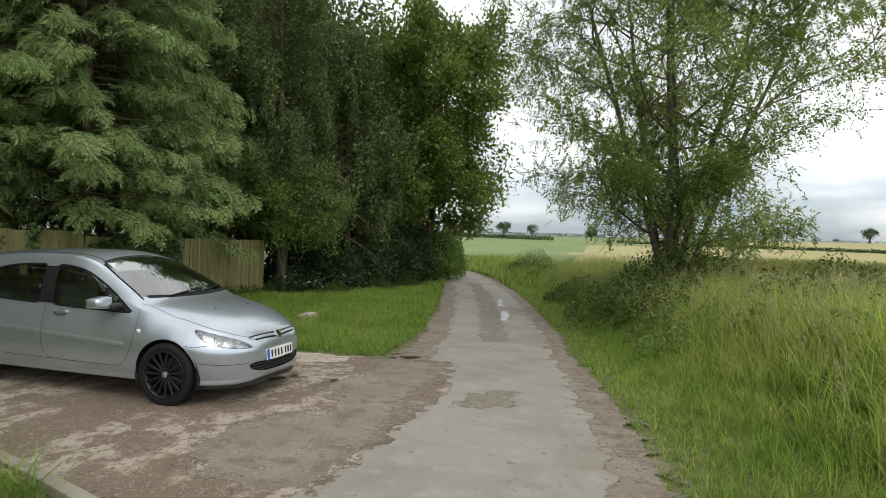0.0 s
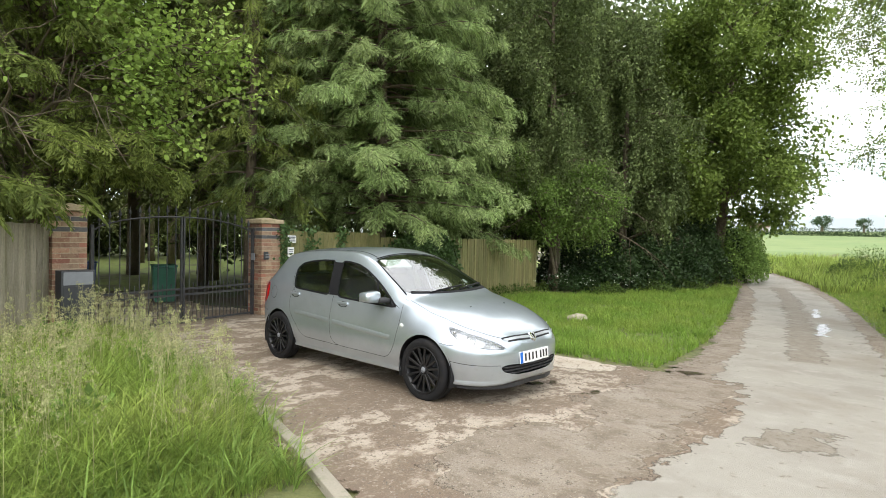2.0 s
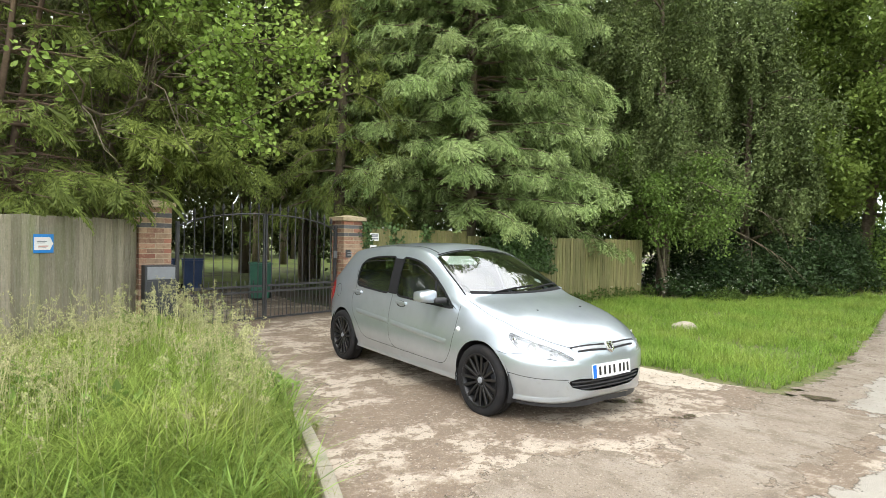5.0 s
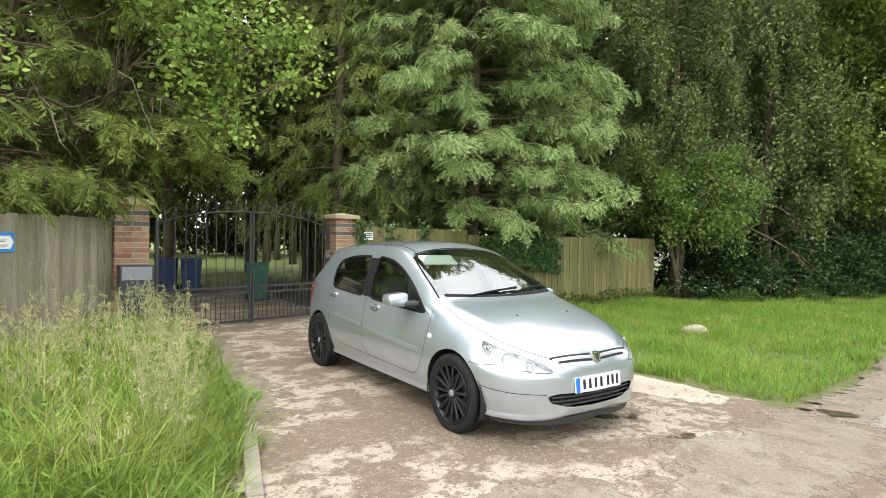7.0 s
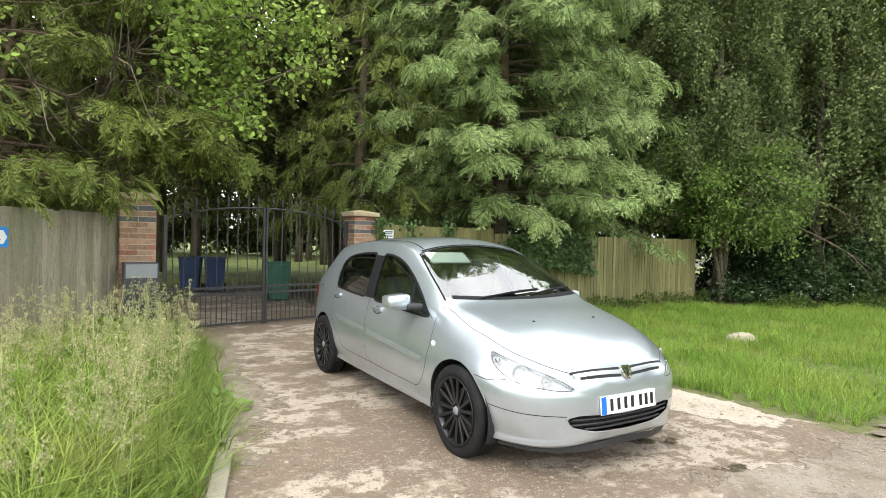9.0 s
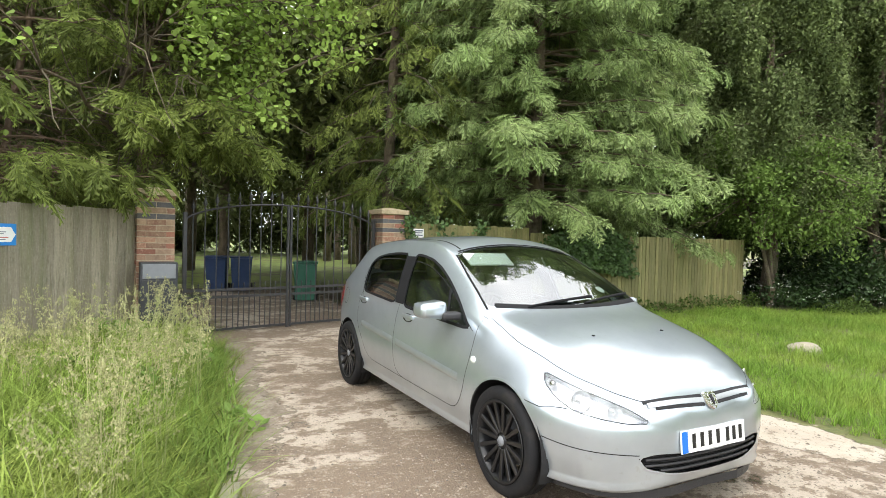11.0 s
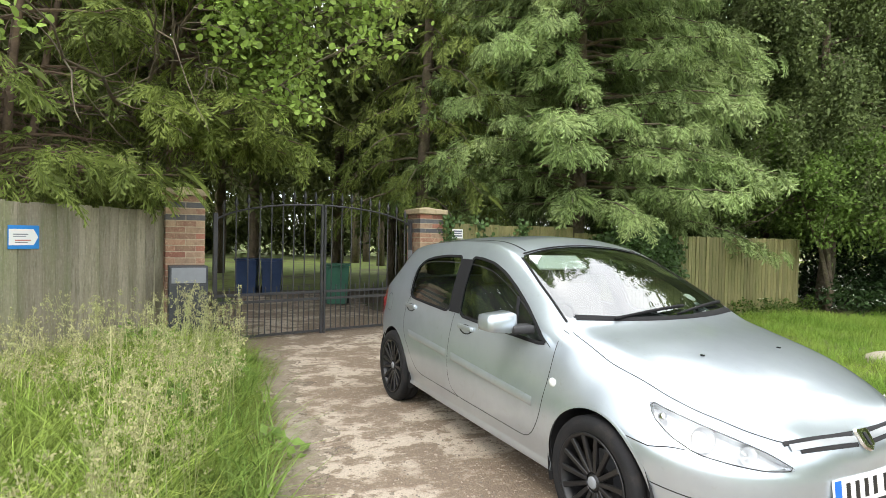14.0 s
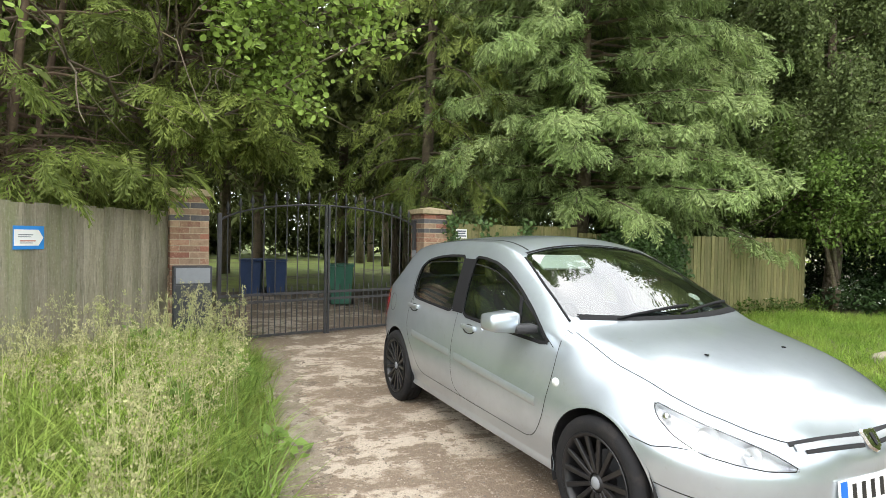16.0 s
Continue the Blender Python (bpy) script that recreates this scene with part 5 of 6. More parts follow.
L_NETTLE = leaf_mat("nettle_leaves", (0.10, 0.155, 0.034), (0.075, 0.115, 0.028))
L_LUSH = leaf_mat("bright_short_grass", (0.205, 0.335, 0.055), (0.29, 0.38, 0.078), 0.5, 0.45)
L_GRASS = leaf_mat("lush_grass", (0.255, 0.35, 0.075), (0.33, 0.395, 0.10), 0.6, 0.48)
L_STRAW = leaf_mat("pale_grass_heads", (0.42, 0.40, 0.21), (0.30, 0.33, 0.14), 0.3, 0.3, 0.7)
L_BANK = leaf_mat("rough_bank_grass", (0.36, 0.455, 0.095), (0.45, 0.48, 0.135), 0.5, 0.5)
L_GRASSDARK = leaf_mat("dark_grass", (0.175, 0.275, 0.06), (0.22, 0.30, 0.07), 0.4, 0.4)
L_OLIVE = leaf_mat("ripening_stalks", (0.24, 0.24, 0.075), (0.17, 0.20, 0.055), 0.3, 0.3, 0.7)
L_FLOWER = mat("white_umbels", (0.75, 0.76, 0.68), 0.8, island=0.1)

KITE = (np.array([(0, 0, 0), (0.30, 0.42, 0.06), (0, 1, -0.04), (-0.30, 0.42, 0.06)]), np.array([(0, 1, 2), (0, 2, 3)]))
ROUND = (np.array([(0, 0, 0), (0.30, 0.18, 0.05), (0.40, 0.52, 0.07), (0.22, 0.90, 0), (-0.22, 0.90, 0), (-0.40, 0.52, 0.07), (-0.30, 0.18, 0.05), (0, 0.5, -0.02)]),
         np.array([(7, 0, 1), (7, 1, 2), (7, 2, 3), (7, 3, 4), (7, 4, 5), (7, 5, 6), (7, 6, 0)]))


def frond_template(pairs=7, width=0.062, reach=0.38, droop=0.35, spread=50):
    vs, fs = [], []

    def blade(p, q, w):
        p, q = np.array(p, float), np.array(q, float)
        d = (q - p)[:2]
        c = np.array([-d[1], d[0], 0]) / (np.linalg.norm(d) + 1e-9) * w
        n = len(vs)
        vs.extend([p, p + (q - p) * 0.55 + c, q, p + (q - p) * 0.55 - c])
        fs.extend([(n, n + 1, n + 2), (n, n + 2, n + 3)])

    h = lambda y: -droop * y * y
    for i in range(pairs):
        y = 0.06 + 0.80 * i / pairs
        ln = reach * (1.0 - 0.62 * y) * (0.7 + 0.3 * math.sin(i * 2.1))
        for s in (-1, 1):
            a = math.radians(spread)
            x2, y2 = s * ln * math.sin(a), y + ln * math.cos(a)
            blade((0, y, h(y)), (x2, y2, h(y2) - 0.10 * ln / reach), width * (1 - 0.4 * y))
    blade((0, 0, 0), (0, 1, h(1)), 0.03)
    blade((0, 0.75, h(0.75)), (0, 1.05, h(1.05)), width)
    return np.array(vs), np.array(fs)




def spray_template(pairs=6, width=0.027, reach=0.66, droop=0.55):
    """A flat lacy fan of scale-leaved branchlets: each side shoot is a slim blade with shorter ones along it."""
    vs, fs = [], []
    h = lambda x, y: -droop * y * y - 0.35 * x * x

    def blade(p, q, w):
        p, q = np.array(p, float), np.array(q, float)
        d = q - p
        c = np.array([-d[1], d[0]]) / (np.linalg.norm(d) + 1e-9) * w
        n = len(vs)
        vs.extend([(*a, h(*a)) for a in (p, p + d * 0.6 + c, q, p + d * 0.6 - c)])
        fs.extend([(n, n + 1, n + 2), (n, n + 2, n + 3)])

    for i in range(pairs):
        y = 0.08 + 0.78 * i / pairs
        for side in (-1, 1):
            y1 = y + (0.05 if side > 0 else 0.0)
            ln = reach * (1.0 - 0.75 * y1) * (0.85 + 0.25 * math.sin(i * 2.7 + side))
            a = radians(52 - 18 * y1)
            d = np.array([side * math.sin(a), math.cos(a)])
            p = np.array([0, y1])
            blade(p, p + d * ln, width)
            for k, f in enumerate((0.35, 0.65)):
                b = a * (1.75 if k % 2 else 0.25)
                e = np.array([side * math.sin(b), math.cos(b)])
                blade(p + d * ln * f, p + d * ln * f + e * ln * 0.42, width * 0.85)
    blade((0, 0), (0, 1), width * 0.7)
    return np.array(vs), np.array(fs)


FROND = spray_template()
SPRUCE = frond_template(4, 0.07, 0.44, 0.55, 60)
ASHLEAF = frond_template(3, 0.085, 0.34, 0.35, 62)


def rand_dirs(n, rng, z=0.0, spread=1.0):
    d = rng.normal(size=(n, 3)) * spread
    d[:, 2] += z
    return d / (np.linalg.norm(d, axis=1)[:, None] + 1e-9)


def branch(p, d, ln, sag, rng, n=6, bend=0.12):
    """A limb from p along d: its points, curving down by sag."""
    t = np.linspace(0, 1, n)[:, None]
    w = np.cumsum(rng.normal(size=(n, 3)) * bend * ln / n, axis=0)
    w[0] = 0
    q = p + d * ln * t + w
    q[:, 2:] -= sag * ln * t ** 2
    return q


def tree(name, base, label, category, bark, group=""):
    return thing(name, pose(*base), label, category, group)


def conifer(base, height, z0, reach, tiers, fronds, size, leaf, bark, label, seed, trunk_r=0.16, sag=0.35, rise=0.15, template=FROND, arc=None, group="conifers behind the fence", name="conifer_tree", step=0.16, low=1.0, bare=0.3, twigs=0, stems=1, floor=0.0):
    """A conifer with tiers of drooping boughs, each roofed with flat overlapping sprays towards its end.
    reach: bough length by share of height; bare: the inner share of a bough without sprays; twigs: dead twigs on it."""
    rng = np.random.default_rng(seed)
    b = np.array(base, float)
    b[2] = ground_z(b[0], b[1]) - 0.05
    tr = tree(name, b, label, "tree", bark, group)
    ax = np.column_stack([np.cumsum(rng.normal(size=10) * 0.04), np.cumsum(rng.normal(size=10) * 0.04), np.linspace(0, height, 10)])
    ax[0, :2] = 0
    part("trunk", tube(ax, np.linspace(trunk_r * 1.15, 0.03, 10), 9), bark, tr, "", True)
    for k in range(stems - 1):
        g = k * 2.4 + 0.7
        lean = np.column_stack([ax[:, 0] + math.cos(g) * (0.15 + 0.09 * ax[:, 2]), ax[:, 1] + math.sin(g) * (0.15 + 0.09 * ax[:, 2]), ax[:, 2] * 0.8])
        part("trunk", tube(lean, np.linspace(trunk_r * 0.7, 0.02, 10), 7), bark, tr, "", True)
    wood, at, fw, up = [], [], [], []
    for i in range(tiers):
        z = z0 + (height - 0.3 - z0) * ((i + rng.random()) / tiers) ** low
        az = rng.uniform(*arc) if arc else i * 2.39996 + rng.uniform(-0.4, 0.4)
        L = reach(z / height) * rng.uniform(0.66, 1.12)
        p0 = np.array([np.interp(z, ax[:, 2], ax[:, 0]), np.interp(z, ax[:, 2], ax[:, 1]), z])
        d = np.array([math.cos(az), math.sin(az), rise])
        q = branch(p0, d / np.linalg.norm(d), L, sag, rng, 8, 0.10)
        wood.append(tube(q, np.linspace(0.014 + 0.008 * L, 0.004, 8), 5, False))
        tg = np.gradient(q, axis=0)
        for _ in range(twigs):
            k = 1 + int(rng.random() * 4)
            wood.append(tube(branch(q[k], rand_dirs(1, rng, 0.15)[0], rng.uniform(0.3, 0.8), 0.2, rng, 4, 0.3), np.linspace(0.007, 0.002, 4), 3, False))
        n = max(3, int(L * (1 - bare) / step))
        for s in np.linspace(bare, 1.0, n):
            k = s * 7
            a, bb = int(min(k, 6)), k - int(min(k, 6))
            pt, dr = q[a] * (1 - bb) + q[a + 1] * bb, tg[a] / (np.linalg.norm(tg[a]) + 1e-9)
            sd = np.cross(dr, [0, 0, 1])
            sd /= np.linalg.norm(sd) + 1e-9
            for _ in range(fronds):
                u = rng.uniform(-1, 1)
                spot = pt + sd * u * 0.34 * (1.25 - s) + rng.normal(size=3) * [0.06, 0.06, 0.07]
                if spot[2] < floor:
                    continue
                at.append(spot)
                fw.append(dr * (0.8 - 0.4 * abs(u)) + sd * u * 1.0 + np.array([0, 0, rng.uniform(-0.55, 0.15) - 0.15 * s]) + rng.normal(size=3) * 0.15)
                up.append(np.array([rng.normal() * 0.5, rng.normal() * 0.5, 1.0]))
    part("branchwork", joined(*wood), bark, tr)
    at, fw, up = np.array(at), np.array(fw), np.array(up)
    v, f = scattered(template, at, fw, up, rng.uniform(0.65, 1.25, len(at)) * size)
    part("crown", mesh_of("crown", v, f), leaf, tr)
    return tr


def grow(rng, height, z0, reach, limbs, subs, trunk_r, rise, sag, stems=1, twist=0.12, arc=None):
    """Trunk, limbs and twigs of a broadleaved tree; returns the wood and the twig points with their directions."""
    wood, tips, dirs = [], [], []
    for s in range(stems):
        lean = rng.normal(size=2) * (0.16 if stems > 1 else 0.03)
        zs = np.linspace(0, height * 0.9, 9)
        ax = np.column_stack([lean[0] * zs + np.cumsum(rng.normal(size=9) * 0.06), lean[1] * zs + np.cumsum(rng.normal(size=9) * 0.06), zs])
        ax[0, :2] = rng.normal(size=2) * (0.16 if stems > 1 else 0)
        wood.append(tube(ax, np.linspace(trunk_r, 0.02, 9), 8))
        for i in range(limbs):
            f = (i + rng.random()) / limbs
            z = z0 + (height * 0.88 - z0) * f
            az = rng.uniform(*arc) if arc else i * 2.39996 + rng.uniform(-0.5, 0.5) + s * 1.3
            L = reach(z / height) * rng.uniform(0.7, 1.12)
            p0 = np.array([np.interp(z, zs, ax[:, 0]), np.interp(z, zs, ax[:, 1]), z])
            d = np.array([math.cos(az), math.sin(az), rise * (0.6 + 0.9 * f)])
            q = branch(p0, d / np.linalg.norm(d), L, sag, rng, 7, twist * 1.6)
            wood.append(tube(q, np.linspace(trunk_r * 0.34 * (1 - 0.6 * f) + 0.008, 0.006, 7), 5, False))
            tg = np.gradient(q, axis=0)
            for j in range(subs):
                k = 1 + int(rng.random() * 5.99)
                d2 = tg[k] / np.linalg.norm(tg[k]) + rng.normal(size=3) * 0.55
                L2 = L * rng.uniform(0.18, 0.42)
                q2 = branch(q[k], d2 / np.linalg.norm(d2), L2, sag * 0.8, rng, 5, twist * 1.6)
                wood.append(tube(q2, np.linspace(0.010, 0.003, 5), 4, False))
                tips.append(q2[2:])
                dirs.append(np.gradient(q2, axis=0)[2:])
            tips.append(q[4:])
            dirs.append(tg[4:])
    return joined(*wood), np.concatenate(tips), np.concatenate(dirs)


def leafed(rng, tips, dirs, per, radius, size, template, fall=-0.25):
    at = np.repeat(tips, per, 0) + rng.normal(size=(len(tips) * per, 3)) * radius
    d = np.repeat(dirs / (np.linalg.norm(dirs, axis=1)[:, None] + 1e-9), per, 0) * 0.5 + rng.normal(size=at.shape) * 0.8
    d[:, 2] += fall
    up = rng.normal(size=at.shape) * 0.55 + np.array([0, 0, 1.0])
    return scattered(template, at, d, up, rng.uniform(0.7, 1.25, len(at)) * size)


def broadleaf(name, base, label, seed, height, z0, reach, limbs, subs, per, radius, size, leaf, bark, trunk_r=0.2, rise=0.5, sag=0.15, stems=1, template=KITE, keep=None, hang=0, group="broadleaved trees", twist=0.12, arc=None):
    rng = np.random.default_rng(seed)
    b = np.array(base, float)
    b[2] = ground_z(b[0], b[1]) - 0.05
    tr = tree(name, b, label, "tree", bark, group)
    wood, tips, dirs = grow(rng, height, z0, reach, limbs, subs, trunk_r, rise, sag, stems, twist, arc)
    part("trunk", wood, bark, tr, "", True)
    if keep is not None:
        ok = keep(tips + b)
        tips, dirs = tips[ok], dirs[ok]
    bits = [leafed(rng, tips, dirs, per, radius, size, template)]
    if hang:
        sel = rng.integers(0, len(tips), hang)
        ln = rng.uniform(0.5, 1.5, hang)
        k = 22
        t = np.linspace(0, 1, k)
        pos = tips[sel][:, None] + np.stack([np.outer(rng.normal(size=hang) * 0.12, t), np.outer(rng.normal(size=hang) * 0.12, t), -np.outer(ln, t)], 2)
        pos = (pos + rng.normal(size=pos.shape) * 0.03).reshape(-1, 3)
        bits.append(scattered(template, pos, rand_dirs(len(pos), rng, -0.9), rng.normal(size=pos.shape) + [0, 0, 0.3], rng.uniform(0.7, 1.2, len(pos)) * size))
    part("crown", mesh_of("crown", *stacked(bits)), leaf, tr)
    return tr


def leaf_bank(name, label, category, boxes, density, size, leaf, seed, template=KITE, stems=0):
    """Low growth: leaves through mounds, given as (x, y, radius, height)."""
    rng = np.random.default_rng(seed)
    out = []
    for x, y, r, h in boxes:
        n = int(density * r * r * (0.5 + h))
        a, q = rng.uniform(0, 2 * np.pi, n), np.sqrt(rng.random(n))
        px, py = x + r * q * np.cos(a), y + r * q * np.sin(a)
        top = h * np.sqrt(np.clip(1.08 - q ** 2, 0.05, 1)) * (0.75 + 0.5 * np.array([noise.noise((u * 1.9, w * 1.9, seed)) for u, w in zip(px, py)]))
        pz = ground_z(px, py) + top * rng.random(n) ** 0.45
        p = np.column_stack([px, py, pz])
        out.append(scattered(template, p, rand_dirs(n, rng, 0.1), rng.normal(size=(n, 3)) * 0.5 + [0, 0, 1], rng.uniform(0.6, 1.3, n) * size))
    ob = part(name, mesh_of(name, *stacked(out)), leaf)
    return tagged(ob, label, category, kind="stuff")


# the wood: tall trunks with dark drooping crowns
conifer((-12.3, 9.8, 0), 14.0, 2.3, lambda f: 3.6 * (1 - f) ** 0.45 + 0.2, 215, 4, 0.36, L_CEDAR, M_BARK, "large cypress with layered drooping green sprays over the fence", 11, 0.18, 0.24, 0.16, step=0.14, twigs=2)
conifer((-13.6, 12.6, 0), 14.0, 2.2, lambda f: 2.9 * (1 - f) ** 0.4 + 0.2, 110, 4, 0.40, L_CEDAR, M_BARK, "tall cypress with drooping green sprays behind the fence", 12, 0.18, 0.4, 0.2)
conifer((-13.4, 6.9, 0), 13.0, 2.3, lambda f: 1.7 * (1 - f) ** 0.30 + 0.4, 80, 3, 0.36, L_CEDAR2, M_BARK, "slender conifer with sparse hanging sprays behind the pillar", 13, 0.13, 0.5, 0.05, twigs=3)
conifer((-14.6, 8.2, 0), 13.0, 2.6, lambda f: 1.8 * (1 - f) ** 0.30 + 0.4, 75, 3, 0.36, L_CEDAR, M_BARK, "slender conifer with sparse hanging sprays behind the fence", 14, 0.13, 0.5, 0.0, twigs=3)
conifer((-10.4, 0.35, 0), 9.0, 2.15, lambda f: 2.65 * (1 - f) ** 0.6 + 0.2, 85, 4, 0.36, L_CEDAR2, M_BROWNTWIG, "bushy cypress with yellow-green sprays spilling over the grey fence", 15, 0.09, 0.12, 0.05, low=2.1, bare=0.6, twigs=12, stems=5, floor=1.84)
conifer((-11.2, 2.3, 0), 8.0, 2.6, lambda f: 2.7 * (1 - f) ** 0.6 + 0.2, 60, 4, 0.33, L_CEDAR2, M_BROWNTWIG, "bushy cypress with yellow-green sprays reaching over the gate", 18, 0.09, 0.14, 0.08, arc=(-0.5, 1.3), low=1.4, bare=0.5, twigs=5, floor=2.3)
conifer((-9.0, -1.6, 0), 9.0, 2.0, lambda f: 2.5 * (1 - f) ** 0.6 + 0.2, 75, 4, 0.33, L_CEDAR2, M_BROWNTWIG, "bushy cypress with yellow-green sprays behind the grey fence", 16, 0.10, 0.2, 0.1, low=1.3, bare=0.5, twigs=7, stems=3, floor=1.95)
conifer((-12.8, 2.0, 0), 12.0, 3.2, lambda f: 2.2 * (1 - f) ** 0.5 + 0.3, 55, 3, 0.46, L_SPRUCE, M_BARK, "dark conifer above the gate", 17, 0.15, 0.4, 0.0, twigs=5)

rng = np.random.default_rng(21)
spots_ = []
while len(spots_) < 46:
    x, y = rng.uniform(-44, -13.5), rng.uniform(-16, 24)
    if all((x - a) ** 2 + (y - b) ** 2 > 3.0 for a, b in spots_) and not (-34 < x < -28) and not (x > -20 and 2.6 < y < 6.4) and not (x > -16 and (y > 5 or y < 3.2)):
        spots_.append((x, y))
variants = []
for k in range(4):
    variants.append(conifer((-20 - k, 30, 0), 13.0 + k, 3.4, lambda f: 2.1 * (1 - f) ** 0.4 + 0.3, 34, 2, 0.85, L_SPRUCE, M_BARK, "tall dark woodland conifer with a bare lower trunk", 30 + k, 0.17 + 0.02 * k, 0.45, 0.0, SPRUCE, group="woodland conifers", step=0.28, twigs=2))
for i, (x, y) in enumerate(spots_):
    m = pose(x, y, float(ground_z(x, y)) - 0.05, rng.uniform(-1.5, 1.5), rng.uniform(-1.5, 1.5), rng.uniform(0, 360))
    if i < 4:
        variants[i].matrix_basis = m
    else:
        copy_thing(variants[i % 4], m)

# broadleaved trees
broadleaf("alder_tree", (-10.5, 2.1, 0), "fresh green alder with round leaves overhanging the fence", 41, 7.4, 2.5, lambda f: 3.5 * (1 - 0.35 * f), 32, 11, 22, 0.14, 0.075, L_ALDER, M_BARK, 0.06, 0.62, 0.08, template=ROUND, arc=(-0.5, 1.3),
          keep=lambda p: (p[:, 2] > np.where(3.0 - p[:, 1] > 0.25 * (-2.1 - p[:, 0]), 2.5, 2.8 + 1.9 * np.clip((3.4 - p[:, 1]) / 1.1, 0, 1))) & (p[:, 0] < -6.2) & (p[:, 1] < 4.9))
broadleaf("birch_tree", (-12.2, 17.3, 0), "weeping birch with dark hanging twigs at the wood's edge", 42, 12.5, 1.7, lambda f: 3.3 * (1 - 0.5 * f), 30, 11, 15, 0.26, 0.105, L_BIRCH, M_BARK, 0.20, 0.6, 0.55, hang=5600, keep=lambda p: p[:, 2] > 2.9)
broadleaf("birch_tree", (-11.8, 21.5, 0), "weeping birch with dark hanging twigs at the wood's edge", 43, 12.0, 1.6, lambda f: 3.2 * (1 - 0.5 * f), 26, 10, 14, 0.30, 0.125, L_BIRCH, M_BARK, 0.18, 0.6, 0.5, hang=3600, keep=lambda p: p[:, 2] > 2.6)
broadleaf("sycamore_tree", (-10.2, 26.0, 0), "tall leafy sycamore overhanging the lane", 44, 13.5, 2.8, lambda f: min(4.3, 1.6 + 6.0 * f) * (1 - 0.40 * f), 38, 13, 44, 0.28, 0.18, L_SYCAMORE, M_BARK, 0.26, 0.35, 0.12, keep=lambda p: (p[:, 0] < -6.2 - 0.15 * (p[:, 1] - 26)) & (p[:, 2] > 1.8))
broadleaf("sycamore_tree", (-16.0, 33.0, 0), "tall leafy sycamore behind the wood's edge", 45, 12.5, 2.0, lambda f: 4.6 * (1 - 0.45 * f), 26, 10, 26, 0.45, 0.22, L_SYCAMORE, M_BARK, 0.26, 0.35, 0.12)
broadleaf("elder_shrub", (-11.4, 16.5, 0), "bright green elder shrub at the end of the fence", 46, 4.5, 2.1, lambda f: 2.2 * (1 - 0.3 * f), 15, 10, 28, 0.18, 0.105, L_SHRUB, M_BARK, 0.06, 0.5, 0.35, stems=2)
broadleaf("ash_tree", (0.55, 15.2, 0), "many-stemmed ash with airy feathery foliage in the roadside hedge", 47, 10.5, 1.1, lambda f: 1.4 + 4.1 * min(1.0, f * 2.0) - 1.6 * f, 14, 14, 9, 0.16, 0.25, L_ASH, M_PALEBARK, 0.085, 0.75, 0.10, stems=6, template=ASHLEAF, twist=0.18, keep=lambda p: p[:, 2] > 0.9 + 0.40 * np.hypot(p[:, 0] - 0.55, p[:, 1] - 15.2))

# the depth of the wood: a thick mass of leaves behind the nearer trees
def leaf_mass(name, label, boxes, leaf, seed):
    rng = np.random.default_rng(seed)
    out = []
    for x0, x1, y0, y1, z0, z1, n, size in boxes:
        c = rng.uniform((x0, y0, z0), (x1, y1, z1), (n // 40, 3))
        p = np.repeat(c, 40, 0) + rng.normal(size=(n // 40 * 40, 3)) * [0.55, 0.55, 0.4]
        out.append(scattered(KITE, p, rand_dirs(len(p), rng, -0.2), rng.normal(size=p.shape) * 0.6 + [0, 0, 1], rng.uniform(0.6, 1.3, len(p)) * size))
    return tagged(part(name, mesh_of(name, *stacked(out)), leaf), label, "foliage", kind="stuff")


leaf_mass("woodland_foliage", "dense shaded leaves deep in the wood behind the fence", [(-19, -15, 7, 20, 3.2, 14, 26000, 0.30), (-17.5, -12.5, 18, 34, 1.5, 14, 34000, 0.28), (-22, -16, 8, 30, 0.2, 3.4, 5000, 0.26), (-52, -44, -24, 30, 5.0, 15, 9000, 0.75), (-60, -54, -30, 40, 0.0, 2.2, 5000, 0.8), (-24, -18, 13, 34, 1.5, 15, 26000, 0.42)], L_BIRCH, 48)
leaf_mass("woodland_foliage", "dense shaded conifer foliage above the grey fence", [(-17, -12.5, -10, 3.0, 3.0, 11, 22000, 0.26), (-20, -14, 2.0, 8.0, 4.0, 13, 12000, 0.28), (-30, -22, -6.0, 16.0, 3.6, 13, 20000, 0.45), (-46, -40, -14.0, 24.0, 2.6, 9, 11000, 0.6), (-51, -48, -20.0, 24.0, 0.0, 4.0, 20000, 0.5)], L_SPRUCE, 49)

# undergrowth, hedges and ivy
# the wood's-edge mounds take the leaf colour with tree shade painted in
leaf_bank("undergrowth", "nettles and shrubs at the wood's edge, coloured dark for the shade under the trees", "undergrowth", [(-11.2, 17.0, 1.0, 0.9), (-10.8, 18.6, 1.3, 1.6), (-10.4, 20.2, 1.4, 2.2), (-10.2, 22.0, 1.5, 2.6), (-10.2, 24.0, 1.4, 3.0), (-10.6, 26.2, 1.6, 3.2), (-11.6, 28.5, 1.9, 3.2), (-13.2, 31, 2.2, 3.6), (-15.2, 34, 2.4, 3.6), (-12.6, 19.5, 1.6, 3.0), (-12.6, 23, 1.6, 4.0)], 620, 0.13, L_UNDER, 51)
leaf_bank("undergrowth", "nettles and weeds along the foot of the fence", "undergrowth", [(-11.0 - 0.1 * i, 9.6 + 0.8 * i, 0.42, 0.42) for i in range(9)] + [(-10.2, 17.4, 0.7, 0.5), (-9.6, 19.5, 0.7, 0.55), (-9.4, 21.5, 0.7, 0.6)], 2200, 0.075, L_NETTLE, 52)
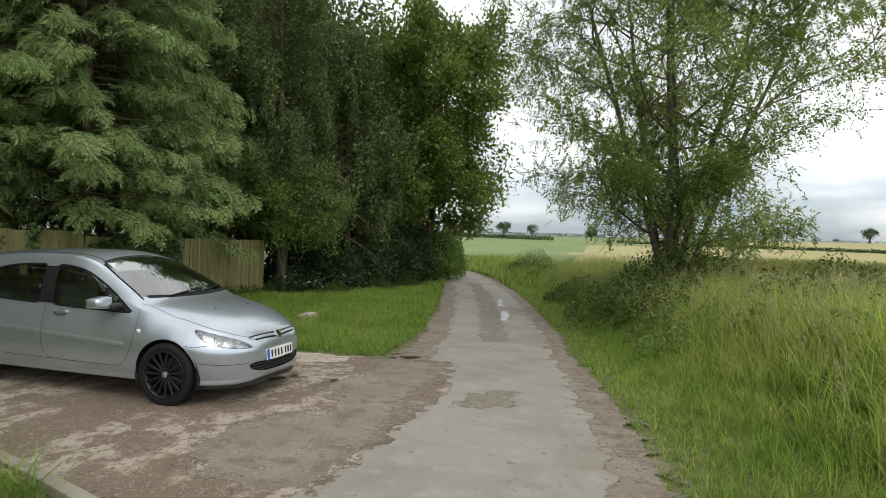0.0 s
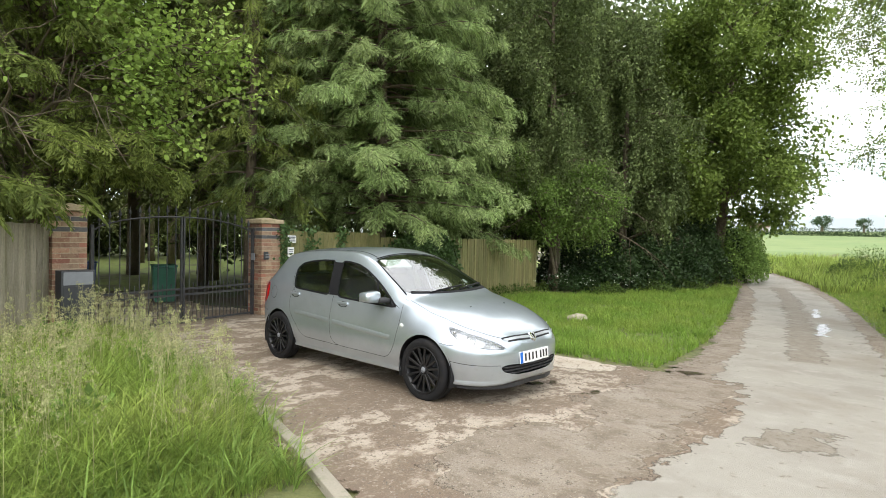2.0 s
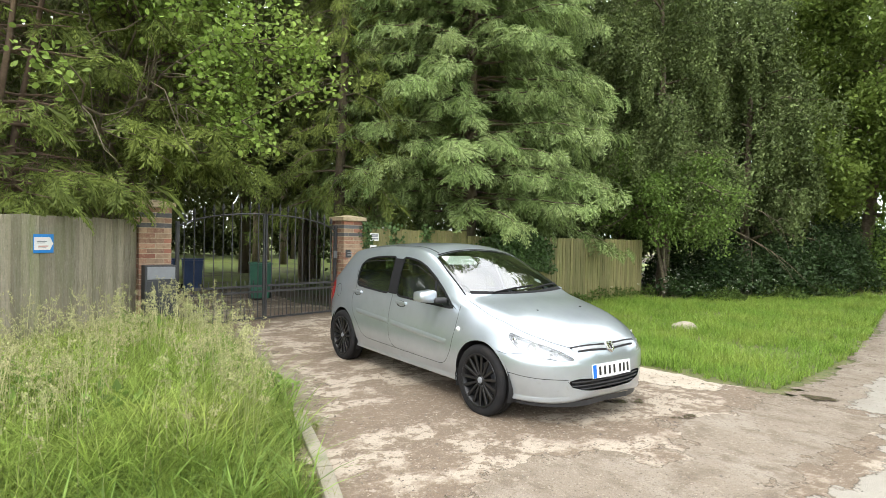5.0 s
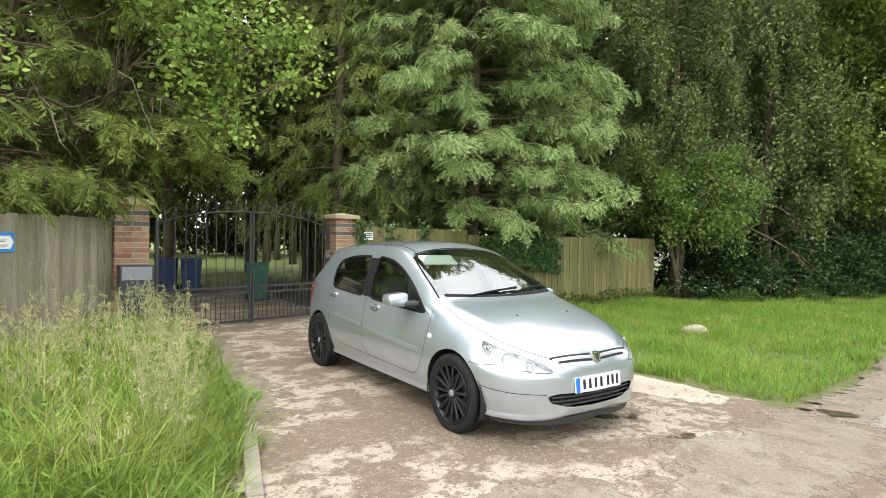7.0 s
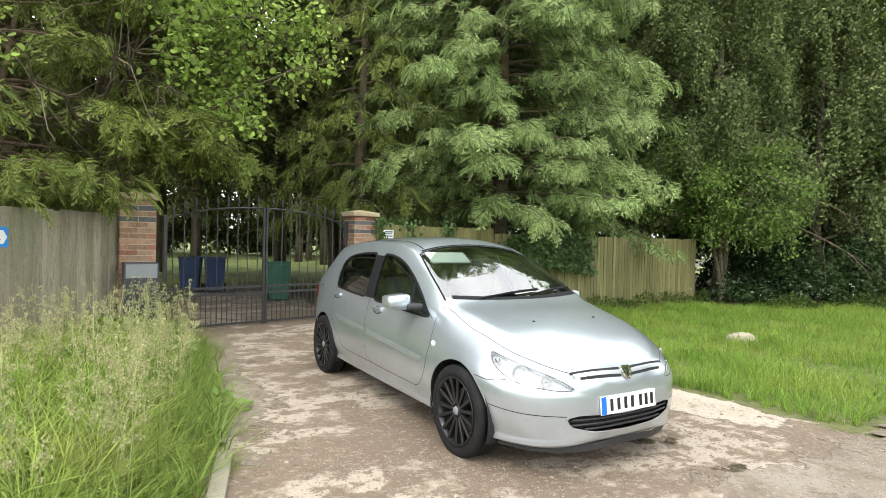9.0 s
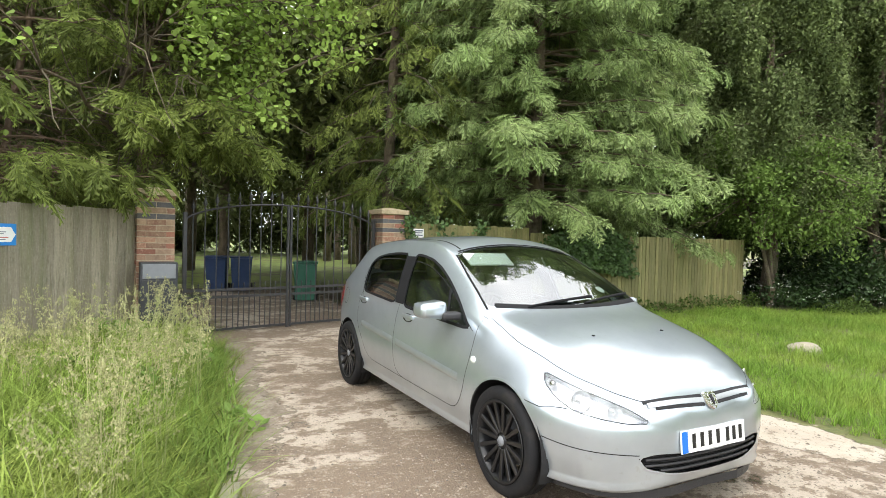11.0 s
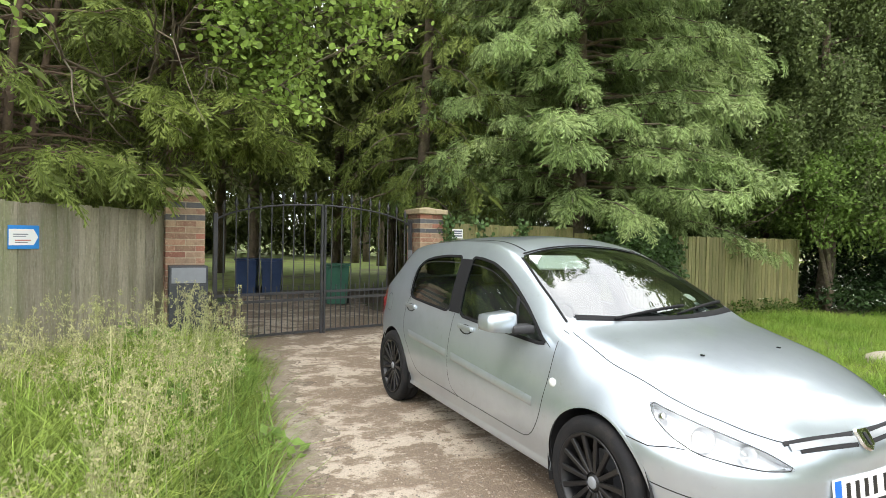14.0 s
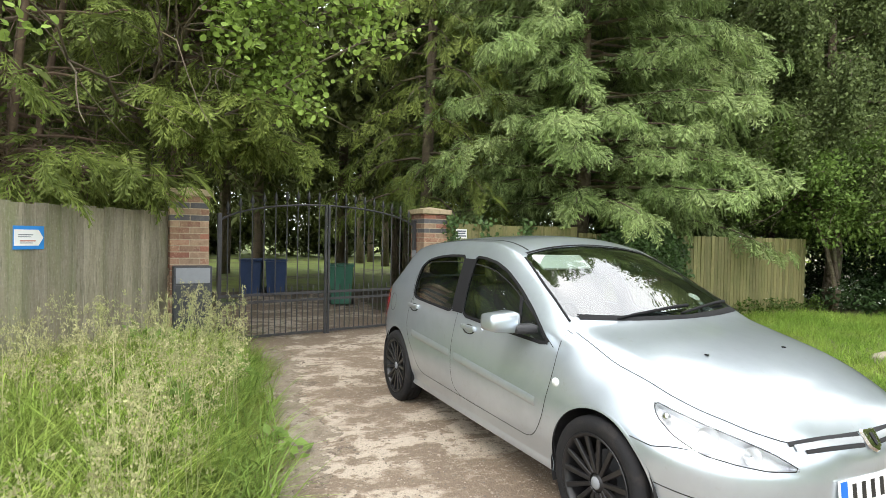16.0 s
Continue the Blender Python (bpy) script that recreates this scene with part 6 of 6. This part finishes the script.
leaf_bank("broad_weeds", "broad-leaved docks and nettles in the tall verge grass", "weeds", [(-5.0, 1.9, 0.35, 0.5), (-5.5, 1.3, 0.4, 0.55), (-6.4, 2.7, 0.3, 0.5), (-7.4, 1.9, 0.4, 0.55), (-6.3, 1.0, 0.35, 0.6), (-8.6, 2.3, 0.4, 0.75), (-5.9, 3.35, 0.16, 0.18), (-7.6, 3.0, 0.3, 0.45)], 1500, 0.10, L_SHRUB, 56)
leaf_bank("hedge", "bright green hedge shrubs where the lane bends", "hedge", [(-9.3, 26.0, 1.0, 2.6), (-9.7, 27.6, 1.1, 3.2), (-10.3, 29.0, 1.2, 3.2), (-11.4, 31.0, 1.3, 3.2), (-13.2, 34, 1.5, 3.2)], 900, 0.12, L_SHRUB, 53)
leaf_bank("roadside_bush", "low dark green bushes in the tall roadside grass", "bushes", [(-0.6, 13.4, 1.2, 1.25), (0.4, 12.6, 1.0, 1.0), (0.6, 15.2, 1.8, 1.7), (2.4, 11.0, 1.2, 1.05), (3.5, 8.8, 1.1, 1.0), (4.6, 9.6, 1.2, 1.1), (-2.2, 19, 1.0, 0.8), (-6.3, 32, 1.3, 1.3), (-4.6, 27, 1.0, 0.8), (4.5, 12.5, 1.5, 0.9), (3.4, 15, 1.4, 0.8)], 1000, 0.075, L_NETTLE, 54)
rng = np.random.default_rng(58)
bank_i = rng.integers(Y_AT(4.5), Y_AT(24), 46)
bank_p = RL[bank_i] + RN[bank_i] * (RH[bank_i] + rng.uniform(1.5, 4.6, 46))[:, None]
leaf_bank("broad_weeds", "leafy hedge-bottom weeds among the roadside grass", "weeds", [(x, y, r, h) for (x, y), r, h in zip(bank_p, rng.uniform(0.3, 0.7, 46), rng.uniform(0.5, 0.95, 46)) if math.hypot(x + 0.2, y - 1.0) > 3.4], 1500, 0.07, L_SHRUB, 57)
rng = np.random.default_rng(55)
n = 7000
s_ = rng.normal(0.5, 0.22, n)
yy = 9.25 + (s_) * 2.5
hz = rng.uniform(0.35, 1.0, n) ** 0.7 * (1.86 - 0.9 * np.abs(s_ - 0.5))
ok = np.abs(s_ - 0.5) < 0.55
p = np.column_stack([-11.02 - (yy - 9.0) * 0.105 + rng.uniform(0.02, 0.26, n) * (1.1 - np.abs(s_ - 0.5)), yy, hz])[ok]
tagged(part("ivy", mesh_of("ivy", *scattered(ROUND, p, rand_dirs(len(p), rng, -0.5) + [0.3, 0, 0], rng.normal(size=p.shape) * 0.5 + [1.0, -0.2, 0.5], rng.uniform(0.05, 0.10, len(p)))), L_IVY), "dark glossy ivy climbing over the board fence", "ivy", kind="stuff")

for yc, w in ((7.02, 0.10), (7.86, 0.07), (6.45, 0.09)):
    n = 260
    hz = rng.uniform(0.75, 1.78, n)
    yy = yc + rng.normal(size=n) * w * (0.5 + 0.5 * hz / 1.78)
    p = np.column_stack([-10.77 - (yy - 6.4) * 0.1136 + rng.uniform(0.03, 0.10, n), yy, hz])
    tagged(part("ivy", mesh_of("ivy", *scattered(ROUND, p, rand_dirs(n, rng, -0.5) + [0.3, 0, 0], rng.normal(size=p.shape) * 0.5 + [1.0, -0.2, 0.5], rng.uniform(0.04, 0.08, n))), L_IVY), "narrow ivy sprig on the board fence", "ivy", kind="stuff")


# ---- grass ----
def tuft(seed, blades, lean, w, segs=2):
    r = np.random.default_rng(seed)
    vs, fs = [], []
    for _ in range(blades):
        a, b = r.uniform(0, 2 * np.pi), r.uniform(0, 2 * np.pi)
        p = np.array([math.cos(b), math.sin(b), 0]) * r.uniform(0, 0.16)
        d = np.array([math.cos(a), math.sin(a), 0])
        c = np.array([-d[1], d[0], 0]) * w * r.uniform(0.7, 1.3)
        h, l = r.uniform(0.55, 1.05), lean * r.uniform(0.3, 1.4)
        n = len(vs)
        for k in range(segs):
            t = k / segs
            q = p + d * l * t * t + np.array([0, 0, h * t * (1 - 0.22 * l * t)])
            vs += [q - c * (1 - 0.75 * t), q + c * (1 - 0.75 * t)]
        vs.append(p + d * l + np.array([0, 0, h * (1 - 0.22 * l)]))
        for k in range(segs - 1):
            fs += [(n + 2 * k, n + 2 * k + 1, n + 2 * k + 3), (n + 2 * k, n + 2 * k + 3, n + 2 * k + 2)]
        fs.append((n + 2 * segs - 2, n + 2 * segs - 1, n + 2 * segs))
    v = np.array(vs)
    return np.column_stack([v[:, 0], v[:, 2], v[:, 1]]), np.array(fs)


def grass(name, label, px, py, height, seed, blades=11, lean=0.45, w=0.011, leaf=L_GRASS, segs=2):
    """Tufts at the given places; height: one for each."""
    rng = np.random.default_rng(seed)
    out = []
    pz = ground_z(px, py) - 0.02
    k = 5
    pick = rng.integers(0, k, len(px))
    for i in range(k):
        s = pick == i
        a = rng.uniform(0, 2 * np.pi, s.sum())
        upv = np.column_stack([np.cos(a), np.sin(a), np.zeros(s.sum())])
        fwd = np.column_stack([rng.normal(size=s.sum()) * 0.10, rng.normal(size=s.sum()) * 0.10, np.ones(s.sum())])
        out.append(scattered(tuft(seed * 10 + i, blades, lean, w, segs), np.column_stack([px, py, pz])[s], fwd, upv, height[s]))
    return tagged(part(name, mesh_of(name, *stacked(out)), leaf), label, "grass", kind="stuff")


def filled(poly, n, seed):
    r = np.random.default_rng(seed)
    o = np.array(poly, float)
    p = r.uniform(o.min(0), o.max(0), (n * 4, 2))
    p = p[inside(p, o)][:n]
    return p[:, 0], p[:, 1]


VERGE = [(-3.4, 2.85), (-4.4, 3.08), (-5.2, 3.3), (-6.1, 3.38), (-8.3, 3.42), (-9.25, 3.2), (-9.35, 2.4), (-8.3, 1.5), (-5.3, -0.8), (-3.6, -0.8)]
px, py = filled(VERGE, 7500, 61)
py = py + np.array([(noise.noise((a * 2.1, 5.0, 0.3)) * 0.22 + noise.noise((a * 5.7, 2.0, 0.3)) * 0.1) for a in px])
edge = np.minimum(smooth_step(-0.1, 0.8, np.interp(px, [-8.3, -5.2, -3.4], [3.42, 3.3, 2.85]) - py), smooth_step(-3.2, -4.3, px))
hgt = (0.10 + 0.38 * edge) * np.random.default_rng(1).uniform(0.6, 1.3, len(px))
grass("verge_grass", "tall uncut green grass on the verge by the fence", px, py, hgt, 61, 9, 0.95, 0.0115, segs=3)
px, py = filled(VERGE, 1500, 68)
grass("verge_grass", "dark broad-bladed grass among the tall verge grass", px, py, np.random.default_rng(4).uniform(0.22, 0.46, len(px)), 68, 8, 0.9, 0.016, leaf=L_GRASSDARK, segs=3)
px, py = filled([(-3.3, 2.9), (-4.4, 3.12), (-5.2, 3.34), (-6.1, 3.46), (-8.4, 3.52), (-9.4, 3.35), (-9.4, 3.15), (-8.3, 3.28), (-6.1, 3.22), (-4.4, 2.92)], 420, 69)
py = py + np.array([(noise.noise((a * 2.1, 5.0, 0.3)) * 0.22 + noise.noise((a * 5.7, 2.0, 0.3)) * 0.1) for a in px])
grass("verge_grass", "short dry grass along the driveway's edge", px, py, np.random.default_rng(5).uniform(0.06, 0.2, len(px)), 69, 10, 0.9, 0.012, leaf=L_OLIVE)


def heads(name, label, px, py, height, seed):
    """Flowering grass: thin bent stalks with loose feathery heads."""
    rng = np.random.default_rng(seed)
    out, pz = [], ground_z(px, py)
    for x, y, z, h in zip(px, py, pz, height):
        a, l = rng.uniform(0, 2 * np.pi), rng.uniform(0.05, 0.28) * h
        t = np.linspace(0, 1, 5)
        q = np.column_stack([x + math.cos(a) * l * t ** 2, y + math.sin(a) * l * t ** 2, z + h * t])
        sd = np.array([-math.sin(a), math.cos(a), 0]) * 0.0014
        v = np.empty((10, 3))
        v[0::2], v[1::2] = q - sd, q + sd
        f = np.array([(2 * i, 2 * i + 1, 2 * i + 3) for i in range(4)] + [(2 * i, 2 * i + 3, 2 * i + 2) for i in range(4)])
        out.append((v, f))
        m = 63
        lumps = rng.uniform(0, 1, 7)
        s = np.repeat(lumps, 9)[:m]
        base = q[3] * (1 - s[:, None]) + q[4] * s[:, None]
        out_ = np.repeat(rng.normal(size=(7, 3)) * ((1 - 0.75 * lumps) * 0.034)[:, None], 9, 0)[:m]
        at = base + out_ + rng.normal(size=(m, 3)) * 0.009
        out.append(scattered(KITE, at, rand_dirs(m, rng, 0.9, 0.6), rng.normal(size=(m, 3)), rng.uniform(0.010, 0.019, m)))
    return tagged(part(name, mesh_of(name, *stacked(out)), L_STRAW), label, "grass", kind="stuff")


px, py = filled([(-4.6, 2.9), (-6.1, 3.12), (-8.3, 3.2), (-9.1, 2.9), (-9.2, 2.45), (-8.3, 1.6), (-6.0, 0.0), (-3.7, 0.4), (-3.8, 2.6)], 1050, 62)
ok = np.array([noise.noise((a * 1.6, b * 1.6, 2.0)) for a, b in zip(px, py)]) > -0.06
px, py = px[ok], py[ok]
heads("grass_heads", "pale feathery seed heads of the tall verge grass", px, py, np.random.default_rng(2).uniform(0.5, 0.92, len(px)), 62)

NVERGE = [(-3.72, 8.2), (-4.0, 7.98), (-5.0, 7.8), (-8.0, 7.3), (-10.4, 6.6), (-10.9, 9.0), (-11.4, 14.5), (-10.6, 17.0), (-9.2, 21), (-8.6, 24.5), (-7.3, 20.5), (-4.6, 12.5), (-3.95, 9.3)]
px, py = filled(NVERGE, 16000, 63)
grass("verge_grass", "short lush green grass on the verge beyond the driveway", px, py, np.random.default_rng(3).uniform(0.10, 0.24, len(px)) * (1.05 + 0.7 * np.array([noise.noise((a * 0.9, b * 0.9, 7.0)) for a, b in zip(px, py)])), 63, 9, 0.75, 0.016, leaf=L_LUSH)
rng = np.random.default_rng(64)
idx = rng.integers(np.argmin(np.abs(RL[:, 1] - 2.5)), np.argmin(np.abs(RL[:, 1] - 24)), 9500)
off = RH[idx] + 0.42 + rng.random(9500) ** 0.8 * 4.6
pp = RL[idx] + RN[idx] * off[:, None] + RT[idx] * rng.uniform(-0.125, 0.125, (len(idx), 1))
hh = (0.18 + 0.66 * smooth_step(1.9, 4.2, off)) * rng.uniform(0.7, 1.25, len(off))
ok = np.hypot(pp[:, 0] + 0.2, pp[:, 1] - 1.0) > 2.2
grass("verge_grass", "tall rough green grass on the bank beside the lane", pp[ok, 0], pp[ok, 1], hh[ok], 64, 9, 0.7, 0.012, leaf=L_BANK)
idn = rng.integers(np.argmin(np.abs(RL[:, 1] - 2.0)), np.argmin(np.abs(RL[:, 1] - 26)), 9000)
near_off = RH[idn] + 0.36 + rng.random(9000) ** 1.3 * 2.4
pn = RL[idn] + RN[idn] * near_off[:, None] + RT[idn] * rng.uniform(-0.125, 0.125, (9000, 1))
okn = np.hypot(pn[:, 0] + 0.2, pn[:, 1] - 1.0) > 1.9
grass("verge_grass", "short bright grass at the lane's edge", pn[okn, 0], pn[okn, 1], (rng.uniform(0.06, 0.14, 9000) + 0.14 * smooth_step(1.5, 2.6, near_off))[okn], 70, 10, 0.9, 0.02, leaf=L_LUSH)
ok2 = ok & (off > 2.6)
sel = np.nonzero(ok2)[0][:2000]
heads("grass_heads", "pale seed heads over the roadside grass", pp[sel, 0], pp[sel, 1], rng.uniform(0.6, 1.05, len(sel)), 65)
idx = rng.integers(np.argmin(np.abs(RL[:, 1] - 24)), len(RL) - 60, 5200)
sgn = np.where(rng.random(5200) < 0.7, 1, -1)
off = sgn * (RH[idx] + 0.3 + rng.random(5200) * 4.5)
pp = RL[idx] + RN[idx] * off[:, None] + RT[idx] * rng.uniform(-0.125, 0.125, (len(idx), 1))
grass("verge_grass", "rough green grass along the far lane", pp[:, 0], pp[:, 1], rng.uniform(0.3, 0.8, len(off)) * np.where(sgn > 0, 1, 0.5), 66, 8, 0.5, 0.03)
a, q = rng.uniform(0, 1, 7000), rng.uniform(0, 1, 7000)
pp = np.column_stack([1.0 + 34 * a ** 1.2, 5 + 34 * q ** 1.1])
sd = road_side(pp[:, 0], pp[:, 1])
pp = pp[(sd > 5.0) & (sd < 26)]
grass("field_margin", "ripening barley and grass at the field's edge", pp[:, 0], pp[:, 1], rng.uniform(0.30, 0.55, len(pp)), 67, 9, 0.35, 0.018, leaf=L_OLIVE)

# ---- boulder, bins, gravel and the far distance ----
def boulder(x, y, r, label):
    bm = bmesh.new()
    bmesh.ops.create_icosphere(bm, subdivisions=4, radius=1)
    for v in bm.verts:
        n = 1 + 0.16 * noise.noise(v.co * 1.3) + 0.05 * noise.noise(v.co * 4)
        v.co = Vector((v.co.x * r * 1.25, v.co.y * r, v.co.z * r * 0.62)) * n
    ob = part("boulder", bm, M_STONE, smooth=True)
    ob.matrix_basis = pose(x, y, float(ground_z(x, y)) + r * 0.16, 0, 0, 70)
    return tagged(ob, label, "boulder")


boulder(-7.15, 11.45, 0.20, "pale rounded boulder lying in the verge grass")
wheelie_bin(pose(-17.7, 3.62, float(ground_z(-17.9, 3.55)), 0, 0, 80), M_BLUEBIN, "dark blue wheelie bin behind the gates", 0.95)
wheelie_bin(pose(-17.6, 4.22, float(ground_z(-17.8, 4.25)), 0, 0, 84), M_BLUEBIN, "dark blue wheelie bin behind the gates", 0.95)
wheelie_bin(pose(-15.1, 5.46, float(ground_z(-15.1, 5.46)), 0, 0, 78), M_GREENBIN, "green wheelie bin behind the gates", 0.95)

rng = np.random.default_rng(71)
peb = bmesh.new()
for q in ((1, 0, 0), (0, 1, 0), (-1, 0, 0), (0, -1, 0), (0, 0, 1), (0, 0, -1)):
    peb.verts.new(q)
peb.verts.ensure_lookup_table()
for q in range(4):
    for top in (4, 5):
        peb.faces.new([peb.verts[i] for i in ((q, (q + 1) % 4, top) if top == 4 else ((q + 1) % 4, q, top))])
peb.verts.index_update()
PEB = (np.array([v.co[:] for v in peb.verts]) * [1, 0.8, 0.55], np.array([[v.index for v in f.verts] for f in peb.faces]))
peb.free()
px, py = filled([(-2.2, 3.2), (-3.3, 3.1), (-4.3, 3.25), (-9.5, 3.5), (-9.5, 5.8), (-4.0, 7.7), (-2.8, 8.2)], 15000, 72)
j = rng.integers(np.argmin(np.abs(RL[:, 1] - 3)), np.argmin(np.abs(RL[:, 1] - 18)), 2600)
side_ = np.where(rng.random(2600) < 0.5, -1, 1)
q = RL[j] + RN[j] * (side_ * (RH[j] + rng.normal(0.15, 0.2, 2600)))[:, None]
gx_, gy_ = np.concatenate([px, q[:, 0]]), np.concatenate([py, q[:, 1]])
p = np.column_stack([gx_, gy_, ground_z(gx_, gy_) + 0.0175])
M_GRAVEL = mat("pale_gravel", (0.215, 0.18, 0.142), 0.9, island=0.5, grain=0.2)
tagged(part("gravel", mesh_of("gravel", *scattered(PEB, p, rand_dirs(len(p), rng) * [1, 1, 0.1], np.tile([0, 0, 1.0], (len(p), 1)), rng.uniform(0.003, 0.011, len(p)) * np.where(rng.random(len(p)) < 0.03, 2.2, 1))), M_GRAVEL), "loose gravel strewn over the driveway and road edge", "gravel", kind="stuff")

# white flowers among the weeds by the fence
n = 60
ux, uy = rng.normal(-10.6, 0.5, n), rng.uniform(13.5, 19, n)
p = np.column_stack([ux + 0.05 * uy, uy, ground_z(ux, uy) + rng.uniform(0.35, 0.75, n)])
p = np.repeat(p, 6, 0) + rng.normal(size=(n * 6, 3)) * [0.035, 0.035, 0.012]
tagged(part("cow_parsley", mesh_of("cow_parsley", *scattered(KITE, p, rand_dirs(len(p), rng) * [1, 1, 0.2], np.tile([0, 0, 1.0], (len(p), 1)), 0.035)), L_FLOWER), "small white umbels of cow parsley by the fence", "flowers", kind="stuff")

# far hedges, trees and a farmhouse
L_FAR = leaf_mat("far_tree_leaves", (0.055, 0.095, 0.035), (0.04, 0.075, 0.03))


def far_tree(x, y, h, w, seed):
    rng = np.random.default_rng(seed)
    z = float(ground_z(x, y))
    tr = thing("far_tree", pose(x, y, z), "round dark tree far off on the farmland ridge", "tree", "far field trees")
    part("trunk", tube([(0, 0, -0.3), (0.1, 0, h * 0.3), (0, 0.1, h * 0.55)], [0.07 * h, 0.05 * h, 0.03 * h], 6), M_BARK, tr)
    n = 900
    c = rand_dirs(26, rng) * [w * 0.33, w * 0.33, h * 0.24] + [0, 0, h * 0.6]
    p = np.repeat(c, n // 26 + 1, 0)
    p = p + rand_dirs(len(p), rng) * np.array([w, w, h]) * 0.17 * rng.random((len(p), 1)) ** 0.4
    part("crown", mesh_of("crown", *scattered(KITE, p, rand_dirs(len(p), rng), rng.normal(size=p.shape) + [0, 0, 1], rng.uniform(0.06, 0.11, len(p)) * h)), L_FAR, tr)


def bearing(deg, d):
    a = radians(deg)
    return d * math.cos(a), 0.4 + d * math.sin(a)


for deg, d, h, w, sd in ((103.9, 300, 8.5, 9, 1), (101.1, 300, 6.5, 7.5, 2), (106.2, 380, 6, 5, 3), (95.4, 250, 6.5, 6, 4), (79.6, 330, 6, 7, 5), (73.2, 330, 7.5, 7, 6), (82.6, 380, 4, 5, 7), (107.2, 380, 6, 5, 8), (76.8, 380, 2.6, 6, 9), (75.4, 380, 2.6, 5, 10)):
    far_tree(*bearing(deg, d), h, w, sd)
for r0, d0, d1, n, hgt in ((240, 99, 110, 2600, 1.5), (330, 94, 112, 3400, 1.7), (190, 70, 93, 3200, 0.8), (392, 66, 104, 3600, 1.5)):
    a = rng.uniform(d0, d1, n)
    rr = r0 + (a - d0) * 1.6
    x, y = rr * np.cos(np.radians(a)), 0.4 + rr * np.sin(np.radians(a))
    p = np.column_stack([x, y, ground_z(x, y) + rng.uniform(0, hgt, n)])
    tagged(part("field_hedge", mesh_of("field_hedge", *scattered(KITE, p, rand_dirs(n, rng), rng.normal(size=(n, 3)) + [0, 0, 1], rng.uniform(0.35, 0.8, n))), L_FAR), "thin dark hedge line between the far fields", "hedge", kind="stuff")
hx, hy = bearing(108.6, 300)
M_RENDER = mat("cream_house_wall", (0.7, 0.66, 0.58), 0.9, grain=0.1)
M_ROOF = mat("brown_tile_roof", (0.20, 0.12, 0.09), 0.9, grain=0.2, grain_scale=4)
house = thing("farmhouse", pose(hx, hy, float(ground_z(hx, hy)), 0, 0, 15), "low cream farmhouse with a brown roof far off", "house")
part("wall", block(-4.5, 4.5, -2.4, 2.4, -0.5, 2.2), M_RENDER, house)
part("roof", ([(-4.8, -2.8, 2.1), (4.8, -2.8, 2.1), (4.8, 2.8, 2.1), (-4.8, 2.8, 2.1), (-4.8, 0, 4.2), (4.8, 0, 4.2)], [[0, 1, 5, 4], [2, 3, 4, 5], [0, 4, 3], [1, 2, 5], [0, 3, 2, 1]]), M_ROOF, house)
for x in (-3, 0, 3):
    part("window", block(x - 0.6, x + 0.6, -2.46, -2.38, 0.7, 1.6), M_CHARCOAL, house)
